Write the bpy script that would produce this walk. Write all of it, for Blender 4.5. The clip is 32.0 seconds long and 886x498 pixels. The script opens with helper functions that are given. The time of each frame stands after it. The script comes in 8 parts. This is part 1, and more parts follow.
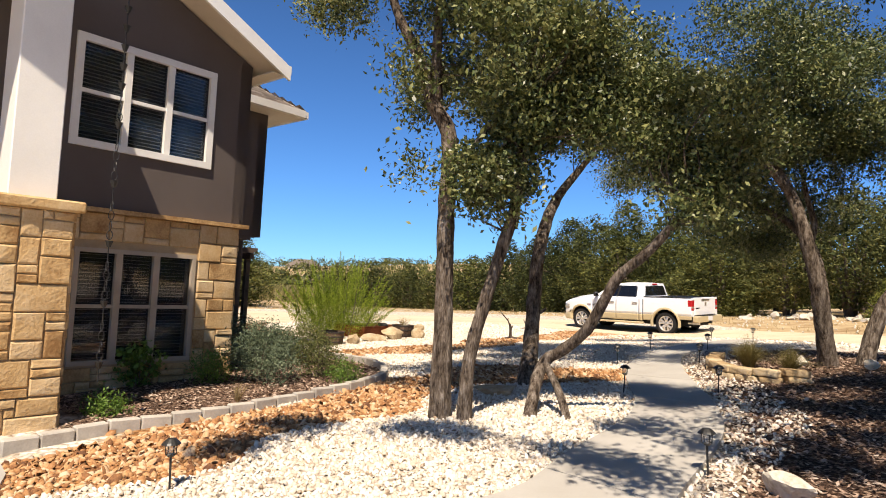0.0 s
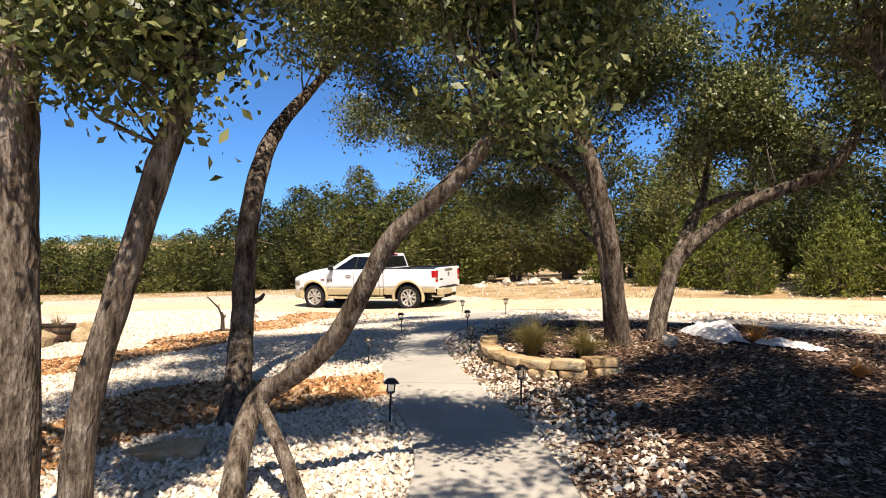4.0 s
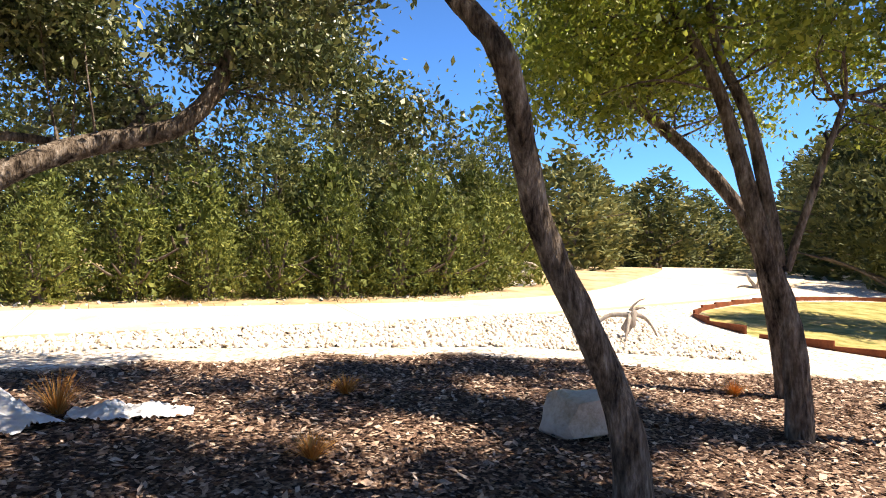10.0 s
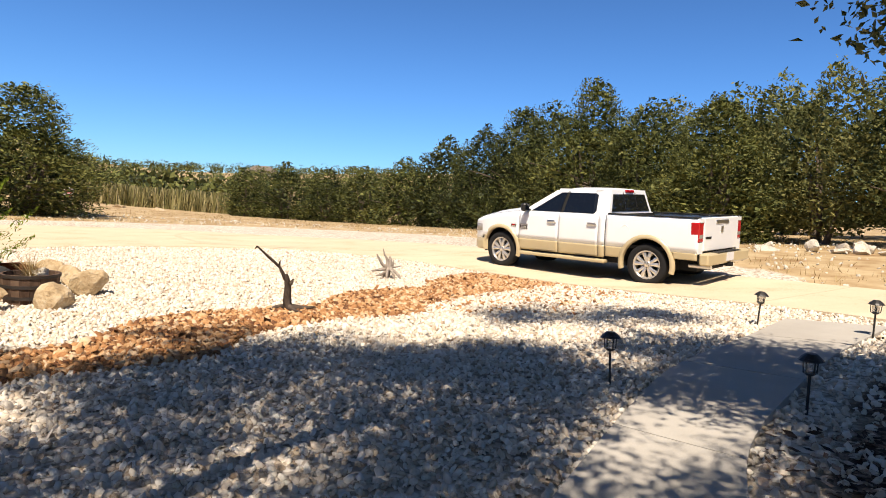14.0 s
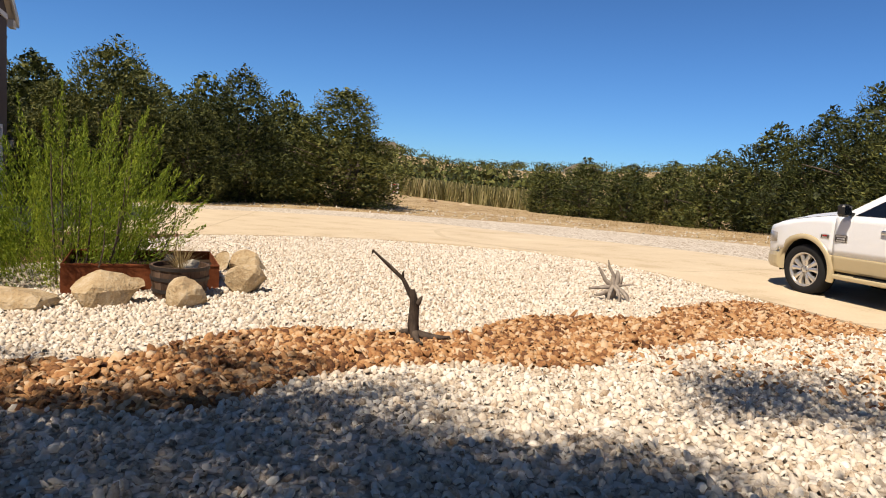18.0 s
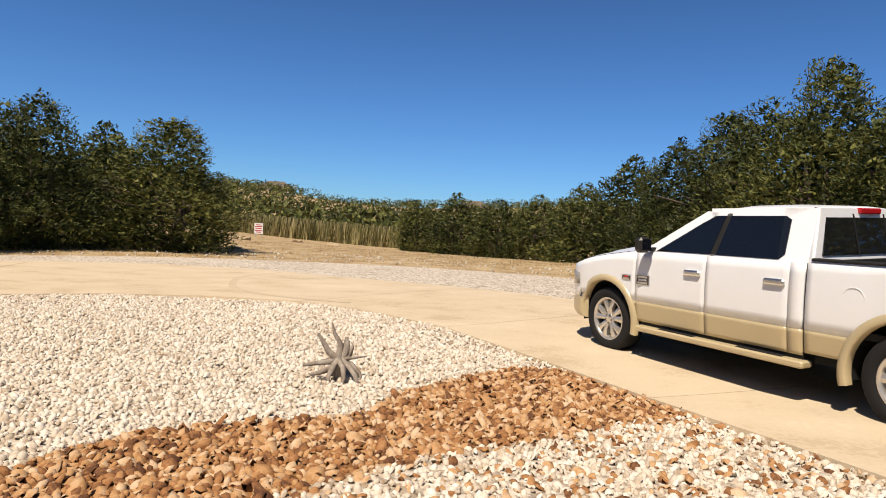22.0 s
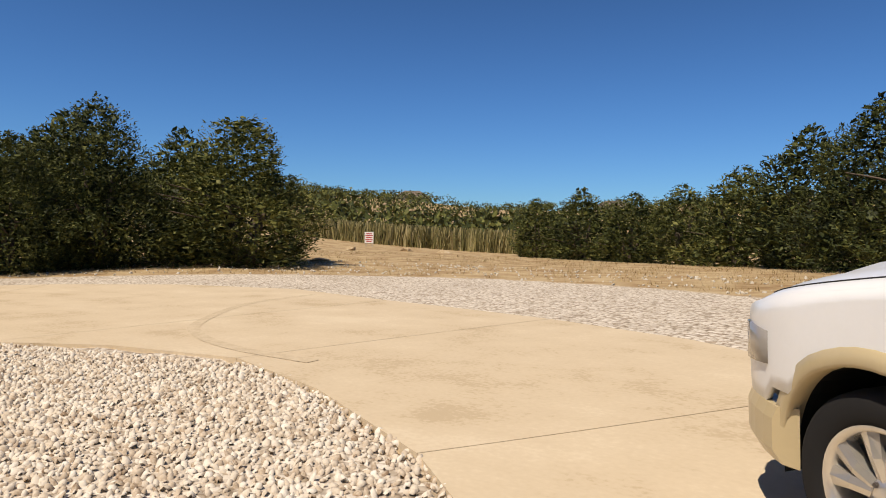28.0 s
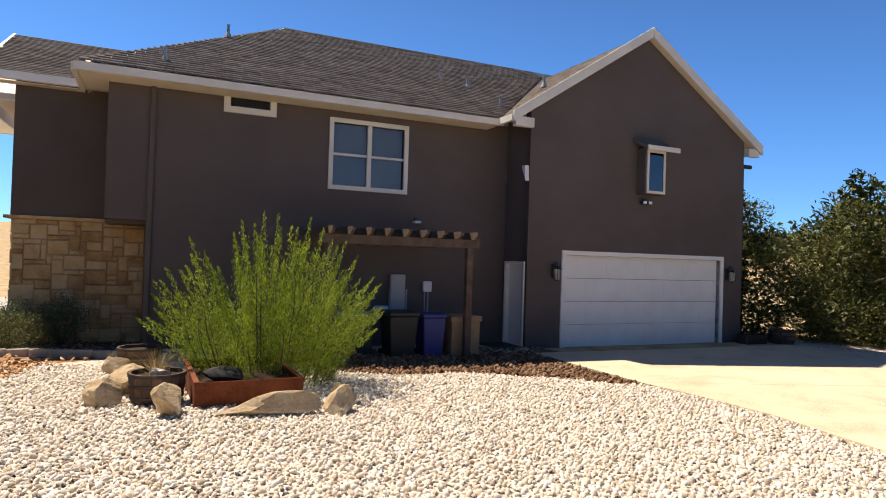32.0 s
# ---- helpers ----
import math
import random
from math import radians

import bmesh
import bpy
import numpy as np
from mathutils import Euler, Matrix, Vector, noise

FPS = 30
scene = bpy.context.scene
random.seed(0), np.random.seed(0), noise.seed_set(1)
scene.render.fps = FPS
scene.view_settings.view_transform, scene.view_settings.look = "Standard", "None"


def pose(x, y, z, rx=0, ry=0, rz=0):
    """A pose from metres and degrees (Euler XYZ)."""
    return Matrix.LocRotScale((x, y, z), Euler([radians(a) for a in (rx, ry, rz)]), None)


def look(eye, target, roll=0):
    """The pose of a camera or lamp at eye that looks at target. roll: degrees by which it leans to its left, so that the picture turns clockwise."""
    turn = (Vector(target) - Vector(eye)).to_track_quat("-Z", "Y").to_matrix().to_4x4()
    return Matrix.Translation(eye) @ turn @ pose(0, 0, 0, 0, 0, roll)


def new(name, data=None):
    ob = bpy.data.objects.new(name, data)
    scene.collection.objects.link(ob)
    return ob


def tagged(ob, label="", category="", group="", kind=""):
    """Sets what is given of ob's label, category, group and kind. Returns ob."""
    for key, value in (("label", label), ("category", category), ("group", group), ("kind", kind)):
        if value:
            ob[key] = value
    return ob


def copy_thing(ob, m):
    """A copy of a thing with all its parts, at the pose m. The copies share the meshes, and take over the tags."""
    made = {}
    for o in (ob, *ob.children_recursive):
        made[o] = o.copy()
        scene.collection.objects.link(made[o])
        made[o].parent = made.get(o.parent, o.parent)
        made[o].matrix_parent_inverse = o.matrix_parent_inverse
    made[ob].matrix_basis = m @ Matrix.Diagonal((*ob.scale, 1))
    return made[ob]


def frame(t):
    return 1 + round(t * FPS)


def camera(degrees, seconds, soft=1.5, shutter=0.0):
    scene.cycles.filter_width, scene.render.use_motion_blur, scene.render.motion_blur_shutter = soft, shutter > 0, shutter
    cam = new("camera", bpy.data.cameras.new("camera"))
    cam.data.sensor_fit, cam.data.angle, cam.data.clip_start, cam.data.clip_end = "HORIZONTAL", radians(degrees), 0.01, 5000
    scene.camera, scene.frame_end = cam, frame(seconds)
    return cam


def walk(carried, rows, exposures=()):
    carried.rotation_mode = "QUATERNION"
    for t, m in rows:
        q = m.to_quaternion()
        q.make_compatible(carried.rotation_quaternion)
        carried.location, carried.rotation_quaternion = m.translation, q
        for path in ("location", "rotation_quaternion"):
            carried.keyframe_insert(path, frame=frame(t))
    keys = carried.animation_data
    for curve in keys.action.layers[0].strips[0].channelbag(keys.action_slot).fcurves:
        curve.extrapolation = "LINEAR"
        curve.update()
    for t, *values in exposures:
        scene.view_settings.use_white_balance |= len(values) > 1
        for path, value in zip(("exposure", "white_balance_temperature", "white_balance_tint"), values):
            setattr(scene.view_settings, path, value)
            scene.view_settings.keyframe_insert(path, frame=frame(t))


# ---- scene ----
# camera and its walk: seconds, x, y, z, yaw, pitch, roll
cam = camera(70.25, 32.0, soft=1.0)
PATH = [
    (0.0, 0.335, -0.251, 1.692, 0.85, 3.58, -2.84),
    (0.5, 0.350, 0.158, 1.676, -4.86, 2.58, -2.76),
    (1.0, 0.337, 0.523, 1.660, -7.04, 3.19, -2.24),
    (1.5, 0.328, 0.950, 1.679, -9.53, 3.23, -1.66),
    (2.0, 0.340, 1.368, 1.708, -13.02, 3.50, -0.98),
    (2.5, 0.367, 1.799, 1.692, -16.55, 3.51, -1.09),
    (4.5, 1.188, 3.603, 1.732, -27.04, 0.62, -0.48),
    (5.0, 1.398, 3.950, 1.747, -32.31, -0.92, -1.06),
    (5.5, 1.670, 4.293, 1.771, -38.05, -1.22, -1.57),
    (6.0, 1.912, 4.605, 1.783, -45.49, -0.62, -2.25),
    (6.5, 2.141, 4.884, 1.774, -55.53, 0.03, -3.11),
    (7.0, 2.390, 5.195, 1.802, -66.79, 1.05, -4.12),
    (7.5, 2.577, 5.412, 1.831, -78.79, 2.17, -3.28),
    (8.0, 2.785, 5.579, 1.850, -90.22, 3.21, -1.89),
    (8.5, 2.920, 5.800, 1.869, -98.24, 3.77, -0.63),
    (9.0, 2.987, 6.057, 1.863, -100.51, 2.82, 0.03),
    (9.5, 3.105, 6.416, 1.834, -99.21, 2.14, -0.27),
    (10.0, 3.159, 6.715, 1.840, -95.50, 2.16, -0.97),
    (10.5, 3.199, 7.008, 1.832, -87.57, 2.45, -1.37),
    (11.0, 3.315, 7.362, 1.829, -73.23, 2.55, -2.86),
    (11.5, 3.393, 7.741, 1.817, -56.14, 1.91, -3.85),
    (12.0, 3.413, 8.128, 1.822, -40.76, 1.91, -3.77),
    (12.5, 3.445, 8.525, 1.824, -27.22, 2.07, -3.35),
    (13.0, 3.422, 8.914, 1.816, -17.54, 0.40, -3.33),
    (13.5, 3.410, 9.280, 1.781, -7.97, -2.58, -3.82),
    (14.0, 3.441, 9.649, 1.771, -1.50, -4.33, -3.81),
    (14.5, 3.445, 9.996, 1.760, 6.31, -5.64, -3.90),
    (15.0, 3.480, 10.306, 1.755, 13.07, -6.87, -3.72),
    (15.5, 3.534, 10.635, 1.755, 18.58, -7.67, -3.07),
    (17.5, 4.273, 11.871, 1.747, 29.36, -7.95, -4.41),
    (18.0, 4.464, 12.179, 1.800, 27.23, -6.58, -4.46),
    (18.5, 4.638, 12.510, 1.808, 21.33, -7.53, -6.42),
    (19.0, 4.830, 12.850, 1.804, 17.50, -6.87, -6.52),
    (19.5, 5.025, 13.201, 1.824, 15.02, -6.28, -5.89),
    (20.0, 5.206, 13.594, 1.849, 11.91, -7.86, -5.36),
    (20.5, 5.368, 13.993, 1.868, 14.78, -5.68, -6.46),
    (21.0, 5.439, 14.382, 1.866, 15.00, -4.67, -6.29),
    (21.5, 5.458, 14.736, 1.868, 16.58, -3.67, -4.37),
    (22.0, 5.433, 15.122, 1.887, 18.00, -2.49, -3.29),
    (22.5, 5.335, 15.494, 1.873, 19.27, -1.59, -2.48),
    (23.0, 5.245, 15.865, 1.871, 20.67, -1.45, -2.34),
    (23.5, 5.162, 16.219, 1.860, 21.45, -1.23, -2.59),
    (24.0, 5.108, 16.583, 1.860, 22.41, -1.37, -3.23),
    (24.5, 5.094, 17.009, 1.869, 22.91, -2.06, -3.49),
    (26.5, 4.959, 18.837, 1.830, 24.38, -2.93, -2.36),
    (27.0, 4.906, 19.287, 1.830, 25.20, -2.83, -1.90),
    (27.5, 4.849, 19.728, 1.798, 26.32, -2.45, -1.37),
    (28.0, 4.828, 20.144, 1.791, 30.54, -2.49, -0.97),
    (28.5, 4.778, 20.509, 1.833, 39.59, -3.28, -1.22),
    (29.0, 4.720, 20.867, 1.862, 48.48, -4.35, -2.45),
    (29.5, 4.660, 21.236, 1.883, 59.12, -4.56, -2.19),
    (30.0, 4.585, 21.576, 1.921, 73.04, -4.22, -1.74),
    (30.5, 4.478, 21.888, 1.958, 86.98, -3.86, -1.72),
    (31.0, 4.313, 22.153, 1.987, 98.77, -2.89, -1.63),
    (31.5, 4.111, 22.392, 1.995, 109.10, -1.11, -1.71),
    (32.0, 3.879, 22.599, 1.992, 116.23, 0.86, -1.82),
]
EXPOSURE = [(t, stops, 7250, 13) for t, stops in ((0.0, 0.6), (2.0, 0.5), (4.5, 0.8), (5.0, 0.9), (7.0, 1.2), (9.0, 1.45), (10.0, 1.45), (11.5, 1.15), (12.5, 1.15), (13.0, 1.0), (14.0, 0.55), (19.0, 0.15), (23.0, 0.05), (28.0, -0.1), (30.0, -0.15), (31.0, 0.2), (32.0, 0.65))]
walk(cam, [(t, pose(x, y, z, 90 + pitch, roll, yaw)) for t, x, y, z, yaw, pitch, roll in PATH], EXPOSURE)

# ---- daylight: clear noon sky and one sun ----
SUN_WAY = Vector((-0.102, -0.598, 1.0)).normalized()   # towards the sun
world = bpy.data.worlds.new("sky")
scene.world = world
world.use_nodes = True
wn = world.node_tree.nodes
sky = wn.new("ShaderNodeTexSky")
sky.sky_type = "NISHITA"
sky.sun_disc = False
sky.sun_elevation = math.asin(SUN_WAY.z)
sky.sun_rotation = math.atan2(SUN_WAY.x, SUN_WAY.y)
sky.altitude = 300.0
sky.air_density = 0.62
sky.dust_density = 0.3
sky.ozone_density = 0.2
wn["Background"].inputs["Strength"].default_value = 0.15
deep = wn.new("ShaderNodeMix")   # the deep blue of dry air, darkest overhead
deep.data_type, deep.blend_type = "RGBA", "MULTIPLY"
deep.inputs["Factor"].default_value = 1.0
aloft = wn.new("ShaderNodeTexCoord")
height = wn.new("ShaderNodeSeparateXYZ")
fade = wn.new("ShaderNodeValToRGB")
fade.color_ramp.interpolation = "B_SPLINE"
for k, (at, tint) in enumerate(((0.0, (0.27, 0.48, 0.68)), (0.2, (0.27, 0.62, 1.0)), (0.5, (0.23, 0.45, 0.70)), (1.0, (0.25, 0.25, 0.24)))):
    e = fade.color_ramp.elements[k] if k < 2 else fade.color_ramp.elements.new(at)
    e.position, e.color = at, (*tint, 1)
world.node_tree.links.new(aloft.outputs["Generated"], height.inputs[0])
world.node_tree.links.new(height.outputs["Z"], fade.inputs[0])
world.node_tree.links.new(fade.outputs[0], deep.inputs["B"])
world.node_tree.links.new(sky.outputs[0], deep.inputs["A"])
world.node_tree.links.new(deep.outputs["Result"], wn["Background"].inputs["Color"])
sun = new("sun", bpy.data.lights.new("sun", "SUN"))
sun.data.energy = 5.0
sun.data.angle = radians(0.55)
sun.data.color = (1.0, 0.93, 0.82)
sun.matrix_world = look((0, 0, 40), Vector((0, 0, 40)) - SUN_WAY)

# ---- materials ----
def nodes_of(name):
    m = bpy.data.materials.new(name)
    m.use_nodes = True
    t = m.node_tree
    return m, t.nodes, t.links, t.nodes["Principled BSDF"]


def ramp(n, stops):
    r = n.new("ShaderNodeValToRGB")
    e = r.color_ramp.elements
    while len(e) < len(stops):
        e.new(0.5)
    for k, (p, c) in zip(e, stops):
        k.position, k.color = p, (*c, 1)
    return r


def mat(name, stops, rough=0.8, scale=8.0, fine=60.0, bump=0.3, depth=0.01, metal=0.0, stretch=(1, 1, 1), island=0.0, per_object=0.0,
        spread=0.5, translucent=0.0, spec=0.3):
    """A worn surface: broad colour noise between the stops, fine grain, relief; optional change from piece to piece."""
    m, n, l, b = nodes_of(name)
    tc = n.new("ShaderNodeTexCoord")
    mp = n.new("ShaderNodeMapping")
    mp.inputs["Scale"].default_value = stretch
    l.new(tc.outputs["Object"], mp.inputs["Vector"])
    big = n.new("ShaderNodeTexNoise")
    big.inputs["Scale"].default_value = scale
    big.inputs["Detail"].default_value = 5
    big.inputs["Roughness"].default_value = 0.6
    l.new(mp.outputs[0], big.inputs["Vector"])
    small = n.new("ShaderNodeTexNoise")
    small.inputs["Scale"].default_value = fine
    small.inputs["Detail"].default_value = 4
    l.new(mp.outputs[0], small.inputs["Vector"])
    mixv = n.new("ShaderNodeMath")
    mixv.operation = "MULTIPLY_ADD"
    l.new(small.outputs["Fac"], mixv.inputs[0])
    mixv.inputs[1].default_value = 0.45
    l.new(big.outputs["Fac"], mixv.inputs[2])
    sub = n.new("ShaderNodeMath")
    sub.operation = "SUBTRACT"
    l.new(mixv.outputs[0], sub.inputs[0])
    sub.inputs[1].default_value = 0.225
    fac = sub.outputs[0]
    for source, amount in (("ShaderNodeNewGeometry", island), ("ShaderNodeObjectInfo", per_object)):
        if amount:
            g = n.new(source)
            a = n.new("ShaderNodeMath")
            a.operation = "MULTIPLY_ADD"
            l.new(g.outputs["Random Per Island" if source == "ShaderNodeNewGeometry" else "Random"], a.inputs[0])
            a.inputs[1].default_value = amount
            c = n.new("ShaderNodeMath")
            c.operation = "SUBTRACT"
            l.new(fac, c.inputs[0])
            c.inputs[1].default_value = amount / 2
            l.new(c.outputs[0], a.inputs[2])
            fac = a.outputs[0]
    r = ramp(n, stops)
    l.new(fac, r.inputs[0])
    l.new(r.outputs[0], b.inputs["Base Color"])
    b.inputs["Roughness"].default_value = rough
    b.inputs["Metallic"].default_value = metal
    b.inputs["Specular IOR Level"].default_value = spec
    if bump:
        bp = n.new("ShaderNodeBump")
        bp.inputs["Strength"].default_value = bump
        bp.inputs["Distance"].default_value = depth
        l.new(mixv.outputs[0], bp.inputs["Height"])
        l.new(bp.outputs[0], b.inputs["Normal"])
    if translucent:
        tr = n.new("ShaderNodeBsdfTranslucent")
        l.new(r.outputs[0], tr.inputs["Color"])
        mx = n.new("ShaderNodeMixShader")
        mx.inputs[0].default_value = translucent
        l.new(b.outputs[0], mx.inputs[1])
        l.new(tr.outputs[0], mx.inputs[2])
        l.new(mx.outputs[0], n["Material Output"].inputs["Surface"])
    return m


def plain(name, colour, rough=0.5, metal=0.0, spec=0.5, grain=0.06):
    c = Vector(colour)
    return mat(name, [(0.3, c * (1 - grain)), (0.7, c * (1 + grain))], rough=rough, metal=metal, spec=spec, bump=0.05, depth=0.002, scale=3, fine=40)


def glass_mat(name, tint, rough=0.02, alpha=0.5):
    """Tinted glass: a gloss coat over a partly clear pane."""
    m, n, l, b = nodes_of(name)
    b.inputs["Base Color"].default_value = (*tint, 1)
    b.inputs["Roughness"].default_value = rough
    b.inputs["IOR"].default_value = 1.8
    b.inputs["Alpha"].default_value = alpha
    return m


M = {}
M["stucco"] = mat("stucco", [(0.3, (0.102, 0.082, 0.075)), (0.7, (0.126, 0.104, 0.095))], rough=0.92, scale=0.7, fine=160, bump=0.45, depth=0.004, spec=0.15)
M["trim"] = mat("trim_paint", [(0.3, (0.62, 0.58, 0.51)), (0.7, (0.72, 0.68, 0.61))], rough=0.55, scale=2, fine=50, bump=0.05)
M["white"] = mat("white_paint", [(0.3, (0.76, 0.74, 0.70)), (0.7, (0.84, 0.82, 0.78))], rough=0.5, scale=2, fine=60, bump=0.05)
M["soffit"] = mat("soffit_paint", [(0.3, (0.60, 0.52, 0.42)), (0.7, (0.68, 0.60, 0.50))], rough=0.6, scale=2, fine=60, bump=0.05)
M["stone"] = mat("limestone_veneer", [(0.15, (0.30, 0.165, 0.068)), (0.45, (0.54, 0.355, 0.17)), (0.85, (0.67, 0.51, 0.315))], rough=0.9, scale=3.5, fine=35, bump=0.9, depth=0.02, per_object=0.45, spec=0.15)
M["mortar"] = mat("mortar", [(0.3, (0.36, 0.265, 0.16)), (0.7, (0.45, 0.34, 0.215))], rough=0.95, scale=6, fine=90, bump=0.5, spec=0.1)
M["shingle"] = mat("asphalt_shingle", [(0.2, (0.115, 0.093, 0.077)), (0.5, (0.19, 0.155, 0.128)), (0.8, (0.27, 0.225, 0.19))], rough=0.95, scale=5, fine=70, bump=0.6, depth=0.006, island=0.45, spec=0.1)
M["concrete"] = mat("walk_concrete", [(0.25, (0.35, 0.325, 0.29)), (0.75, (0.46, 0.435, 0.395))], rough=0.9, scale=1.2, fine=110, bump=0.25, depth=0.004, spec=0.15)
M["slab"] = mat("driveway_concrete", [(0.34, (0.50, 0.40, 0.275)), (0.42, (0.575, 0.472, 0.338)), (0.6, (0.61, 0.507, 0.37)), (0.7, (0.645, 0.545, 0.405))], rough=0.92, scale=0.9, fine=24, bump=0.4, depth=0.005, spec=0.12, stretch=(1, 1.3, 1))
M["tyre_mark"] = mat("scuffed_concrete", [(0.4, (0.51, 0.415, 0.295)), (0.6, (0.585, 0.485, 0.35))], rough=0.92, scale=9, fine=60, bump=0.2, depth=0.003, spec=0.12)
M["pebble"] = mat("white_river_pebble", [(0.02, (0.28, 0.20, 0.135)), (0.2, (0.52, 0.43, 0.335)), (0.5, (0.66, 0.585, 0.49)), (0.75, (0.72, 0.665, 0.585)), (0.98, (0.80, 0.76, 0.69))], rough=0.85, scale=14, fine=90, bump=0.35, depth=0.005, island=0.75, spec=0.2)
M["orange"] = mat("rust_river_stone", [(0.05, (0.11, 0.05, 0.028)), (0.32, (0.33, 0.155, 0.065)), (0.62, (0.48, 0.275, 0.13)), (0.95, (0.62, 0.46, 0.31))], rough=0.85, scale=12, fine=70, bump=0.45, depth=0.008, island=0.85, spec=0.2)
M["chip"] = mat("mulch_chips", [(0.1, (0.045, 0.027, 0.020)), (0.4, (0.16, 0.098, 0.070)), (0.7, (0.36, 0.25, 0.185)), (1.0, (0.58, 0.46, 0.37))], rough=0.95, scale=20, fine=90, bump=0.4, island=0.9, spec=0.1)
M["boulder"] = mat("limestone_boulder", [(0.2, (0.34, 0.28, 0.20)), (0.5, (0.55, 0.50, 0.42)), (0.85, (0.68, 0.65, 0.59))], rough=0.92, scale=4, fine=30, bump=0.8, depth=0.03, spec=0.15)
M["tanrock"] = mat("tan_boulder", [(0.2, (0.27, 0.175, 0.095)), (0.45, (0.44, 0.33, 0.20)), (0.75, (0.56, 0.47, 0.35))], rough=0.92, scale=5, fine=34, bump=1.0, depth=0.035, spec=0.12)
M["bark"] = mat("oak_bark", [(0.3, (0.022, 0.016, 0.012)), (0.46, (0.105, 0.080, 0.061)), (0.6, (0.20, 0.162, 0.130)), (0.78, (0.38, 0.33, 0.28))], rough=0.95, scale=14, fine=60, bump=1.0, depth=0.05, stretch=(1, 1, 0.3), spec=0.1)
M["deadwood"] = mat("weathered_wood", [(0.25, (0.022, 0.016, 0.013)), (0.7, (0.13, 0.098, 0.078))], rough=0.9, scale=9, fine=60, bump=0.8, depth=0.01, stretch=(1, 1, 0.25), spec=0.15)
M["greywood"] = mat("silver_driftwood", [(0.25, (0.16, 0.125, 0.10)), (0.7, (0.40, 0.35, 0.30))], rough=0.9, scale=14, fine=70, bump=0.8, depth=0.006, stretch=(1, 1, 0.3), spec=0.15)
M["oakleaf"] = mat("live_oak_leaf", [(0.1, (0.034, 0.050, 0.016)), (0.5, (0.098, 0.124, 0.038)), (0.9, (0.262, 0.262, 0.098))], rough=0.42, scale=1.2, fine=9, bump=0, island=0.8, translucent=0.16, spec=0.45)
M["elmleaf"] = mat("bright_leaf", [(0.1, (0.077, 0.110, 0.016)), (0.5, (0.210, 0.258, 0.037)), (0.9, (0.420, 0.442, 0.079))], rough=0.5, scale=1.2, fine=9, bump=0, island=0.7, translucent=0.4, spec=0.4)
M["cedar"] = mat("juniper_foliage", [(0.1, (0.022, 0.029, 0.009)), (0.5, (0.066, 0.082, 0.020)), (0.9, (0.180, 0.180, 0.046))], rough=0.65, scale=0.8, fine=5, bump=0, island=0.75, per_object=0.35, translucent=0.08, spec=0.3)
M["scrub"] = mat("scrub_foliage", [(0.1, (0.045, 0.058, 0.020)), (0.5, (0.118, 0.130, 0.044)), (0.9, (0.250, 0.232, 0.080))], rough=0.7, scale=0.4, fine=3, bump=0, island=0.6, per_object=0.3, translucent=0.2, spec=0.2)
M["young"] = mat("young_juniper_foliage", [(0.1, (0.046, 0.062, 0.013)), (0.5, (0.130, 0.155, 0.031)), (0.9, (0.275, 0.272, 0.064))], rough=0.7, scale=0.8, fine=5, bump=0, island=0.6, per_object=0.3, translucent=0.2, spec=0.25)
M["bark2"] = mat("juniper_bark", [(0.25, (0.05, 0.038, 0.03)), (0.7, (0.19, 0.15, 0.12))], rough=0.95, scale=9, fine=55, bump=0.8, depth=0.02, stretch=(1, 1, 0.2), spec=0.1)
M["chrome"] = plain("chrome", (0.78, 0.78, 0.78), rough=0.28, metal=1.0, grain=0.02)
M["black"] = plain("black_metal", (0.018, 0.017, 0.016), rough=0.45)
M["rubber"] = plain("tyre_rubber", (0.018, 0.018, 0.019), rough=0.85, spec=0.2)

M["blockstone"] = mat("edging_block", [(0.25, (0.34, 0.31, 0.27)), (0.75, (0.52, 0.48, 0.42))], rough=0.92, scale=5, fine=50, bump=0.5, depth=0.006, per_object=0.3, spec=0.15)

M["rubble"] = mat("brown_rubble", [(0.1, (0.07, 0.035, 0.02)), (0.5, (0.19, 0.105, 0.06)), (0.9, (0.34, 0.22, 0.14))], rough=0.92, scale=12, fine=70, bump=0.4, depth=0.006, island=0.7, spec=0.15)
M["tanframe"] = mat("tan_window_frame", [(0.3, (0.40, 0.33, 0.25)), (0.7, (0.47, 0.39, 0.30))], rough=0.5, scale=2, fine=60, bump=0.05)
# ---- plan ----
def part(name, bm, material, parent=None, label="", smooth=False, bevel=0.0):
    """Links a bmesh as one mesh object, under a thing or a part of it."""
    me = bpy.data.meshes.new(name)
    if bevel:
        bmesh.ops.bevel(bm, geom=bm.edges[:], offset=bevel, segments=1, affect="EDGES", profile=0.7)
    bmesh.ops.recalc_face_normals(bm, faces=bm.faces[:])
    bm.to_mesh(me)
    bm.free()
    return link(name, me, material, parent, label, smooth)


def link(name, me, material, parent=None, label="", smooth=False):
    if material is not None and not me.materials:
        me.materials.append(material)
    if smooth:
        me.polygons.foreach_set("use_smooth", [True] * len(me.polygons))
    ob = new(name, me)
    if parent is not None:
        ob.parent = parent
    if label:
        ob["label"] = label
    return ob


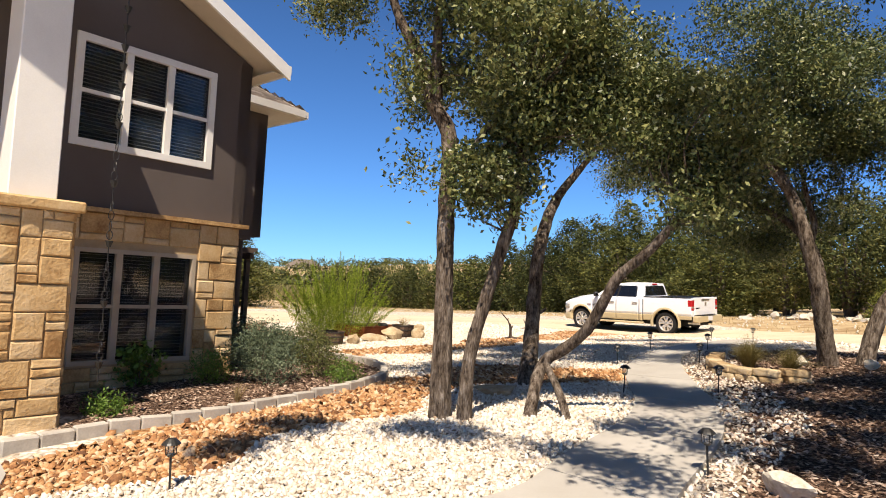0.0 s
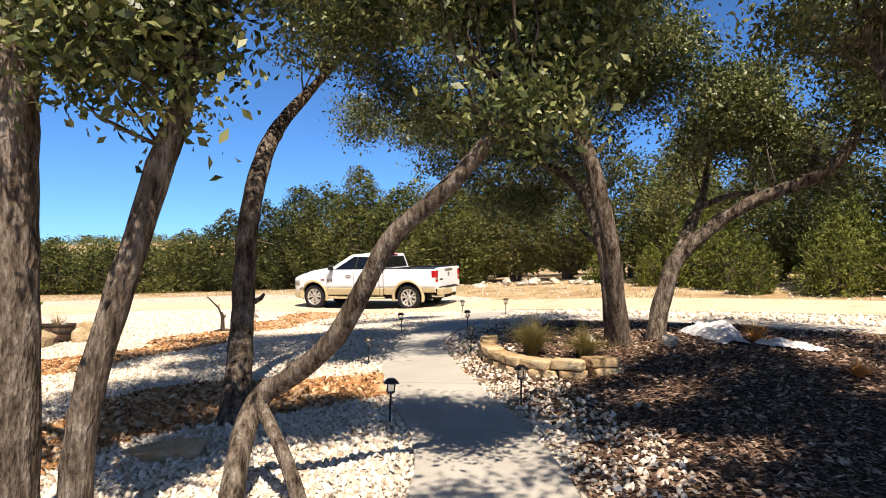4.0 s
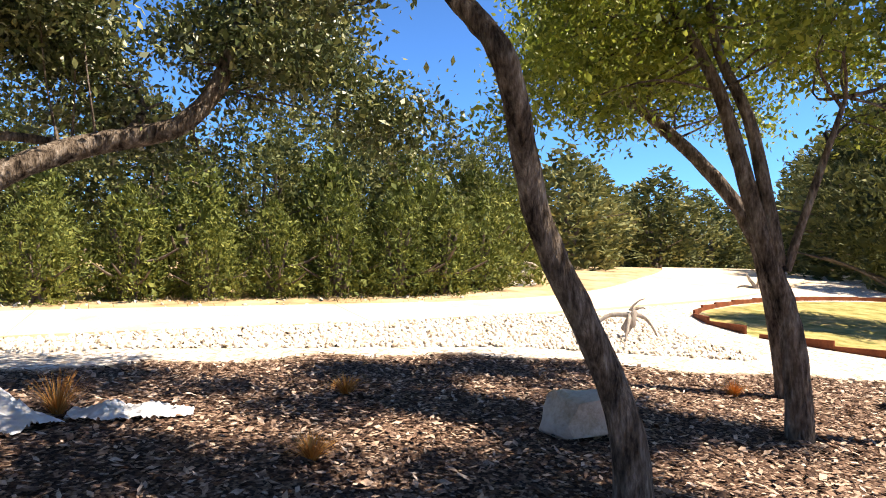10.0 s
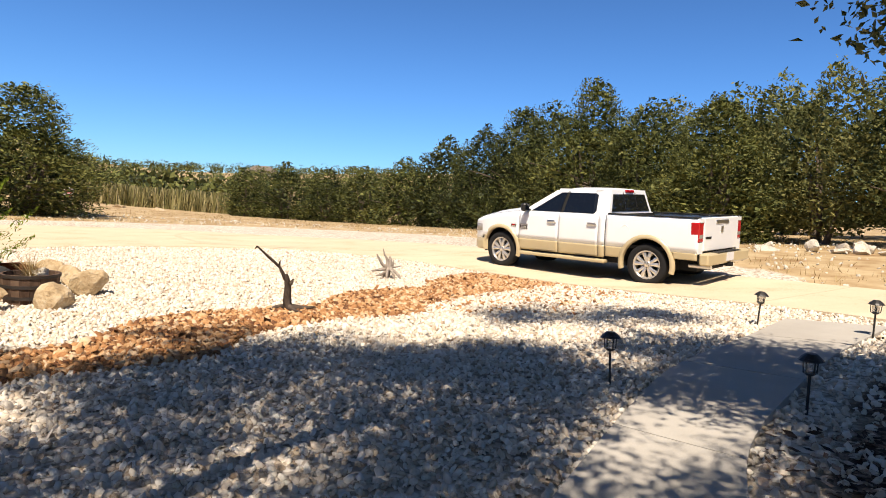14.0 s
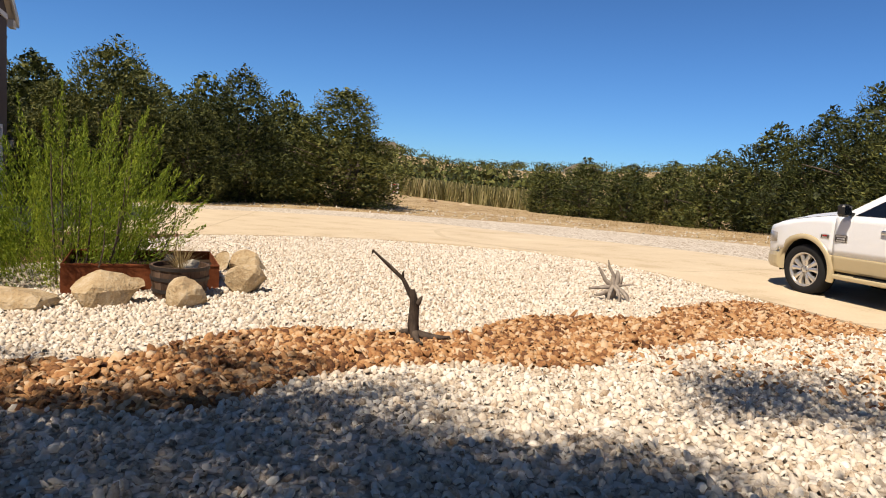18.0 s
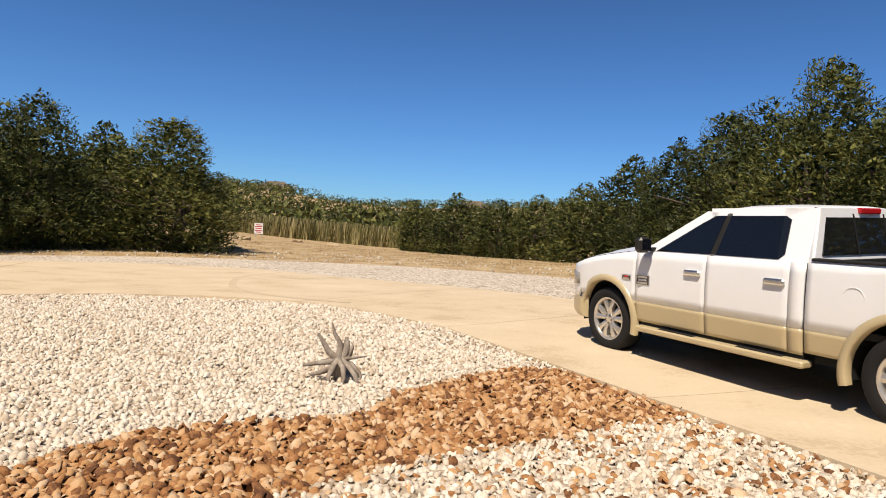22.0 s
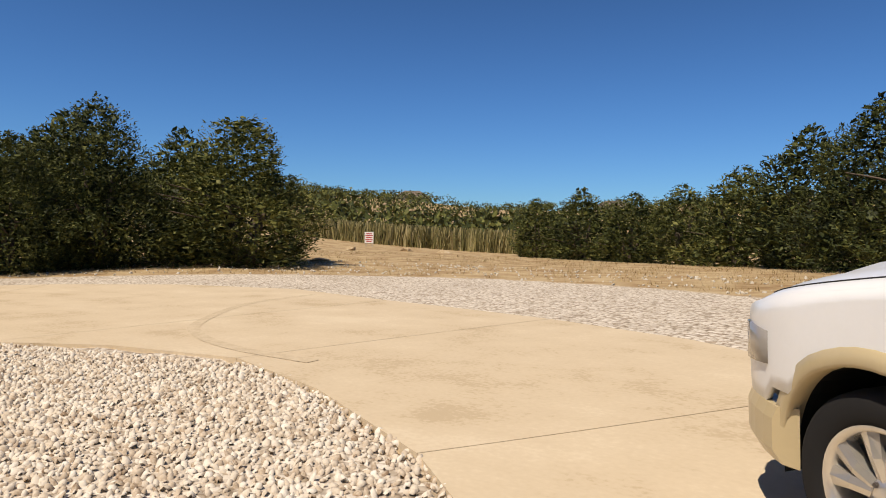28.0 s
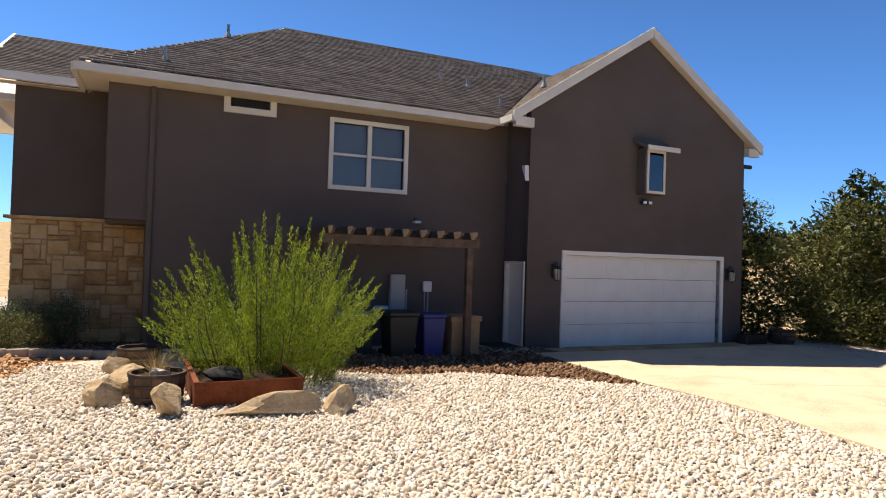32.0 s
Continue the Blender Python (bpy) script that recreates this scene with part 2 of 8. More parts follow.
def arrays(name, verts, faces, material, parent=None, label="", smooth=False):
    """A mesh from numpy arrays: verts (n, 3), faces (m, k)."""
    me = bpy.data.meshes.new(name)
    verts, faces = np.asarray(verts, float), np.asarray(faces, int)
    k = faces.shape[1]
    me.vertices.add(len(verts))
    me.vertices.foreach_set("co", verts.ravel())
    me.loops.add(faces.size)
    me.loops.foreach_set("vertex_index", faces.ravel())
    me.polygons.add(len(faces))
    me.polygons.foreach_set("loop_start", np.arange(len(faces)) * k)
    me.polygons.foreach_set("loop_total", np.full(len(faces), k))
    me.update(calc_edges=True)
    me.validate()
    return link(name, me, material, parent, label, smooth)


def empty(name, m, label, category, group="", kind=""):
    ob = new(name)
    ob.empty_display_size = 0.1
    ob.matrix_world = m
    return tagged(ob, label, category, group, kind)


def box(bm, x0, y0, z0, x1, y1, z1, m=None):
    r = bmesh.ops.create_cube(bm, size=1)
    bmesh.ops.transform(bm, verts=r["verts"], matrix=(m or Matrix()) @ Matrix.Translation(((x0 + x1) / 2, (y0 + y1) / 2, (z0 + z1) / 2))
                        @ Matrix.Diagonal((abs(x1 - x0), abs(y1 - y0), abs(z1 - z0), 1)))
    return r["verts"]


def rod(bm, a, b, r0, r1=None, n=8):
    a, b = Vector(a), Vector(b)
    d = b - a
    m = Matrix.Translation((a + b) / 2) @ d.to_track_quat("Z", "Y").to_matrix().to_4x4()
    r = bmesh.ops.create_cone(bm, cap_ends=True, segments=n, radius1=r0, radius2=r0 if r1 is None else r1, depth=d.length, matrix=m)
    return r["verts"]


def boxed(name, b, material, parent=None, label="", bevel=0.0, m=None):
    bm = bmesh.new()
    box(bm, *b, m=m)
    return part(name, bm, material, parent, label, bevel=bevel)


def lay(x, y):
    """Height of the ground: it rises gently from the house towards the woods."""
    x, y = np.asarray(x, float), np.asarray(y, float)
    q = (0.0507 + 0.05474 * x + 0.02946 * y + 0.001137 * x * x - 0.000632 * x * y - 0.000616 * y * y
         + 0.129 * np.exp(-((x - 7) ** 2 + (y - 9.7) ** 2) / 5) - 0.188 * np.exp(-((x - 6) ** 2 + (y - 20) ** 2) / 18) - 0.05 * np.exp(-((x - 6.8) ** 2 + (y - 22.3) ** 2) / 6)
         + 0.085 * np.exp(-((x - 6.8) ** 2 / 4 + (y - 7.2) ** 2 / 12)))
    near = 0.5 + 2.0 * np.tanh((q - 0.5) / 2.0)
    d = np.hypot(x, y - 15)
    hill = 17.0 * np.clip((d - 85) / 200, 0, 1) ** 1.25 * (0.75 + 0.25 * np.sin(np.arctan2(x, y) * 5 + 0.6))
    return near + hill


def gz(x, y):
    return float(lay(x, y))


def curve(points, step=0.25):
    """A smooth line through a few plan points, evenly stepped."""
    p = [Vector((*q, 0)) for q in points]
    p = [p[0] * 2 - p[1]] + p + [p[-1] * 2 - p[-2]]
    out = []
    for a, b, c, d in zip(p, p[1:], p[2:], p[3:]):
        k = max(2, int((c - b).length / step))
        for i in range(k):
            t = i / k
            v = 0.5 * (2 * b + (c - a) * t + (2 * a - 5 * b + 4 * c - d) * t * t + (3 * b - a - 3 * c + d) * t ** 3)
            out.append((v.x, v.y))
    out.append((p[-2].x, p[-2].y))
    return np.array(out)


def even(line, n):
    s = np.concatenate([[0], np.cumsum(np.hypot(*np.diff(line, axis=0).T))])
    q = np.linspace(0, s[-1], n)
    return np.stack([np.interp(q, s, line[:, 0]), np.interp(q, s, line[:, 1])], -1)


def inside(poly, x, y):
    r = np.zeros(np.shape(x), bool)
    for (x0, y0), (x1, y1) in zip(poly, np.roll(poly, -1, axis=0)):
        c = (y0 > y) != (y1 > y)
        r ^= c & (x < (x1 - x0) * (y - y0) / ((y1 - y0) or 1e-9) + x0)
    return r


def off_line(line, x, y):
    d = np.full(np.shape(x), 1e9)
    for (x0, y0), (x1, y1) in zip(line[:-1], line[1:]):
        dx, dy = x1 - x0, y1 - y0
        t = np.clip(((x - x0) * dx + (y - y0) * dy) / (dx * dx + dy * dy + 1e-12), 0, 1)
        d = np.minimum(d, np.hypot(x - x0 - t * dx, y - y0 - t * dy))
    return d


# driveway, walk and stone beds, as smooth lines on the plan
DRIVE_IN = curve([(-8.45, 18.65), (-6.2, 20.9), (-4.8, 22.6), (-3.3, 23.75), (-1.4, 24.35), (0, 24.4), (1.2, 24.0), (2.2, 23.5), (3.0, 23.05), (4.0, 22.2), (5.3, 21.0), (6.3, 19.95),
                  (7.4, 18.5), (8.5, 16.6), (9.8, 13.8), (11.0, 11.6), (12.3, 8.4), (13.7, 5.2), (16.0, 1.2), (20, -4), (30, -12), (60, -27)])
DRIVE_OUT = curve([(-14.3, 23.3), (-12.6, 26.3), (-9.8, 28.8), (-7.3, 30.1), (-4.9, 30.35), (-2.1, 29.5), (0, 28.9), (1.9, 28.2), (4.7, 26.6), (7.4, 23.7),
                   (9.2, 20.7), (10.6, 18.0), (12.1, 15.4), (13.6, 11.6), (14.7, 8.2), (15.9, 5.0), (18.2, 1.9), (23, -1.5), (33, -7), (63, -20)])
STRIP_OUT = curve([(-16.5, 23.0), (-14.6, 26.4), (-12.0, 30.6), (-9.6, 33.2), (-6.6, 34.8), (-2.3, 35.6), (2.5, 34.0), (6.5, 30.0), (9.3, 25.0), (10.2, 20.8)])
WALK_L = curve([(-2.2, 2.6), (-1.2, 3.1), (-0.4, 3.8), (0.77, 4.42), (1.4, 5.42), (2.3, 6.8), (2.72, 7.9), (2.92, 8.9), (3.2, 10.1), (3.68, 11.5), (4.05, 12.2), (4.9, 13.6), (5.5, 14.45), (6.7, 15.65), (7.55, 16.55)], 0.15)
WALK_R = curve([(-0.2, 0.4), (0.6, 1.9), (1.35, 3.2), (2.1, 4.5), (2.86, 5.71), (3.25, 6.5), (3.6, 7.65), (3.82, 8.7), (4.2, 10.3), (4.6, 11.5), (5.15, 12.7), (6.1, 13.85), (7.0, 14.8), (8.3, 15.95)], 0.15)
PORCH = np.array([(-11.0, -0.5), (-6.2, 3.6), (-4.1, 5.15), (-3.55, 5.25), (-3.1, 4.75), (-2.7, 4.0), (-2.2, 2.6), (-0.2, 0.4), (0.3, -3.0), (-6.0, -6.0)])
CREEK_A = curve([(-3.0, 4.75), (-2.2, 5.9), (-1.2, 7.3), (-0.2, 9.0), (0.8, 10.0), (2.0, 10.2), (3.1, 9.9)])
CREEK_B = curve([(-2.6, 12.4), (-1.0, 13.2), (0.4, 14.2), (1.5, 15.8), (2.7, 17.3), (3.7, 18.9), (4.7, 20.4), (5.6, 21.0)])
EDGING = curve([(-3.6, 5.35), (-3.0, 6.2), (-2.1, 7.05), (-1.5, 7.9), (-0.9, 8.8), (-0.68, 9.7), (-0.85, 10.7), (-1.4, 11.6), (-2.2, 12.2), (-2.9, 13.2), (-3.4, 14.4), (-4.3, 15.4)], 0.1)
MULCH = np.array([(2.3, 4.2), (3.05, 5.6), (3.7, 7.2), (4.05, 8.6), (4.6, 10.8), (5.5, 12.6), (6.4, 13.7), (7.3, 14.5), (8.6, 13.0), (9.7, 9.6), (10.5, 7.2), (10.4, 4.6), (9.8, 2.2), (9.2, -1.0), (6.5, -4.0), (3.0, -3.0), (2.0, 0.5)])
HOUSE = Matrix(((-0.77383, 0.63339, 0, -3.528), (0.63339, 0.77383, 0, 12.161), (0, 0, 1, 0), (0, 0, 0, 1)))   # along the side wall, outwards, up


def hp(s, n):
    v = HOUSE @ Vector((s, n, 0))
    return (v.x, v.y)


BED = np.concatenate([EDGING, [hp(0.7, 0.0), hp(0.7, -1.45), hp(-1.65, -1.45), hp(-1.65, -4.4), hp(-3.3, -4.3)]])
WALK = np.concatenate([WALK_L, WALK_R[::-1]])
DRIVE = np.concatenate([DRIVE_IN, DRIVE_OUT[::-1]])
STRIP = np.concatenate([DRIVE_OUT[:120], STRIP_OUT[::-1]])
GARDEN = np.concatenate([DRIVE_IN, [(30, -16), (10, -8), (2, -5), (-5.5, 3.5), hp(-2.0, -4.3), hp(-1.7, -1.5), hp(0.7, 0), hp(8.3, 0), hp(8.3, 1.0)]])
LAWN = np.array([(12.4, 0.9), (11.2, 0.1), (9.8, -1.4), (9.0, -4.0), (11.5, -8.0), (16, -9.0), (18.5, -6.5), (17.6, -2.6), (15.5, 0.2), (14.0, 1.0)])


def zones(x, y):
    """Which bed lies at a place: 0 soil, 1 white pebbles, 2 rust stones, 3 mulch, 4 lawn, 5 brown rubble."""
    z = np.zeros(np.shape(x), int)
    g = inside(GARDEN, x, y)
    z[g] = 1
    z[inside(STRIP, x, y)] = 1
    wob = 0.18 * np.sin(x * 2.3 + y * 1.1) + 0.12 * np.sin(y * 3.7 - x)
    z[g & (off_line(CREEK_A, x, y) < 0.75 + wob)] = 2
    z[g & (off_line(CREEK_B, x, y) < 0.62 + wob + 0.3 * np.clip((y - 19) / 2, 0, 1))] = 2
    z[inside(MULCH, x + wob, y + wob)] = 3
    z[inside(BED, x, y)] = 3
    z[inside(LAWN, x, y)] = 4
    by = HOUSE.inverted()
    s = by[0][0] * x + by[0][1] * y + by[0][3]
    n = by[1][0] * x + by[1][1] * y + by[1][3]
    z[(s > 0.9) & (s < 8.6) & (n > 0.9) & (n < wob + np.interp(s, [0.9, 3.0, 3.6, 5.8, 7.1, 8.6], [1.5, 2.0, 3.7, 3.9, 5.2, 5.6]))] = 5
    return z


# ---- ground: one sheet to the horizon ----
def ground_material():
    m, n, l, b = nodes_of("ground_cover")
    tc = n.new("ShaderNodeTexCoord")
    b.inputs["Roughness"].default_value = 0.95
    b.inputs["Specular IOR Level"].default_value = 0.1

    def cells(scale, stops, squash=1.0):
        v = n.new("ShaderNodeTexVoronoi")
        v.inputs["Scale"].default_value = scale
        l.new(tc.outputs["Object"], v.inputs["Vector"])
        hsv = n.new("ShaderNodeSeparateColor")
        l.new(v.outputs["Color"], hsv.inputs[0])
        r = ramp(n, stops)
        l.new(hsv.outputs[0], r.inputs[0])
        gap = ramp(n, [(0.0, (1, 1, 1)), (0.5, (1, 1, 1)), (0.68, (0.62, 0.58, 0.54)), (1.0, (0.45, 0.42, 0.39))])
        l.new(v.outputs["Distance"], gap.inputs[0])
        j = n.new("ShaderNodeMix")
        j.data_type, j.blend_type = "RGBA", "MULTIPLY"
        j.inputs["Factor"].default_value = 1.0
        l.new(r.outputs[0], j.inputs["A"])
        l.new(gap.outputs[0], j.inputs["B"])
        return j.outputs["Result"], v.outputs["Distance"]

    def noisy(scale, stops):
        v = n.new("ShaderNodeTexNoise")
        v.inputs["Scale"].default_value = scale
        v.inputs["Detail"].default_value = 8
        v.inputs["Roughness"].default_value = 0.65
        l.new(tc.outputs["Object"], v.inputs["Vector"])
        r = ramp(n, stops)
        l.new(v.outputs["Fac"], r.inputs[0])
        return r.outputs[0], v.outputs["Fac"]

    soil, h0 = noisy(1.1, [(0.3, (0.27, 0.165, 0.085)), (0.48, (0.43, 0.315, 0.18)), (0.62, (0.54, 0.425, 0.265)), (0.75, (0.34, 0.245, 0.135))])
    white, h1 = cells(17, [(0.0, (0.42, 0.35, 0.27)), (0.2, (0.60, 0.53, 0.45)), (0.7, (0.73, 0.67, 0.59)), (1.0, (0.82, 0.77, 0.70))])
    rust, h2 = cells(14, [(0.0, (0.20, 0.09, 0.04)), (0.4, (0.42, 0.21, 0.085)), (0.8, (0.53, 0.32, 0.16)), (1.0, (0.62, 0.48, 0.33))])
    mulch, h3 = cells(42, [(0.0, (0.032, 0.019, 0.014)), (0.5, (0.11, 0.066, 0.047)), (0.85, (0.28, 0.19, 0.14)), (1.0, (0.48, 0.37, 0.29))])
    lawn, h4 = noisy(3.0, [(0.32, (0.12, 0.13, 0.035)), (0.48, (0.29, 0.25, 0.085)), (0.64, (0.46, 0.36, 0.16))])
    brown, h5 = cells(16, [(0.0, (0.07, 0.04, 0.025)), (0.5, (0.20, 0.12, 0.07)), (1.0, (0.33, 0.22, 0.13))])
    colour, height = soil, h0
    for name, c, h in (("white", white, h1), ("rust", rust, h2), ("mulch", mulch, h3), ("lawn", lawn, h4), ("brown", brown, h5)):
        at = n.new("ShaderNodeAttribute")
        at.attribute_name = name
        mx = n.new("ShaderNodeMix")
        mx.data_type = "RGBA"
        l.new(at.outputs["Fac"], mx.inputs["Factor"])
        l.new(colour, mx.inputs["A"])
        l.new(c, mx.inputs["B"])
        colour = mx.outputs["Result"]
        mh = n.new("ShaderNodeMix")
        l.new(at.outputs["Fac"], mh.inputs["Factor"])
        l.new(height, mh.inputs["A"])
        l.new(h, mh.inputs["B"])
        height = mh.outputs["Result"]
    grain, g = noisy(0.35, [(0.3, (0.82, 0.80, 0.78)), (0.7, (1.0, 1.0, 1.0))])
    mul = n.new("ShaderNodeMix")
    mul.data_type, mul.blend_type = "RGBA", "MULTIPLY"
    mul.inputs["Factor"].default_value = 1.0
    l.new(colour, mul.inputs["A"])
    l.new(grain, mul.inputs["B"])
    l.new(mul.outputs["Result"], b.inputs["Base Color"])
    bp = n.new("ShaderNodeBump")
    bp.inputs["Strength"].default_value = 0.6
    bp.inputs["Distance"].default_value = 0.02
    bp.invert = True
    l.new(height, bp.inputs["Height"])
    l.new(bp.outputs[0], b.inputs["Normal"])
    return m


def axis_steps(a, b, step, far):
    out = list(np.arange(a, b + step / 2, step))
    d, g = step, 1.25
    lo, hi = [a], [b]
    while hi[-1] < far:
        d *= g
        hi.append(hi[-1] + d)
        lo.append(lo[-1] - d)
    return np.array(lo[:0:-1] + out + hi[1:])


def make_ground():
    xs, ys = axis_steps(-17.0, 19.0, 0.2, 600), axis_steps(-6.0, 37.0, 0.2, 600)
    gx, gy = np.meshgrid(xs, ys)
    x, y = gx.ravel(), gy.ravel()
    z = lay(x, y)
    nx = len(xs)
    i = np.arange(len(ys) - 1)[:, None] * nx + np.arange(nx - 1)[None, :]
    f = np.stack([i, i + 1, i + nx + 1, i + nx], -1).reshape(-1, 4)
    k = zones(x, y)
    solid = inside(DRIVE, x, y) | inside(WALK, x, y) | inside(PORCH, x, y)
    z = z - 0.05 * solid
    ob = arrays("ground", np.stack([x, y, z], -1), f, ground_material(), smooth=True)
    for j, name in enumerate(("white", "rust", "mulch", "lawn", "brown")):
        a = ob.data.attributes.new(name, "FLOAT", "POINT")
        a.data.foreach_set("value", (k == j + 1).astype(float))
    tagged(ob, "dry tan soil with pale pebble beds and bark mulch", "ground", kind="structure")


make_ground()


def ribbon_slabs(owner, left, right, cuts, material, name, rows=6, top=0.03, thick=0.14, square=False):
    """A paved strip between two lines, poured in slabs with open joints; each slab is a piece."""
    k = 400
    a, b = even(left, k), even(right, k)
    if square:
        fine = even(right, 3000)
        j = np.array([np.argmin(np.hypot(*(fine - p).T)) for p in a]).astype(float)
        j[0], j[-1] = 0, 2999
        j = np.convolve(np.pad(np.maximum.accumulate(j), 12, "edge"), np.ones(25) / 25, "valid")
        b = fine[np.clip(j, 0, 2999).astype(int)]
    for c0, c1 in zip(cuts[:-1], cuts[1:]):
        i0, i1 = int(c0 * (k - 1)), int(c1 * (k - 1))
        idx = np.unique(np.linspace(i0, i1, max(3, (i1 - i0) // 4)).astype(int))
        length = np.hypot(*(a[i1] + b[i1] - a[i0] - b[i0])) / 2
        v, f = [], []
        for q, i in enumerate(idx):
            p0, p1 = a[i], b[i]
            if q in (0, len(idx) - 1):
                j = idx[1] if q == 0 else idx[-2]
                g = 0.006 / max(0.05, np.hypot(*((a[j] + b[j] - a[i] - b[i]) / 2)))
                p0, p1 = p0 + (a[j] - p0) * g, p1 + (b[j] - p1) * g
            for r in range(rows + 1):
                p = p0 + (p1 - p0) * r / rows
                v.append((p[0], p[1], gz(*p) + top))
        w = rows + 1
        for q in range(len(idx) - 1):
            for r in range(rows):
                f.append((q * w + r, (q + 1) * w + r, (q + 1) * w + r + 1, q * w + r + 1))
        rim = [q * w for q in range(len(idx))] + [(len(idx) - 1) * w + r for r in range(1, w)] + [q * w + rows for q in range(len(idx) - 2, -1, -1)] + [r for r in range(rows - 1, 0, -1)]
        base = len(v)
        v += [(v[i][0], v[i][1], v[i][2] - thick) for i in rim]
        m = len(rim)
        f += [(rim[i], rim[(i + 1) % m], base + (i + 1) % m, base + i) for i in range(m)]
        bm = bmesh.new()
        bv = [bm.verts.new(q) for q in v]
        for q in f:
            bm.faces.new([bv[i] for i in q])
        part(name, bm, material, owner)


road = empty("road", Matrix(), "curved tan concrete driveway poured in slabs", "driveway", kind="structure")
joints = [float(np.argmin(np.hypot(*(even(DRIVE_IN, 1000) - p).T))) / 999 for p in ((-5.9, 21.2), (-3.16, 23.75), (0.2, 24.4), (3.0, 23.0), (5.4, 20.3), (7.6, 17.6), (9.6, 14.1), (11.3, 11.0), (13.0, 6.8), (16, 1.2), (20, -4))]
ribbon_slabs(road, DRIVE_IN, DRIVE_OUT, [0] + joints + [1], M["slab"], "slab", rows=14, square=True)
walkway = empty("pavement", Matrix(), "winding pale grey concrete garden walk", "walkway", kind="structure")
ribbon_slabs(walkway, WALK_L, WALK_R, (0, 0.13, 0.24, 0.34, 0.44, 0.54, 0.64, 0.74, 0.84, 0.93, 1), M["concrete"], "slab", rows=5, top=0.035)


def make_porch():
    bm = bmesh.new()
    top = [bm.verts.new((x, y, 0.07)) for x, y in PORCH]
    low = [bm.verts.new((x, y, -0.15)) for x, y in PORCH]
    bm.faces.new(top)
    for i in range(len(top)):
        j = (i + 1) % len(top)
        bm.faces.new((top[i], low[i], low[j], top[j]))
    ob = part("porch_slab", bm, M["concrete"])
    tagged(ob, "pale concrete porch slab before the house", "porch", kind="structure")


make_porch()

# ---- house ----
house = empty("house", HOUSE, "two-storey dark brown stucco house with tan stone base", "house")


def wall_mesh(name, m, w, z0, z1, thick, holes, material, parent, gable=None):
    """An upright wall with real openings. m: its left lower corner, x along, y out of the face; holes: (x0, z0, x1, z1)."""
    xs = sorted({0, w, *[h[0] for h in holes], *[h[2] for h in holes]})
    zs = sorted({z0, z1, *[h[1] for h in holes], *[h[3] for h in holes]})

    def solid(i, j):
        if not (0 <= i < len(xs) - 1 and 0 <= j < len(zs) - 1):
            return False
        cx, cz = (xs[i] + xs[i + 1]) / 2, (zs[j] + zs[j + 1]) / 2
        return not any(h[0] < cx < h[2] and h[1] < cz < h[3] for h in holes)

    bm = bmesh.new()
    q = lambda *p: bm.faces.new([bm.verts.new(m @ Vector(v)) for v in p])
    for i in range(len(xs) - 1):
        for j in range(len(zs) - 1):
            if not solid(i, j):
                continue
            a, b, c, d = xs[i], xs[i + 1], zs[j], zs[j + 1]
            q((a, 0, c), (b, 0, c), (b, 0, d), (a, 0, d))
            q((a, -thick, c), (a, -thick, d), (b, -thick, d), (b, -thick, c))
            if not solid(i - 1, j):
                q((a, 0, c), (a, 0, d), (a, -thick, d), (a, -thick, c))
            if not solid(i + 1, j):
                q((b, 0, c), (b, -thick, c), (b, -thick, d), (b, 0, d))
            if not solid(i, j - 1):
                q((a, 0, c), (a, -thick, c), (b, -thick, c), (b, 0, c))
            if not solid(i, j + 1):
                q((a, 0, d), (b, 0, d), (b, -thick, d), (a, -thick, d))
    if gable:
        gx, gzz = gable
        q((0, 0, z1), (w, 0, z1), (gx, 0, gzz))
        q((0, -thick, z1), (gx, -thick, gzz), (w, -thick, z1))
        q((0, 0, z1), (gx, 0, gzz), (gx, -thick, gzz), (0, -thick, z1))
        q((w, 0, z1), (w, -thick, z1), (gx, -thick, gzz), (gx, 0, gzz))
    bmesh.ops.remove_doubles(bm, verts=bm.verts[:], dist=0.0005)
    return part(name, bm, material, parent)


SIDE = Matrix(((1, 0, 0, 0), (0, 1, 0, 0), (0, 0, 1, 0), (0, 0, 0, 1)))                 # x along s, face towards +n


def side_at(s, n):
    return Matrix.Translation((s, n, 0))


def front_at(s, n):
    """A wall that faces -s, with x running towards -n."""
    return Matrix(((0, -1, 0, s), (-1, 0, 0, n), (0, 0, 1, 0), (0, 0, 0, 1)))


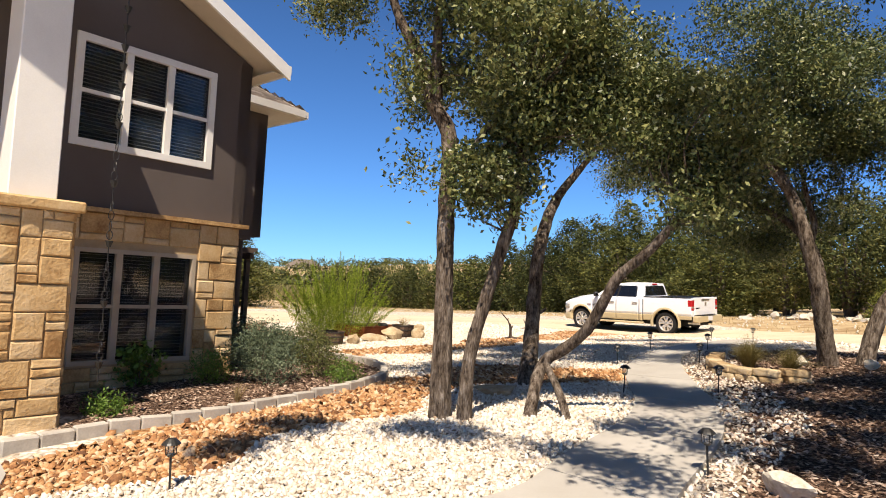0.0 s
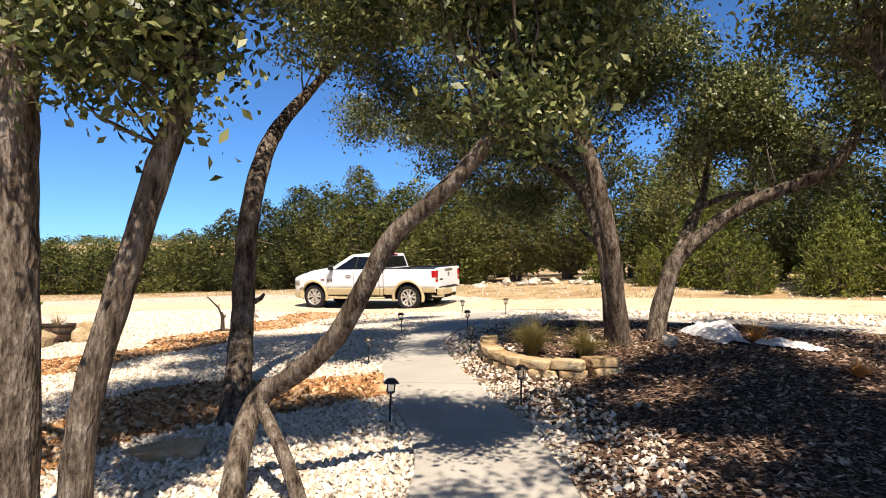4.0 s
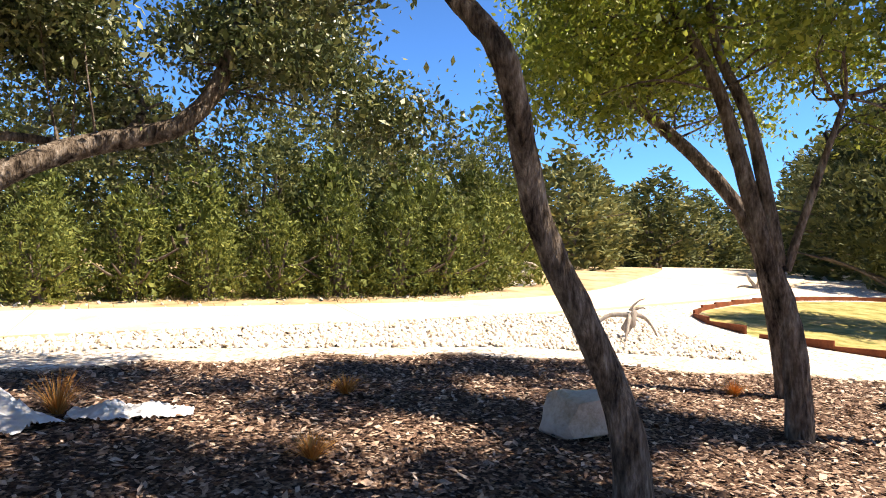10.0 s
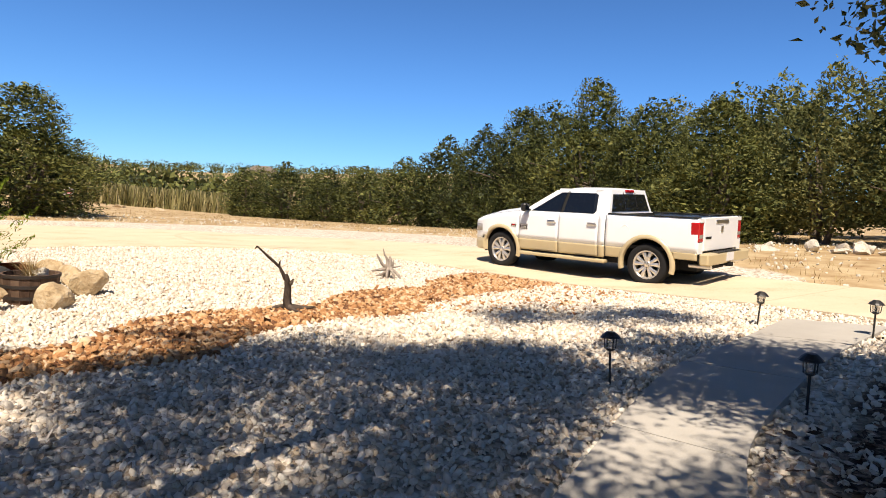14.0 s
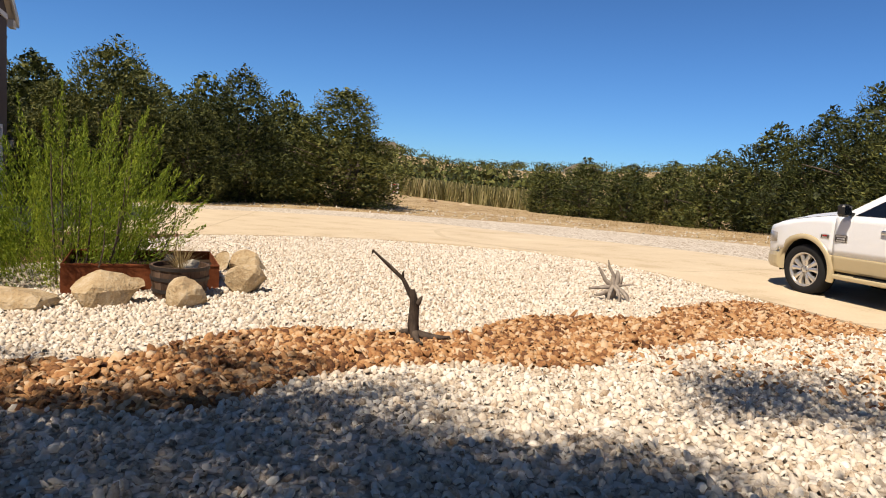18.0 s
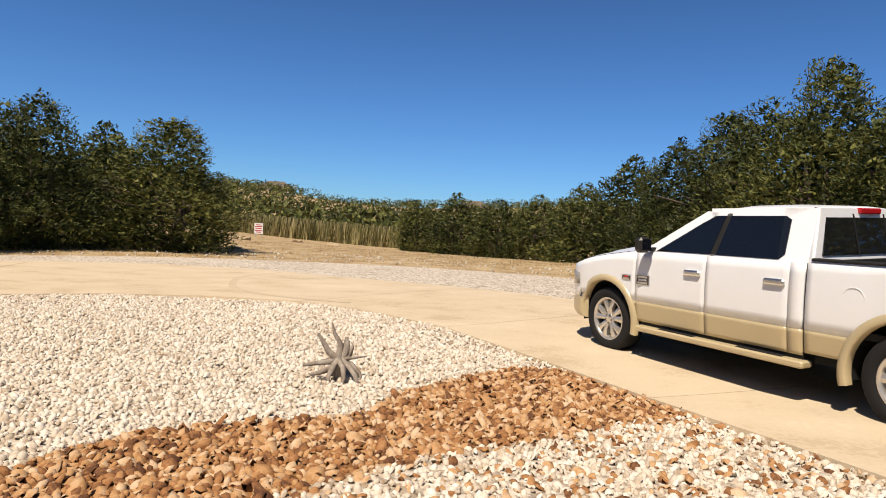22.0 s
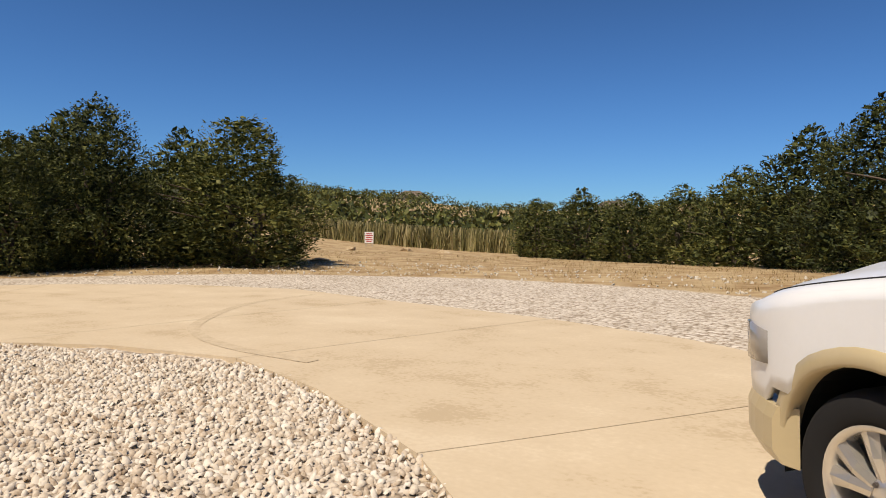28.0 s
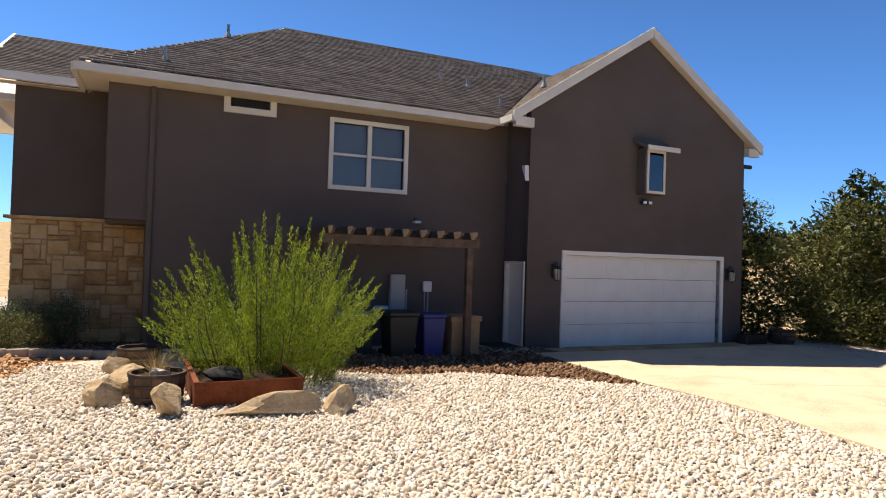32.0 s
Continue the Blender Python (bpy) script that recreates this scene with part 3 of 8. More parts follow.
def window(parent, m, w, h, cols, rows, trim=0.09, material=None, pane=None, blinds=True, sill=True, depth=0.06):
    """A trimmed window: m places its left lower outer corner on the wall face."""
    material = material or M["trim"]
    win = part("window", bmesh.new(), None, parent)
    win.matrix_local = m
    bm = bmesh.new()
    box(bm, 0, -0.02, h - trim, w, 0.045, h)
    box(bm, 0, -0.02, 0, w, 0.045, trim)
    box(bm, 0, -0.02, trim, trim, 0.044, h - trim)
    box(bm, w - trim, -0.02, trim, w, 0.044, h - trim)
    part("frame", bm, material, win)
    iw, ih = w - 2 * trim, h - 2 * trim
    bar = 0.045
    for c in range(1, cols):
        x = trim + iw * c / cols
        boxed("mullion", (x - bar, -depth, trim, x + bar, 0.02, h - trim), material, win)
    for c in range(cols):
        xa = trim + iw * c / cols + (bar if c else 0)
        xb = trim + iw * (c + 1) / cols - (bar if c < cols - 1 else 0)
        for r in range(1, rows):
            z = trim + ih * r / rows
            boxed("sash_bar", (xa, -depth, z - 0.025, xb, 0.0, z + 0.025), material, win)
        for r in range(rows):
            za = trim + ih * r / rows + (0.025 if r else 0)
            zb = trim + ih * (r + 1) / rows - (0.025 if r < rows - 1 else 0)
            p = boxed("pane", (xa, -depth + 0.012, za, xb, -depth + 0.018, zb), pane or M["glass"], win)
            p.visible_shadow = False
        if blinds:
            bm = bmesh.new()
            k = int(ih / 0.05)
            for i in range(k):
                z = trim + (i + 0.5) * ih / k
                box(bm, xa + 0.01, -depth - 0.075, z - 0.0015, xb - 0.01, -depth - 0.03, z + 0.0015, m=Matrix.Translation((0, 0, 0)) @ Matrix.Rotation(0, 4, "X"))
            part("blind", bm, M["blind"], win, "pale horizontal slat blind")
    # near-black sheet whose colour stands for the shade of the room behind
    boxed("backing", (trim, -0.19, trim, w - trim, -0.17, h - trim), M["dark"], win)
    return win


M["glass"] = glass_mat("window_glass", (0.02, 0.03, 0.04), alpha=0.35)
M["darkglass"] = glass_mat("tinted_glass", (0.006, 0.007, 0.008), alpha=0.93)
M["blind"] = plain("blind_slat", (0.55, 0.53, 0.50), rough=0.6)
# near-black: painted shade behind windows and garage door, also the dark planter stone
M["dark"] = plain("room_shade_and_dark_stone", (0.02, 0.02, 0.02), rough=0.9)
M["shade"] = plain("roller_shade", (0.42, 0.47, 0.46), rough=0.8)

# walls: x along each wall, openings where the windows and doors sit
wall_mesh("wall", side_at(0, 0), 8.25, 2.52, 5.12, 0.2, [(2.03, 4.74, 2.88, 5.07), (4.1, 3.42, 5.7, 4.76)], M["stucco"], house)
wall_mesh("wall", side_at(0.67, 0), 7.58, -0.3, 2.518, 0.2, [], M["stucco"], house)
wall_mesh("wall", front_at(0, -0.003), 1.45, 2.52, 5.12, 0.2, [], M["stucco"], house)
wall_mesh("wall", front_at(0.67, -0.003), 1.45, -0.3, 2.518, 0.2, [], M["stucco"], house)
boxed("overhang_soffit", (0.003, -1.44, 2.45, 0.9, -0.21, 2.515), M["stucco"], house)
wall_mesh("wall", side_at(-1.66, -1.45), 1.655, 2.56, 5.2, 0.2, [], M["stucco"], house)
stone_side = wall_mesh("wall", side_at(-1.62, -1.49), 2.28, -0.3, 2.5, 0.2, [], M["mortar"], house)
wall_mesh("wall", front_at(-1.66, -1.453), 6.3, 2.56, 5.2, 0.2, [(0.7, 3.44, 2.62, 4.83)], M["stucco"], house, gable=(3.15, 6.72))
stone_front = wall_mesh("wall", front_at(-1.62, -1.493), 6.26, -0.3, 2.5, 0.2, [(0.72, 0.41, 2.42, 2.0)], M["mortar"], house)
boxed("stone_ledge", (-1.76, -7.75, 2.5, -1.5, -1.38, 2.56), M["stone"], house)
boxed("stone_ledge", (-1.5, -1.6, 2.5, 0.0, -1.38, 2.56), M["stone"], house)
wall_mesh("wall", side_at(8.25, 1.01), 6.55, -0.3, 5.28, 0.2, [(1.0, -0.3, 5.78, 2.16), (3.05, 3.75, 3.55, 4.72)], M["stucco"], house, gable=(3.22, 7.43))
wall_mesh("wall", front_at(8.25, 1.007), 1.0, -0.3, 5.2, 0.2, [(0.08, -0.3, 0.93, 1.98)], M["stucco"], house)
# far sides close the house
boxed("wall", (14.6, -9.0, -0.3, 14.797, 0.8, 5.05), M["stucco"], house)
boxed("wall", (-1.45, -9.2, -0.3, 14.8, -9.003, 5.05), M["stucco"], house)
boxed("wall", (-1.645, -9.2, -0.3, -1.455, -7.76, 5.05), M["stucco"], house)

window(house, side_at(1.96, 0) @ Matrix.Translation((0, 0, 4.68)), 0.99, 0.45, 1, 1, trim=0.12, pane=M["glass"], blinds=False)
w2 = window(house, side_at(4.03, 0) @ Matrix.Translation((0, 0, 3.35)), 1.74, 1.48, 2, 2, trim=0.09, blinds=False)
boxed("roller_shade", (0.1, -0.12, 0.1, 1.64, -0.11, 1.38), M["shade"], w2)
window(house, front_at(-1.66, -2.09) @ Matrix.Translation((0, 0, 3.37)), 2.03, 1.53, 3, 2, trim=0.1, material=M["white"])
window(house, front_at(-1.62, -2.2) @ Matrix.Translation((0, 0, 0.41)), 1.72, 1.6, 3, 2, trim=0.06, material=M["tanframe"])

# ---- roofs ----
def span(poly, b):
    """Where a level line crosses a convex outline."""
    xs = [p[0] + (q[0] - p[0]) * (b - p[1]) / (q[1] - p[1]) for p, q in zip(poly, np.roll(poly, -1, axis=0)) if (p[1] > b) != (q[1] > b)]
    return (min(xs), max(xs)) if len(xs) > 1 else (0.0, 0.0)


def roof_plane(poly, thick=0.1, name="roof", shingle=True):
    """A roof slab from its plan-and-height corners, with courses of separate shingle tabs on it."""
    p = [Vector(v) for v in poly]
    nrm = (p[1] - p[0]).cross(p[2] - p[0]).normalized()
    if nrm.z < 0:
        p.reverse()
        nrm = -nrm
    bm = bmesh.new()
    top = [bm.verts.new(v) for v in p]
    low = [bm.verts.new(v - Vector((0, 0, thick))) for v in p]
    bm.faces.new(top)
    bm.faces.new(low[::-1])
    for i in range(len(p)):
        j = (i + 1) % len(p)
        bm.faces.new((top[i], low[i], low[j], top[j]))
    slab = part(name, bm, M["soffit"], house, "asphalt shingled roof slope")
    if not shingle:
        return slab
    up = (Vector((0, 0, 1)) - nrm * nrm.z).normalized()
    along = up.cross(nrm).normalized()
    o = p[0]
    poly2 = np.array([((v - o).dot(along), (v - o).dot(up)) for v in p])
    a0, b0 = poly2.min(0)
    a1, b1 = poly2.max(0)
    rng = np.random.default_rng(len(p) + int(abs(a1) * 100))
    V, F = [], []
    row, b = 0, b0 - 0.02
    while b < b1:
        a = a0 - 0.3 * rng.random()
        lo, hi = span(poly2, min(b + 0.1, b1 - 0.01) if b > b0 else b0 + 0.02)
        top_ = min(b + 0.16, b1 - 0.005)
        while a < a1:
            w = rng.uniform(0.16, 0.42)
            l_, r_ = max(a, lo), min(a + w - 0.006, hi)
            if r_ - l_ > 0.03:
                lift = 0.007 + 0.004 * rng.random()
                c = [o + along * x + up * y + nrm * h for x, y, h in ((l_, b - 0.01, lift), (r_, b - 0.01, lift), (r_, top_, 0.003), (l_, top_, 0.003))]
                d = [c[0] - nrm * 0.007, c[1] - nrm * 0.007]
                k = len(V)
                V += c + d
                F += [(k, k + 1, k + 2, k + 3), (k + 4, k + 5, k + 1, k)]
            a += w
        b += 0.142
        row += 1
    ob = arrays("shingles", V, F, M["shingle"], slab, "brown-grey asphalt shingle tabs")
    tagged(ob, kind="stuff")
    return slab


E0 = 5.13
roof_plane([(-0.46, 0.52, E0), (7.75, 0.52, E0), (11.47, -3.7, 7.62), (11.47, -4.25, 8.0), (3.8, -4.25, 8.0)])
roof_plane([(-0.46, 0.52, E0), (3.8, -4.25, 8.0), (3.8, -4.35, 8.0), (-0.46, -9.0, E0)])
roof_plane([(3.8, -4.25, 8.0), (15.2, -4.25, 8.0), (15.2, -9.6, E0 - 0.3), (-0.46, -9.6, E0 - 0.3)])
roof_plane([(7.75, 1.16, E0 + 0.02), (7.75, 0.52, E0 + 0.02), (11.47, -3.75, 7.56), (11.47, 1.16, 7.56)])
roof_plane([(15.19, 1.16, E0 + 0.02), (11.47, 1.16, 7.56), (11.47, -4.2, 7.56), (15.19, -4.2, E0 + 0.02)])
roof_plane([(-2.25, -1.2, 5.2), (-0.46, -1.2, 5.2), (3.4, -4.6, 6.86), (-2.25, -4.6, 6.86)])
roof_plane([(-2.25, -8.0, 5.2), (-2.25, -4.6, 6.86), (3.4, -4.6, 6.86), (0.5, -8.0, 5.2)])

# fascias, rake boards, gutters
def board(a, b, h, w, material, name, parent=house, drop=0.0):
    """A board along a line, h tall and w thick, hanging from it."""
    a, b = Vector(a), Vector(b)
    d = (b - a).normalized()
    side = d.cross(Vector((0, 0, 1))).normalized()
    bm = bmesh.new()
    v = []
    for p in (a, b):
        for x, z in ((-w / 2, -h - drop), (w / 2, -h - drop), (w / 2, -drop), (-w / 2, -drop)):
            v.append(bm.verts.new(p + side * x + Vector((0, 0, z))))
    for i in range(4):
        bm.faces.new((v[i], v[(i + 1) % 4], v[4 + (i + 1) % 4], v[4 + i]))
    bm.faces.new(v[3::-1])
    bm.faces.new(v[4:])
    return part(name, bm, material, parent)


board((-0.5, 0.56, 5.12), (7.8, 0.56, 5.12), 0.14, 0.1, M["trim"], "gutter")
board((-0.5, 0.51, 5.12), (-0.5, -1.0, 5.12), 0.14, 0.1, M["trim"], "gutter")
board((7.72, 0.62, 5.13), (7.72, 1.16, 5.13), 0.14, 0.1, M["trim"], "gutter")
board((15.24, 1.16, 5.13), (15.24, -4.2, 5.13), 0.14, 0.1, M["trim"], "gutter")
board((7.70, 1.19, 5.20), (11.46, 1.19, 7.65), 0.24, 0.05, M["trim"], "rake_board")
board((11.48, 1.19, 7.65), (15.26, 1.19, 5.20), 0.24, 0.05, M["trim"], "rake_board")
board((-2.28, -1.15, 5.17), (-2.28, -4.59, 6.88), 0.22, 0.05, M["white"], "rake_board")
board((-2.28, -8.05, 5.17), (-2.28, -4.61, 6.88), 0.22, 0.05, M["white"], "rake_board")
board((-2.25, -1.15, 5.21), (-0.56, -1.15, 5.21), 0.15, 0.1, M["white"], "gutter")
boxed("soffit", (-0.44, 0.003, 4.98, 7.7, 0.5, 5.0), M["soffit"], house)
boxed("soffit", (-0.44, -0.94, 4.98, -0.003, 0.0, 5.0), M["soffit"], house)
boxed("soffit", (-2.2, -1.44, 5.03, -0.5, -1.21, 5.05), M["soffit"], house)
boxed("soffit_box", (7.78, 1.02, 4.9, 8.24, 1.16, 5.1), M["trim"], house)
boxed("soffit_box", (14.81, 1.02, 4.9, 15.18, 1.16, 5.1), M["trim"], house)
boxed("downspout", (0.69, 0.004, 0.1, 0.78, 0.07, 5.0), M["stucco"], house, bevel=0.01)

spout = boxed("downspout", (14.82, 0.86, 0.1, 14.9, 0.95, 4.7), M["black"], house, bevel=0.01)
boxed("elbow", (14.905, 0.86, 4.62, 15.2, 0.95, 4.72), M["black"], spout, bevel=0.02)
# garage door with sunk panels in a white frame
gdoor = part("garage_door", bmesh.new(), None, house)
gdoor.matrix_local = side_at(9.25, 1.01)
for i in range(4):
    z0 = 0.05 + i * 0.53
    boxed("panel", (0.0, -0.14, z0, 4.78, -0.1, z0 + 0.522), M["white"], gdoor, bevel=0.006)
    for k in range(8):
        boxed("panel_relief", (0.06 + k * 0.59, -0.101, z0 + 0.07, 0.59 + k * 0.59, -0.094, z0 + 0.45), M["white"], gdoor, bevel=0.003)
for b in ((-0.1, -0.15, 0.04, 0.0, 0.035, 2.26), (4.78, -0.15, 0.04, 4.88, 0.035, 2.26), (0.0, -0.15, 2.162, 4.78, 0.034, 2.26)):
    boxed("door_frame", b, M["white"], gdoor)
# added dark sheet: shade behind the door panels, put in as colour
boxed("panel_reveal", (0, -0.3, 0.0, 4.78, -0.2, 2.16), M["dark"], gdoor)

# small bay window under its own little roof
bay = part("window", bmesh.new(), None, house)
bay.matrix_local = side_at(11.22, 1.01)
boxed("bay_box", (0.02, 0.0, 3.66, 0.66, 0.28, 4.75), M["stucco"], bay)
for b in ((0.06, 0.28, 3.68, 0.12, 0.31, 4.7), (0.56, 0.28, 3.68, 0.62, 0.31, 4.7), (0.12, 0.28, 3.68, 0.56, 0.309, 3.74), (0.12, 0.28, 4.64, 0.56, 0.309, 4.7)):
    boxed("frame", b, M["trim"], bay)
boxed("pane", (0.12, 0.282, 3.74, 0.56, 0.29, 4.64), M["darkglass"], bay)
bm = bmesh.new()
v = [bm.verts.new(q) for q in ((-0.12, 0, 5.0), (0.8, 0, 5.0), (0.8, 0.52, 4.74), (-0.12, 0.52, 4.74))]
w = [bm.verts.new(q.co - Vector((0, 0, 0.09))) for q in v]
bm.faces.new(v)
bm.faces.new(w[::-1])
for i in range(4):
    bm.faces.new((v[i], w[i], w[(i + 1) % 4], v[(i + 1) % 4]))
part("bay_roof", bm, M["shingle"], bay)
board((-0.14, 0.54, 4.76), (0.82, 0.54, 4.76), 0.11, 0.04, M["trim"], "fascia", bay)

# side door on the return wall
sdoor = part("door", bmesh.new(), None, house, "pale grey side door")
sdoor.matrix_local = front_at(8.25, 0.93)
boxed("door_leaf", (0.06, -0.12, 0.05, 0.79, -0.08, 1.93), M["white"], sdoor, bevel=0.004)
for b in ((0, -0.12, 0.05, 0.06, 0.03, 1.98), (0.79, -0.12, 0.05, 0.85, 0.03, 1.98), (0.06, -0.12, 1.93, 0.79, 0.029, 1.98)):
    boxed("door_frame", b, M["white"], sdoor)
boxed("handle", (0.12, -0.08, 0.95, 0.16, -0.03, 1.0), M["black"], sdoor, bevel=0.008)

# porch: stone pier, white column, roof
pier = wall_mesh("pillar", Matrix.Translation((-3.52, -4.60, 0)) @ Matrix.Rotation(-math.pi / 2, 4, "Z") @ Matrix.Rotation(0, 4, "X"), 0.01, 0, 0.01, 0.01, [], M["mortar"], house)
boxed("pillar_core", (-3.49, -5.29, -0.2, -2.8, -4.6, 2.3), M["mortar"], pier)
boxed("pillar_cap", (-3.58, -5.38, 2.3, -2.71, -4.51, 2.42), M["stone"], pier, bevel=0.02)
boxed("column", (-3.38, -5.2, 2.42, -2.92, -4.74, 5.2), M["white"], pier, bevel=0.012)
boxed("beam", (-3.45, -9.0, 5.2, -2.85, -4.6, 5.5), M["white"], house)
roof_plane([(-4.2, -4.42, 5.42), (-1.7, -4.42, 5.42), (-1.7, -7.0, 6.9), (-4.2, -7.0, 6.9)], shingle=False)
roof_plane([(-4.2, -10.0, 5.42), (-1.7, -10.0, 5.42), (-1.7, -7.0, 6.9), (-4.2, -7.0, 6.9)], shingle=False)
board((-4.2, -4.37, 5.43), (-1.9, -4.37, 5.43), 0.14, 0.1, M["white"], "gutter")

# ---- pickup truck ----
M["carwhite"] = plain("white_car_paint", (0.83, 0.85, 0.875), rough=0.22, spec=0.6, grain=0.015)
M["cartan"] = plain("gold_car_paint", (0.50, 0.41, 0.25), rough=0.28, spec=0.6, grain=0.03)
M["red"] = plain("red_lens", (0.45, 0.012, 0.018), rough=0.15, spec=0.6, grain=0.05)
M["lens"] = plain("clear_lens", (0.30, 0.28, 0.26), rough=0.1, spec=0.8, grain=0.03)
M["alloy"] = plain("polished_alloy", (0.66, 0.63, 0.585), rough=0.26, metal=0.7, grain=0.03)
M["badge"] = plain("dark_badge_face", (0.07, 0.06, 0.055), rough=0.35)
M["liner"] = plain("black_plastic", (0.014, 0.014, 0.014), rough=0.75, spec=0.3)
M["plate"] = plain("license_plate", (0.7, 0.7, 0.72), rough=0.5)
a_t = radians(133.68)
TRUCK = Matrix.Translation((5.703, 23.341, 0.535)) @ Matrix.Rotation(a_t, 4, "Z") @ Matrix.Rotation(radians(0.85), 4, "Y") @ Matrix.Rotation(radians(-2.83), 4, "X") @ Matrix.Scale(0.909, 4)
truck = empty("pickup_truck", TRUCK, "white and gold crew-cab pickup parked on the driveway", "truck")


def lathe(profile, n, bm, m, closed=False):
    """Turns a profile of (radius, along) round the local Y axis."""
    rings = []
    for r, y in profile:
        rings.append([bm.verts.new(m @ Vector((r * math.cos(2 * math.pi * i / n), y, r * math.sin(2 * math.pi * i / n)))) for i in range(n)])
    for a, b in zip(rings, rings[1:] + (rings[:1] if closed else [])):
        for i in range(n):
            bm.faces.new((a[i], a[(i + 1) % n], b[(i + 1) % n], b[i]))
    return rings


def body_y(x, z):
    """Half width of the body at a place along it."""
    y = 1.0 - 0.030 * ((z - 0.85) / 0.45) ** 2
    if x > 0.25:
        y -= 0.25 * ((x - 0.25) / 0.7) ** 2.4
    return y


def side_panel(name, x0, x1, low, top, side, material, parent=truck, inset=0.0, rows=6, label=""):
    """A curved outer panel on one side of the body, 3 cm deep."""
    n = max(2, int(abs(x1 - x0) / 0.06))
    bm = bmesh.new()
    grid = []
    for i in range(n + 1):
        x = x0 + (x1 - x0) * i / n
        a, b = low(x), top(x)
        b = max(b, a + 0.004)
        grid.append([[bm.verts.new((x, side * (body_y(x, a + (b - a) * j / rows) - inset - d), a + (b - a) * j / rows)) for j in range(rows + 1)] for d in (0, 0.03)])
    for g, h in zip(grid, grid[1:]):
        for d in (0, 1):
            for j in range(rows):
                bm.faces.new((g[d][j], h[d][j], h[d][j + 1], g[d][j + 1]))
        for j in (0, rows):
            bm.faces.new((g[0][j], g[1][j], h[1][j], h[0][j]))
    for g in (grid[0], grid[-1]):
        for j in range(rows):
            bm.faces.new((g[0][j], g[0][j + 1], g[1][j + 1], g[1][j]))
    return part(name, bm, material, parent, label, smooth=True)


WB, TYRE, TONE = -3.57, 0.41, 0.71


def arch(x, r=0.50):
    for c in (0.0, WB):
        if abs(x - c) < r:
            return 0.42 + math.sqrt(r * r - (x - c) ** 2)
    return 0.0


def rail(x):
    if x > -0.53:
        t = max(0.0, (0.85 - x) / 1.38)
        return 1.01 + 0.24 * t ** 0.65
    return 1.28 if x > -2.67 else 1.305


for side in (1, -1):
    side_panel("fender", 0.86, -0.518, lambda x: max(TONE if x < 0.55 else 0.62, arch(x)), rail, side, M["carwhite"])
    side_panel("fender_skirt", -0.44, -0.518, lambda x: max(0.44, arch(x)), lambda x: max(TONE, arch(x)) - 0.003, side, M["cartan"])
    for name, x0, x1, hx in (("front_door", -0.528, -1.555, -1.40), ("rear_door", -1.567, -2.51, -2.38)):
        door = side_panel(name, x0, x1, lambda x: TONE, rail, side, M["carwhite"])
        side_panel("door_skirt", x0, x1, lambda x: 0.47, lambda x: TONE - 0.003, side, M["cartan"], door)
        bm = bmesh.new()
        box(bm, hx - 0.11, side * 0.985, 1.07, hx + 0.11, side * 1.03, 1.125)
        part("handle", bm, M["chrome"], door, "chrome handle", bevel=0.015)
    side_panel("cab_corner", -2.522, -2.665, lambda x: TONE, lambda x: 1.28, side, M["carwhite"])
    side_panel("cab_skirt", -2.522, -2.665, lambda x: 0.47, lambda x: TONE - 0.003, side, M["cartan"])
    side_panel("bed_side", -2.69, -4.540, lambda x: max(TONE, arch(x)), rail, side, M["carwhite"])
    side_panel("bed_skirt", -2.69, -4.06, lambda x: max(0.5, arch(x)), lambda x: max(TONE - 0.003, arch(x) - 0.001), side, M["cartan"])
    side_panel("bed_skirt", -4.08, -4.540, lambda x: max(0.62, arch(x)) - 0.04, lambda x: TONE - 0.003, side, M["cartan"])
    boxed("bed_rail", (-4.540, side * 0.90, 1.30, -2.72, side * 0.985, 1.325), M["liner"], truck, bevel=0.01)
    # wheel-arch flares
    for c in (0.0, WB):
        bm = bmesh.new()
        rings = []
        for i in range(25):
            t = math.radians((5 if c == 0 else -14) + (189 if c == 0 else 208) * i / 24)
            row = []
            for r, y in ((0.49, 0.93), (0.49, 1.018), (0.505, 1.026), (0.565, 1.014), (0.572, 0.96)):
                row.append(bm.verts.new((c + r * math.cos(t), side * (y - (0.06 if c == 0 and math.cos(t) > 0.5 else 0) * (math.cos(t) - 0.5) * 2), 0.42 + r * math.sin(t))))
            rings.append(row)
        for p, q in zip(rings, rings[1:]):
            for j in range(4):
                bm.faces.new((p[j], q[j], q[j + 1], p[j + 1]))
        part("wheel_flare", bm, M["cartan"], truck, smooth=True)
        bm = bmesh.new()
        rg = []
        for i in range(19):
            t = math.radians(-10 + 200 * i / 18)
            rg.append([bm.verts.new((c + 0.495 * math.cos(t), side * y, 0.42 + 0.495 * math.sin(t))) for y in (0.55, 0.95)])
        for p, q in zip(rg, rg[1:]):
            bm.faces.new((p[0], q[0], q[1], p[1]))
        bm.faces.new([p[0] for p in rg])
        part("wheel_well", bm, M["liner"], truck)
    # running board
    board_ = boxed("running_board", (-2.72, side * 0.90, 0.36, -0.60, side * 1.06, 0.43), M["cartan"], truck, bevel=0.018)
    for x in (-0.95, -2.0):
        boxed("step_pad", (x - 0.5, side * 0.94, 0.428, x, side * 1.04, 0.438), M["liner"], board_, bevel=0.004)
    boxed("sill", (-2.67, side * 0.80, 0.36, -0.6, side * 0.965, 0.50), M["liner"], truck)
    # mirror
    mir = boxed("mirror", (-0.83, side * 1.03, 1.275, -0.70, side * 1.20, 1.445), M["black"], truck, bevel=0.035)
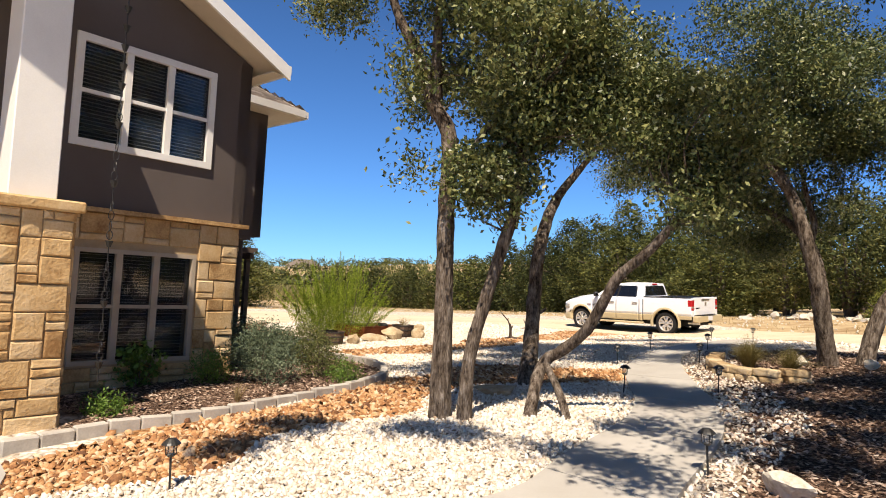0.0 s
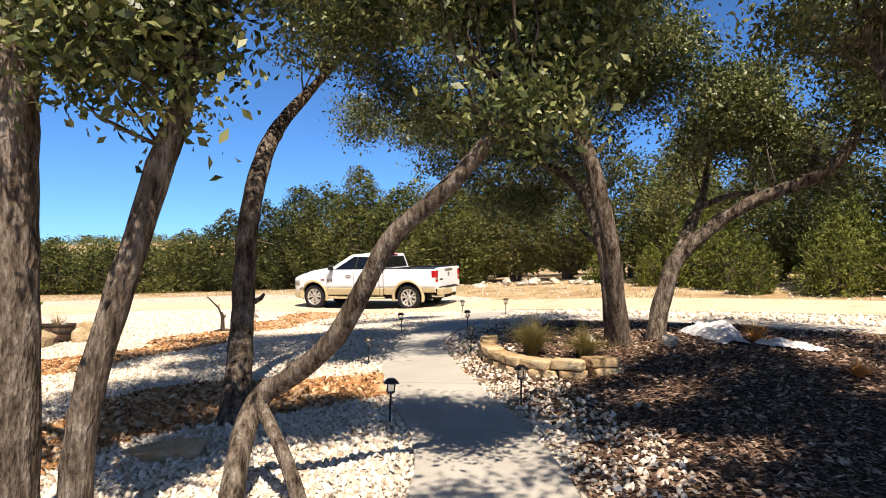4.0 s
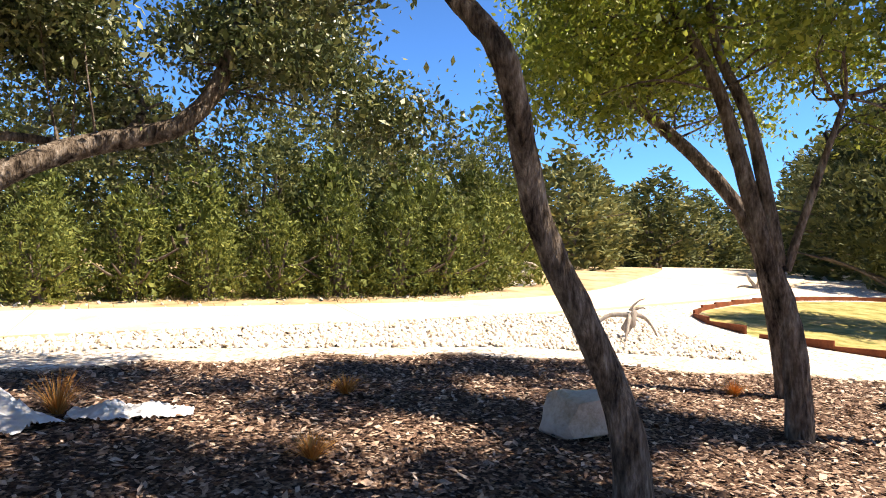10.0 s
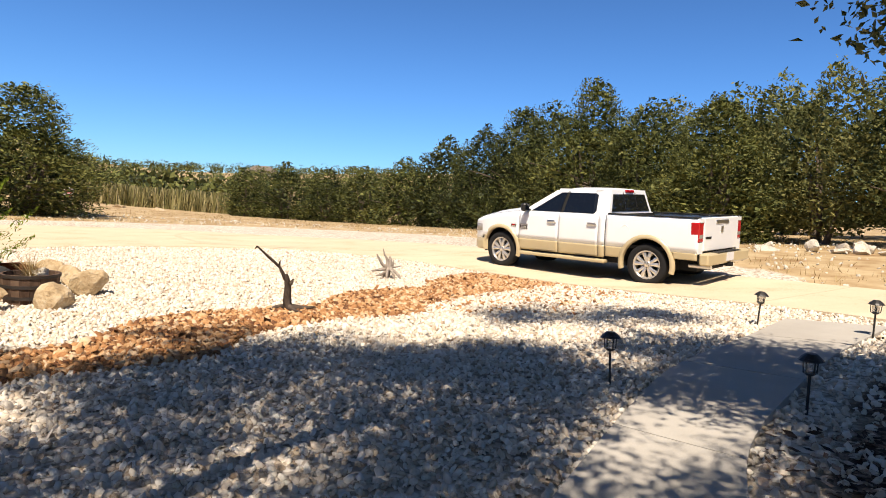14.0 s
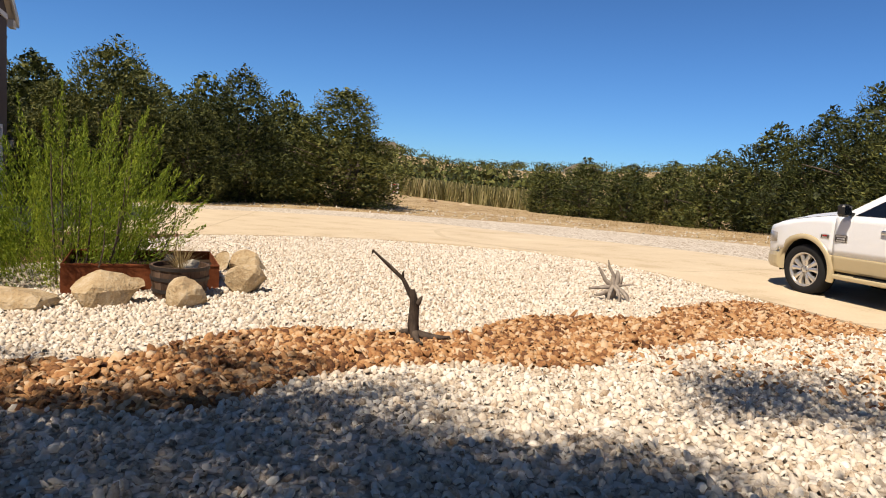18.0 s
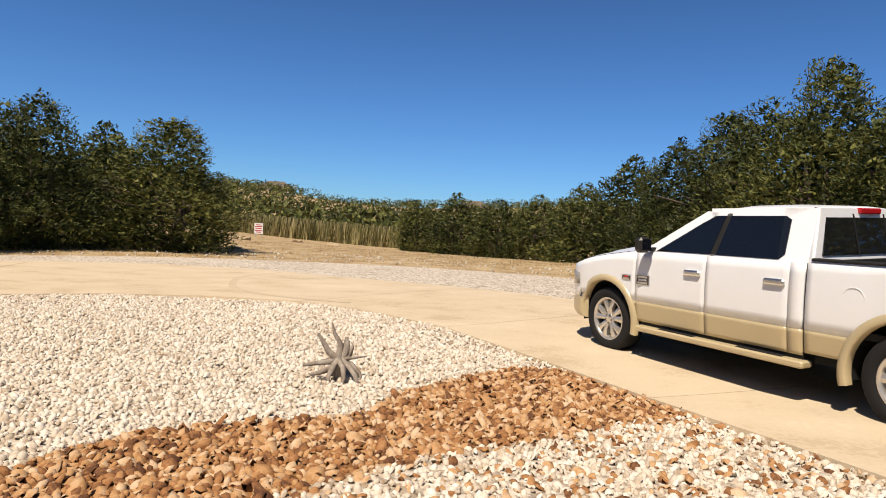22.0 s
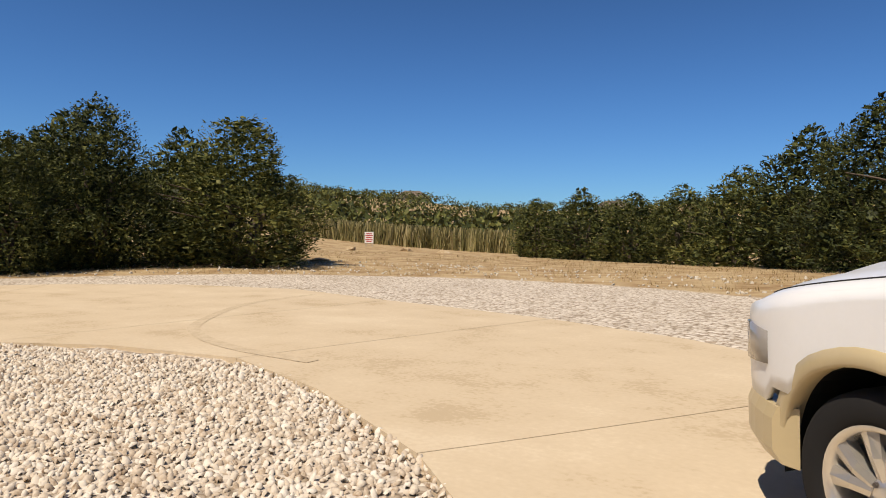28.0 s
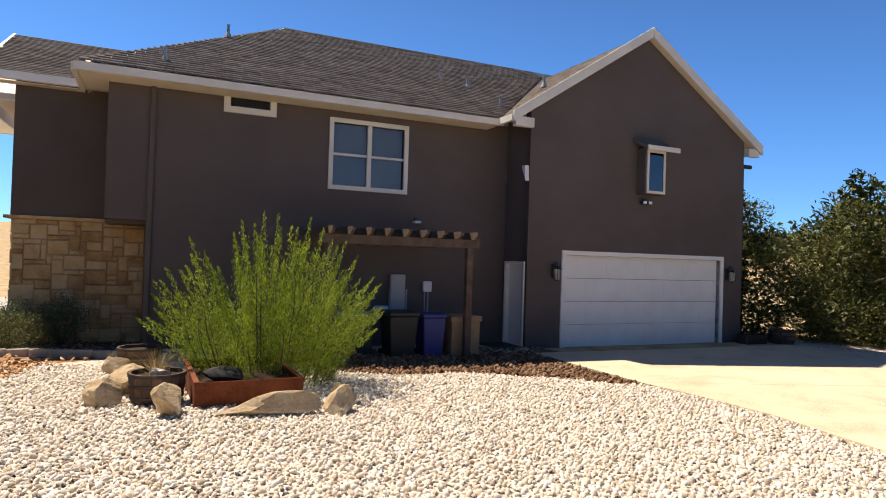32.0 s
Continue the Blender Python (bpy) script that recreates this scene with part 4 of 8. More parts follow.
    boxed("mirror_arm", (-0.80, side * 0.93, 1.29, -0.74, side * 1.05, 1.33), M["liner"], mir)
    boxed("mirror_glass", (-0.838, side * 1.05, 1.30, -0.832, side * 1.18, 1.425), M["darkglass"], mir)
    # lamps
    boxed("tail_light", (-4.560, side * 0.80, 0.90, -4.400, side * 0.995, 1.235), M["red"], truck, bevel=0.015)
    boxed("reversing_lens", (-4.565, side * 0.82, 0.97, -4.558, side * 0.97, 1.03), M["lens"], truck)
    bm = bmesh.new()
    rows_ = []
    for k, (x, y) in enumerate(((0.58, body_y(0.58, 0.85)), (0.68, body_y(0.68, 0.85)), (0.77, body_y(0.77, 0.85)), (0.86, body_y(0.86, 0.85)), (0.915, 0.60), (0.93, 0.50))):
        z0, z1 = 0.80 - 0.01 * k, 0.965 + 0.003 * k
        rows_.append([bm.verts.new((x - d * 0.5, side * (y + 0.014 - d), z)) for d, z in ((0.05, z0), (0.0, z0 + 0.01), (0.0, z1 - 0.02), (0.05, z1))])
    for p, q in zip(rows_, rows_[1:]):
        for k in range(4):
            bm.faces.new((p[k], q[k], q[(k + 1) % 4], p[(k + 1) % 4]))
    bm.faces.new(rows_[0])
    bm.faces.new(rows_[-1][::-1])
    part("headlight", bm, M["lens"], truck, "clear wrap-round headlight", smooth=True)
    # badges without lettering
    for x0, x1, z0, z1, bars in ((-0.46, -0.30, 0.935, 1.0, 2), (-0.77, -0.55, 0.90, 1.02, 3)):
        badge = boxed("badge", (x0, side * 0.996, z0, x1, side * 1.004, z1), M["chrome"], truck, "chrome-rimmed badge", bevel=0.003)
        boxed("badge_face", (x0 + 0.012, side * 1.003, z0 + 0.01, x1 - 0.012, side * 1.006, z1 - 0.01), M["badge"], badge)
        for k in range(bars):
            z = z0 + (z1 - z0) * (k + 0.8) / (bars + 0.6)
            boxed("badge_bar", (x0 + 0.03 + 0.015 * (k % 2), side * 1.005, z - 0.011, x1 - 0.03 - 0.015 * (k % 2), side * 1.008, z + 0.011), M["chrome"] if k != 1 else M["red"] if bars == 2 else M["plate"], badge)
    # side glass on the tapered cab
    for name, pts in (("front_side_glass", [(-0.83, 0.03), (-1.585, 0.03), (-1.612, 0.87), (-1.50, 0.87), (-1.36, 0.73)]),
                      ("rear_side_glass", [(-1.66, 0.03), (-2.38, 0.03), (-2.43, 0.13), (-2.37, 0.80), (-2.30, 0.87), (-1.68, 0.87)])):
        bm = bmesh.new()
        f = []
        for d in (0.004, -0.01):
            f.append([bm.verts.new((x, side * (0.962 - 0.25 * w + d), 1.28 + 0.46 * w)) for x, w in pts])
        bm.faces.new(f[0])
        bm.faces.new(f[1][::-1])
        for i in range(len(pts)):
            j = (i + 1) % len(pts)
            bm.faces.new((f[0][i], f[0][j], f[1][j], f[1][i]))
        part(name, bm, M["darkglass"], truck)
    bm = bmesh.new()
    lathe([(0.085, 0), (0.095, 0.004), (0.095, -0.01)], 24, bm, Matrix.Translation((-3.11, side * 0.993, 1.02)) @ Matrix.Diagonal((1, side, 1, 1)))
    part("fuel_door", bm, M["carwhite"], truck)

# hood, cab top, bed
def sheet(name, rows, material, thick=0.03, parent=truck, smooth=True):
    """A skin from rows of points, given depth downwards."""
    bm = bmesh.new()
    up = [[bm.verts.new(p) for p in r] for r in rows]
    dn = [[bm.verts.new(Vector(p) - Vector((0, 0, thick))) for p in r] for r in rows]
    m, k = len(rows), len(rows[0])
    for i in range(m - 1):
        for j in range(k - 1):
            bm.faces.new((up[i][j], up[i + 1][j], up[i + 1][j + 1], up[i][j + 1]))
            bm.faces.new((dn[i][j], dn[i][j + 1], dn[i + 1][j + 1], dn[i + 1][j]))
    for i in range(m - 1):
        for j in (0, k - 1):
            bm.faces.new((up[i][j], dn[i][j], dn[i + 1][j], up[i + 1][j]))
    for j in range(k - 1):
        for i in (0, m - 1):
            bm.faces.new((up[i][j], up[i][j + 1], dn[i][j + 1], dn[i][j]))
    return part(name, bm, material, parent, smooth=smooth)


hood = []
for i in range(15):
    x = 0.86 - 1.46 * i / 14
    row = []
    for j in range(17):
        u = -1 + j / 8
        y = u * (body_y(x, rail(x)) - 0.01)
        z = rail(x) + 0.10 * (1 - abs(u) ** 3.5) + (0.025 if abs(u) < 0.42 else 0) * min(1, i / 3) - (0.05 if i == 0 else 0)
        row.append((x, y, z))
    hood.append(row)
bonnet = sheet("hood", hood, M["carwhite"])
for j in (1, 15):
    bm = bmesh.new()
    for p, q in zip(hood[1:], hood[2:]):
        rod(bm, p[j], q[j], 0.005, n=5)
    part("hood_seam", bm, M["liner"], bonnet)
cab = []
for x, zz, half in ((-1.29, 1.715, 0.60), (-1.44, 1.76, 0.66), (-1.7, 1.788, 0.70), (-2.1, 1.792, 0.70), (-2.44, 1.778, 0.695), (-2.59, 1.755, 0.67)):
    cab.append([(x, half * (-1 + j / 6), zz - 0.05 * abs(-1 + j / 6) ** 4) for j in range(13)])
sheet("cab_roof", cab, M["carwhite"], 0.05)
# cab sides: pillars and window surrounds in the tapered plane
for side in (1, -1):
    def cp(x, w, d=0.0):
        return Vector((x, side * (0.958 - 0.25 * w - d), 1.28 + 0.46 * w))
    for name, q in (("front_pillar", [(-0.60, 0.0), (-0.83, 0.0), (-1.51, 0.93), (-1.34, 0.97)]), ("door_pillar", [(-1.585, 0), (-1.66, 0), (-1.68, 0.92), (-1.615, 0.92)]),
                    ("rear_pillar", [(-2.37, 0), (-2.68, 0), (-2.59, 1.02), (-2.26, 1.02)]), ("roof_side", [(-1.42, 0.865), (-2.34, 0.865), (-2.56, 1.04), (-1.38, 1.03)]), ("belt_line", [(-0.66, -0.01), (-2.42, -0.01), (-2.42, 0.035), (-0.72, 0.035)])):
        bm = bmesh.new()
        o = [bm.verts.new(cp(x, w)) for x, w in q]
        i_ = [bm.verts.new(cp(x, w, 0.05)) for x, w in q]
        bm.faces.new(o)
        bm.faces.new(i_[::-1])
        for k in range(4):
            bm.faces.new((o[k], o[(k + 1) % 4], i_[(k + 1) % 4], i_[k]))
        part(name, bm, M["liner" if name == "door_pillar" else "carwhite"], truck)


def pane_between(name, quad, material, parent=truck, thick=0.012):
    p = [Vector(q) for q in quad]
    n = (p[1] - p[0]).cross(p[3] - p[0]).normalized() * thick
    bm = bmesh.new()
    a, b = [bm.verts.new(q) for q in p], [bm.verts.new(q - n) for q in p]
    bm.faces.new(a)
    bm.faces.new(b[::-1])
    for i in range(4):
        bm.faces.new((a[i], a[(i + 1) % 4], b[(i + 1) % 4], b[i]))
    return part(name, bm, material, parent)


pane_between("windshield", [(-0.60, 0.86, 1.30), (-0.60, -0.86, 1.30), (-1.31, -0.62, 1.715), (-1.31, 0.62, 1.715)], M["darkglass"])
pane_between("rear_window", [(-2.688, -0.78, 1.34), (-2.688, 0.78, 1.34), (-2.61, 0.64, 1.70), (-2.61, -0.64, 1.70)], M["darkglass"])
pane_between("cab_back", [(-2.682, -0.93, 1.2), (-2.682, 0.93, 1.2), (-2.585, 0.70, 1.745), (-2.585, -0.70, 1.745)], M["carwhite"], thick=0.03)
for y in (-0.24, 0.24):
    pane_between("slider_frame", [(-2.692, y - 0.012, 1.34), (-2.692, y + 0.012, 1.34), (-2.614, y + 0.012, 1.70), (-2.614, y - 0.012, 1.70)], M["liner"])
boxed("brake_light", (-2.655, -0.16, 1.70, -2.595, 0.16, 1.755), M["red"], truck, bevel=0.01)
boxed("cab_floor", (-2.67, -0.9, 0.45, -0.75, 0.9, 0.55), M["liner"], truck)
boxed("cab_seats", (-2.52, -0.8, 0.6, -1.0, 0.8, 1.2), M["liner"], truck)
boxed("bed_floor", (-4.500, -0.93, 0.70, -2.70, 0.93, 0.76), M["liner"], truck)
boxed("bed_front", (-2.75, -0.93, 0.76, -2.70, 0.93, 1.30), M["liner"], truck)
gate = boxed("tailgate", (-4.575, -0.80, 0.74, -4.500, 0.80, 1.315), M["carwhite"], truck, bevel=0.012)
boxed("gate_handle", (-4.585, -0.3, 1.20, -4.570, 0.3, 1.27), M["chrome"], gate, bevel=0.006)
boxed("badge", (-4.584, -0.06, 1.04, -4.574, 0.06, 1.16), M["chrome"], gate, bevel=0.004)
boxed("badge", (-4.580, 0.48, 0.95, -4.574, 0.74, 0.99), M["liner"], gate)
for side in (1, -1):
    boxed("tail_corner", (-4.570, side * 0.80, 1.24, -4.500, side * 0.97, 1.305), M["carwhite"], truck)
    boxed("tail_corner", (-4.560, side * 0.80, 0.70, -4.500, side * 0.985, 0.895), M["carwhite"], truck)
bump = boxed("rear_bumper", (-4.750, -0.99, 0.50, -4.570, 0.99, 0.715), M["cartan"], truck, bevel=0.03)
boxed("bumper_step", (-4.740, -0.55, 0.712, -4.600, 0.55, 0.722), M["liner"], bump)
boxed("license_plate", (-4.762, -0.16, 0.55, -4.750, 0.16, 0.70), M["plate"], bump)
boxed("tow_hitch", (-4.800, -0.05, 0.44, -4.500, 0.05, 0.52), M["liner"], truck)
bm = bmesh.new()
rod(bm, (-4.700, 0.72, 0.46), (-4.300, 0.72, 0.46), 0.045, n=14)
part("exhaust_tip", bm, M["chrome"], truck)
bm = bmesh.new()
plan_ = [(x, body_y(x, 0.85) + 0.014) for x in (0.52, 0.60, 0.70, 0.79, 0.87)] + [(0.945, 0.66), (0.985, 0.38), (0.995, 0.0)]
plan_ = [(x, y) for x, y in plan_] + [(x, -y) for x, y in plan_[-2::-1]]
rows_ = []
for x, y in plan_:
    rows_.append([bm.verts.new((x - d, y * (1 - d * 0.6), z)) for d, z in ((0.10, 0.36), (0.035, 0.37), (0.0, 0.43), (0.0, 0.57), (0.02, 0.63), (0.10, 0.635))])
for p, q in zip(rows_, rows_[1:]):
    for k in range(6):
        bm.faces.new((p[k], q[k], q[(k + 1) % 6], p[(k + 1) % 6]))
bm.faces.new(rows_[0])
bm.faces.new(rows_[-1][::-1])
part("front_bumper", bm, M["cartan"], truck)
boxed("grille", (0.80, -0.48, 0.64, 0.90, 0.48, 0.99), M["liner"], truck, bevel=0.02)
for b in ((0.895, -0.5, 0.80, 0.925, 0.5, 0.85), (0.895, -0.03, 0.64, 0.927, 0.03, 0.99), (0.893, -0.5, 0.97, 0.925, 0.5, 1.0), (0.893, -0.5, 0.63, 0.925, 0.5, 0.66)):
    boxed("grille_bar", b, M["chrome"], truck, bevel=0.006)
boxed("underbody", (-4.400, -0.62, 0.34, 0.6, 0.62, 0.62), M["liner"], truck)
boxed("license_plate", (0.955, -0.15, 0.42, 0.97, 0.15, 0.56), M["plate"], truck)


def wheel(x, side):
    m = Matrix.Translation((x, side * 0.83, TYRE)) @ Matrix.Diagonal((1, side, 1, 1))
    w = part("wheel", bmesh.new(), None, truck)
    bm = bmesh.new()
    lathe([(0.265, -0.12), (0.30, -0.135), (0.375, -0.135), (0.402, -0.11), (0.41, -0.05), (0.41, 0.05), (0.402, 0.11), (0.375, 0.135), (0.30, 0.135), (0.272, 0.12), (0.255, 0.10)], 48, bm, m)
    part("tyre", bm, M["rubber"], w, "black road tyre", smooth=True)
    bm = bmesh.new()
    lathe([(0.275, 0.125), (0.262, 0.128), (0.245, 0.105), (0.235, 0.04), (0.235, -0.1)], 40, bm, m)
    rim = part("rim", bm, M["alloy"], w, "polished alloy rim", smooth=True)
    for k in range(5):
        for d in (-0.21, 0.21):
            a = 2 * math.pi * k / 5 + 0.3
            c0, c1 = a + d * 0.9, a + d * 1.35
            bm = bmesh.new()
            v = []
            for r, ang, half, y in ((0.06, c0, 0.030, 0.095), (0.15, (c0 + c1) / 2, 0.029, 0.112), (0.258, c1, 0.045, 0.10)):
                t = Vector((-math.sin(ang), 0, math.cos(ang)))
                p = Vector((math.cos(ang) * r, 0, math.sin(ang) * r))
                v.append([bm.verts.new(m @ (p + t * half + Vector((0, y, 0)))), bm.verts.new(m @ (p + Vector((0, y + 0.012, 0)))), bm.verts.new(m @ (p - t * half + Vector((0, y, 0)))),
                          bm.verts.new(m @ (p - t * half + Vector((0, y - 0.05, 0)))), bm.verts.new(m @ (p + t * half + Vector((0, y - 0.05, 0))))])
            for p, q in zip(v, v[1:]):
                for j in range(5):
                    bm.faces.new((p[j], p[(j + 1) % 5], q[(j + 1) % 5], q[j]))
            part("spoke", bm, M["alloy"], w)
    bm = bmesh.new()
    lathe([(0.0005, 0.118), (0.04, 0.116), (0.075, 0.10), (0.08, 0.05)], 24, bm, m)
    part("hub_cap", bm, M["alloy"], w, smooth=True)
    for k in range(5):
        a = 2 * math.pi * (k + 0.5) / 5 + 0.3
        bm = bmesh.new()
        rod(bm, m @ Vector((0.055 * math.cos(a), 0.10, 0.055 * math.sin(a))), m @ Vector((0.055 * math.cos(a), 0.122, 0.055 * math.sin(a))), 0.011, n=6)
        part("lug_nut", bm, M["badge"], w)
    bm = bmesh.new()
    lathe([(0.0005, 0.0), (0.17, 0.0), (0.17, -0.03)], 24, bm, m)
    part("brake_disc", bm, M["liner"], w)


# the cab and bed stand a little taller than the skirts
for ob in truck.children_recursive:
    if ob.name.split(".")[0] not in ("wheel_flare", "wheel_well") and len(ob.data.vertices):
        for v in ob.data.vertices:
            v.co.z += 0.065 * max(0.0, v.co.z - 0.78)
for x in (0.0, WB):
    for side in (1, -1):
        wheel(x, side)

# ---- trees ----
def tube(points, radii, n=9, wob=0.06, seed=0, close=True):
    """A tapering limb through points, as arrays of verts and quads, with uneven bark girth."""
    rng = np.random.default_rng(seed)
    P = np.array(points, float)
    # resample smoothly
    k = max(4, int(np.linalg.norm(np.diff(P, axis=0), axis=1).sum() / 0.12))
    s = np.linspace(0, len(P) - 1, k)
    Q = np.zeros((k, 3))
    for j, t in enumerate(s):
        i = min(int(t), len(P) - 2)
        u = t - i
        a, b, c, d = P[max(i - 1, 0)], P[i], P[i + 1], P[min(i + 2, len(P) - 1)]
        Q[j] = 0.5 * (2 * b + (c - a) * u + (2 * a - 5 * b + 4 * c - d) * u * u + (3 * b - a - 3 * c + d) * u ** 3)
    R = np.interp(s, np.linspace(0, len(P) - 1, len(radii)), radii)
    T = np.gradient(Q, axis=0)
    T /= np.linalg.norm(T, axis=1)[:, None] + 1e-9
    ref = np.array([0.31, 0.95, 0.05]) if abs(T[:, 2]).mean() > 0.5 else np.array([0.0, 0.1, 1.0])
    U = np.cross(T, ref)
    U /= np.linalg.norm(U, axis=1)[:, None] + 1e-9
    W = np.cross(T, U)
    ang = np.arange(n) * 2 * np.pi / n
    g = 1 + wob * rng.normal(size=(k, n)) + 0.5 * wob * rng.normal(size=(1, n))
    V = Q[:, None] + (R[:, None] * g)[:, :, None] * (np.cos(ang)[None, :, None] * U[:, None] + np.sin(ang)[None, :, None] * W[:, None])
    i = np.arange(k - 1)[:, None] * n + np.arange(n)[None]
    j = np.arange(k - 1)[:, None] * n + (np.arange(n)[None] + 1) % n
    F = np.stack([i, j, j + n, i + n], -1).reshape(-1, 4)
    return V.reshape(-1, 3), F, Q


def join(pieces):
    V, F, o = [], [], 0
    for v, f in pieces:
        V.append(v)
        F.append(f + o)
        o += len(v)
    return np.concatenate(V), np.concatenate(F)


def leaves(centres, size, rng, aspect=0.5, droop=0.25, up=None):
    """Small bent leaf blades, one quad each, at the centres."""
    n = len(centres)
    d = rng.normal(size=(n, 3))
    d[:, 2] -= droop
    if up is not None:
        d += up
    d /= np.linalg.norm(d, axis=1)[:, None]
    e = np.cross(d, rng.normal(size=(n, 3)))
    e /= np.linalg.norm(e, axis=1)[:, None] + 1e-9
    L = (size * rng.uniform(0.6, 1.3, n))[:, None]
    w = L * aspect
    bend = np.cross(d, e) * L * 0.12
    V = np.stack([centres - d * L / 2, centres + e * w / 2 + bend, centres + d * L / 2, centres - e * w / 2 + bend], 1).reshape(-1, 3)
    return V, np.arange(4 * n).reshape(n, 4)


def clumped(blobs, count, rng, clump=0.28, per=26):
    """Leaf places: sprays that fill the shell of each blob (x, y, z, rx, ry, rz), with gaps between them."""
    B = np.array(blobs, float)
    vol = (B[:, 3] * B[:, 4] * B[:, 5]) ** 0.75
    k = max(1, int(count / per))
    pick = rng.choice(len(B), k, p=vol / vol.sum())
    d = rng.normal(size=(k, 3))
    d /= np.linalg.norm(d, axis=1)[:, None]
    r = rng.uniform(0.35, 1.05, k) ** 0.6
    c = B[pick, :3] + d * r[:, None] * B[pick, 3:]
    g = np.repeat(c, per, axis=0)
    return g + rng.normal(size=g.shape) * clump * np.array([1, 1, 0.7]), c


def oak(name, stems, blobs, count, label, seed, size=0.05, leaf="oakleaf", group="oaks in the garden", twigs=90, clump=0.115):
    """A live oak: stems are (points, radii); blobs are the crown's leaf masses."""
    rng = np.random.default_rng(seed)
    base = stems[0][0][0]
    t = empty(name, Matrix.Translation(base), label, "tree", group)
    back = Matrix.Translation(-Vector(base))
    off = np.array(base)
    axes = []
    for i, (pts, rad) in enumerate(stems):
        v, f, q = tube(pts, [r * 0.74 for r in rad], n=12 if rad[0] > 0.07 else 8, wob=0.05, seed=seed * 7 + i)
        axes.append(q)
        arrays("trunk" if i == 0 else "limb", v - off, f, M["bark"], t, smooth=True)
    boughs = []
    for x, y, z, a, b, c in blobs:
        for _ in range(int(np.clip(7 * (a * b * c) ** 0.45, 3, 10))):
            d = rng.normal(size=3)
            d *= rng.uniform(0.35, 0.95) / np.linalg.norm(d)
            k = rng.uniform(0.28, 0.48)
            boughs.append((x + d[0] * a, y + d[1] * b, z + d[2] * c, a * k, b * k, max(c * k * 1.1, 0.14)))
    blobs = boughs
    places, cl = clumped(blobs, int(count * 0.85), rng, clump=clump, per=36)
    A = np.concatenate([q[len(q) // 2:] for q in axes])
    tw = []
    for c in cl[rng.permutation(len(cl))[:twigs]]:
        j = np.argmin(np.linalg.norm(A - c, axis=1) + rng.random(len(A)) * 0.5)
        if np.linalg.norm(A[j] - c) > 1.1:
            continue
        mid = (A[j] + c) / 2 + rng.normal(size=3) * 0.1
        v, f, _ = tube([A[j], mid, c], [0.014, 0.009, 0.004], n=4, wob=0.02, seed=1)
        tw.append((v, f))
    if tw:
        v, f = join(tw)
        tagged(arrays("twig_spray", v - off, f, M["bark"], t, smooth=True), kind="stuff")
    inner, _ = clumped([(x, y, z, a * 0.62, b * 0.62, c * 0.62) for x, y, z, a, b, c in blobs], count // 3, rng, clump=0.2, per=16)
    v, f = join([leaves(places, size * 1.14, rng, aspect=0.46), leaves(inner, size * 1.6, rng)])
    tagged(arrays("crown", v - off, f, M[leaf], t), kind="stuff")
    return t


def ground_stem(points, sink=0.12):
    """Lets a stem start just under the ground."""
    x, y, z = points[0]
    return [(x, y, gz(x, y) - sink)] + list(points[1:])


oak("oak_tree", [(ground_stem([(0.26, 6.95, 0.27), (0.25, 6.95, 1.38), (0.22, 6.95, 2.47), (0.22, 6.95, 3.4), (0.0, 6.95, 3.85), (-0.2, 6.94, 4.39), (-0.49, 6.91, 4.95), (-0.7, 6.9, 5.7)]), [0.185, 0.142, 0.138, 0.13, 0.12, 0.095, 0.07, 0.04]),
                 ([(0.06, 6.95, 3.75), (0.02, 6.95, 4.54), (0.1, 6.94, 5.3), (0.6, 7.0, 6.0)], [0.1, 0.08, 0.05, 0.03]),
                 ([(0.2, 6.95, 3.0), (0.7, 6.9, 3.6), (1.1, 6.8, 4.2)], [0.06, 0.045, 0.02])],
    [(-0.55, 6.9, 5.4, 1.2, 1.2, 0.8), (0.6, 7.0, 5.6, 1.4, 1.3, 1.0), (-0.3, 6.9, 4.0, 0.5, 0.7, 0.45), (0.9, 6.8, 4.2, 0.9, 0.9, 0.8), (-0.22, 7.0, 3.2, 0.25, 0.35, 0.35), (0.3, 7.0, 6.5, 1.3, 1.2, 0.7), (0.6, 10.2, 5.4, 1.2, 1.2, 0.6)], 48000,
    "slender live oak with dark furrowed trunk standing in pebbles", 11)
oak("oak_tree", [(ground_stem([(0.53, 6.84, 0.26), (0.56, 6.84, 0.9), (0.67, 6.84, 1.42), (0.88, 6.84, 2.2), (1.0, 6.83, 2.65), (1.06, 6.82, 3.2), (1.1, 6.8, 4.0)]), [0.125, 0.1, 0.098, 0.095, 0.085, 0.06, 0.03])],
    [(0.95, 6.8, 3.4, 0.7, 0.8, 0.75), (1.3, 6.8, 4.0, 0.9, 0.9, 0.8), (0.8, 6.8, 2.8, 0.35, 0.4, 0.35)], 22000,
    "thin leaning live oak beside a thicker trunk", 12)
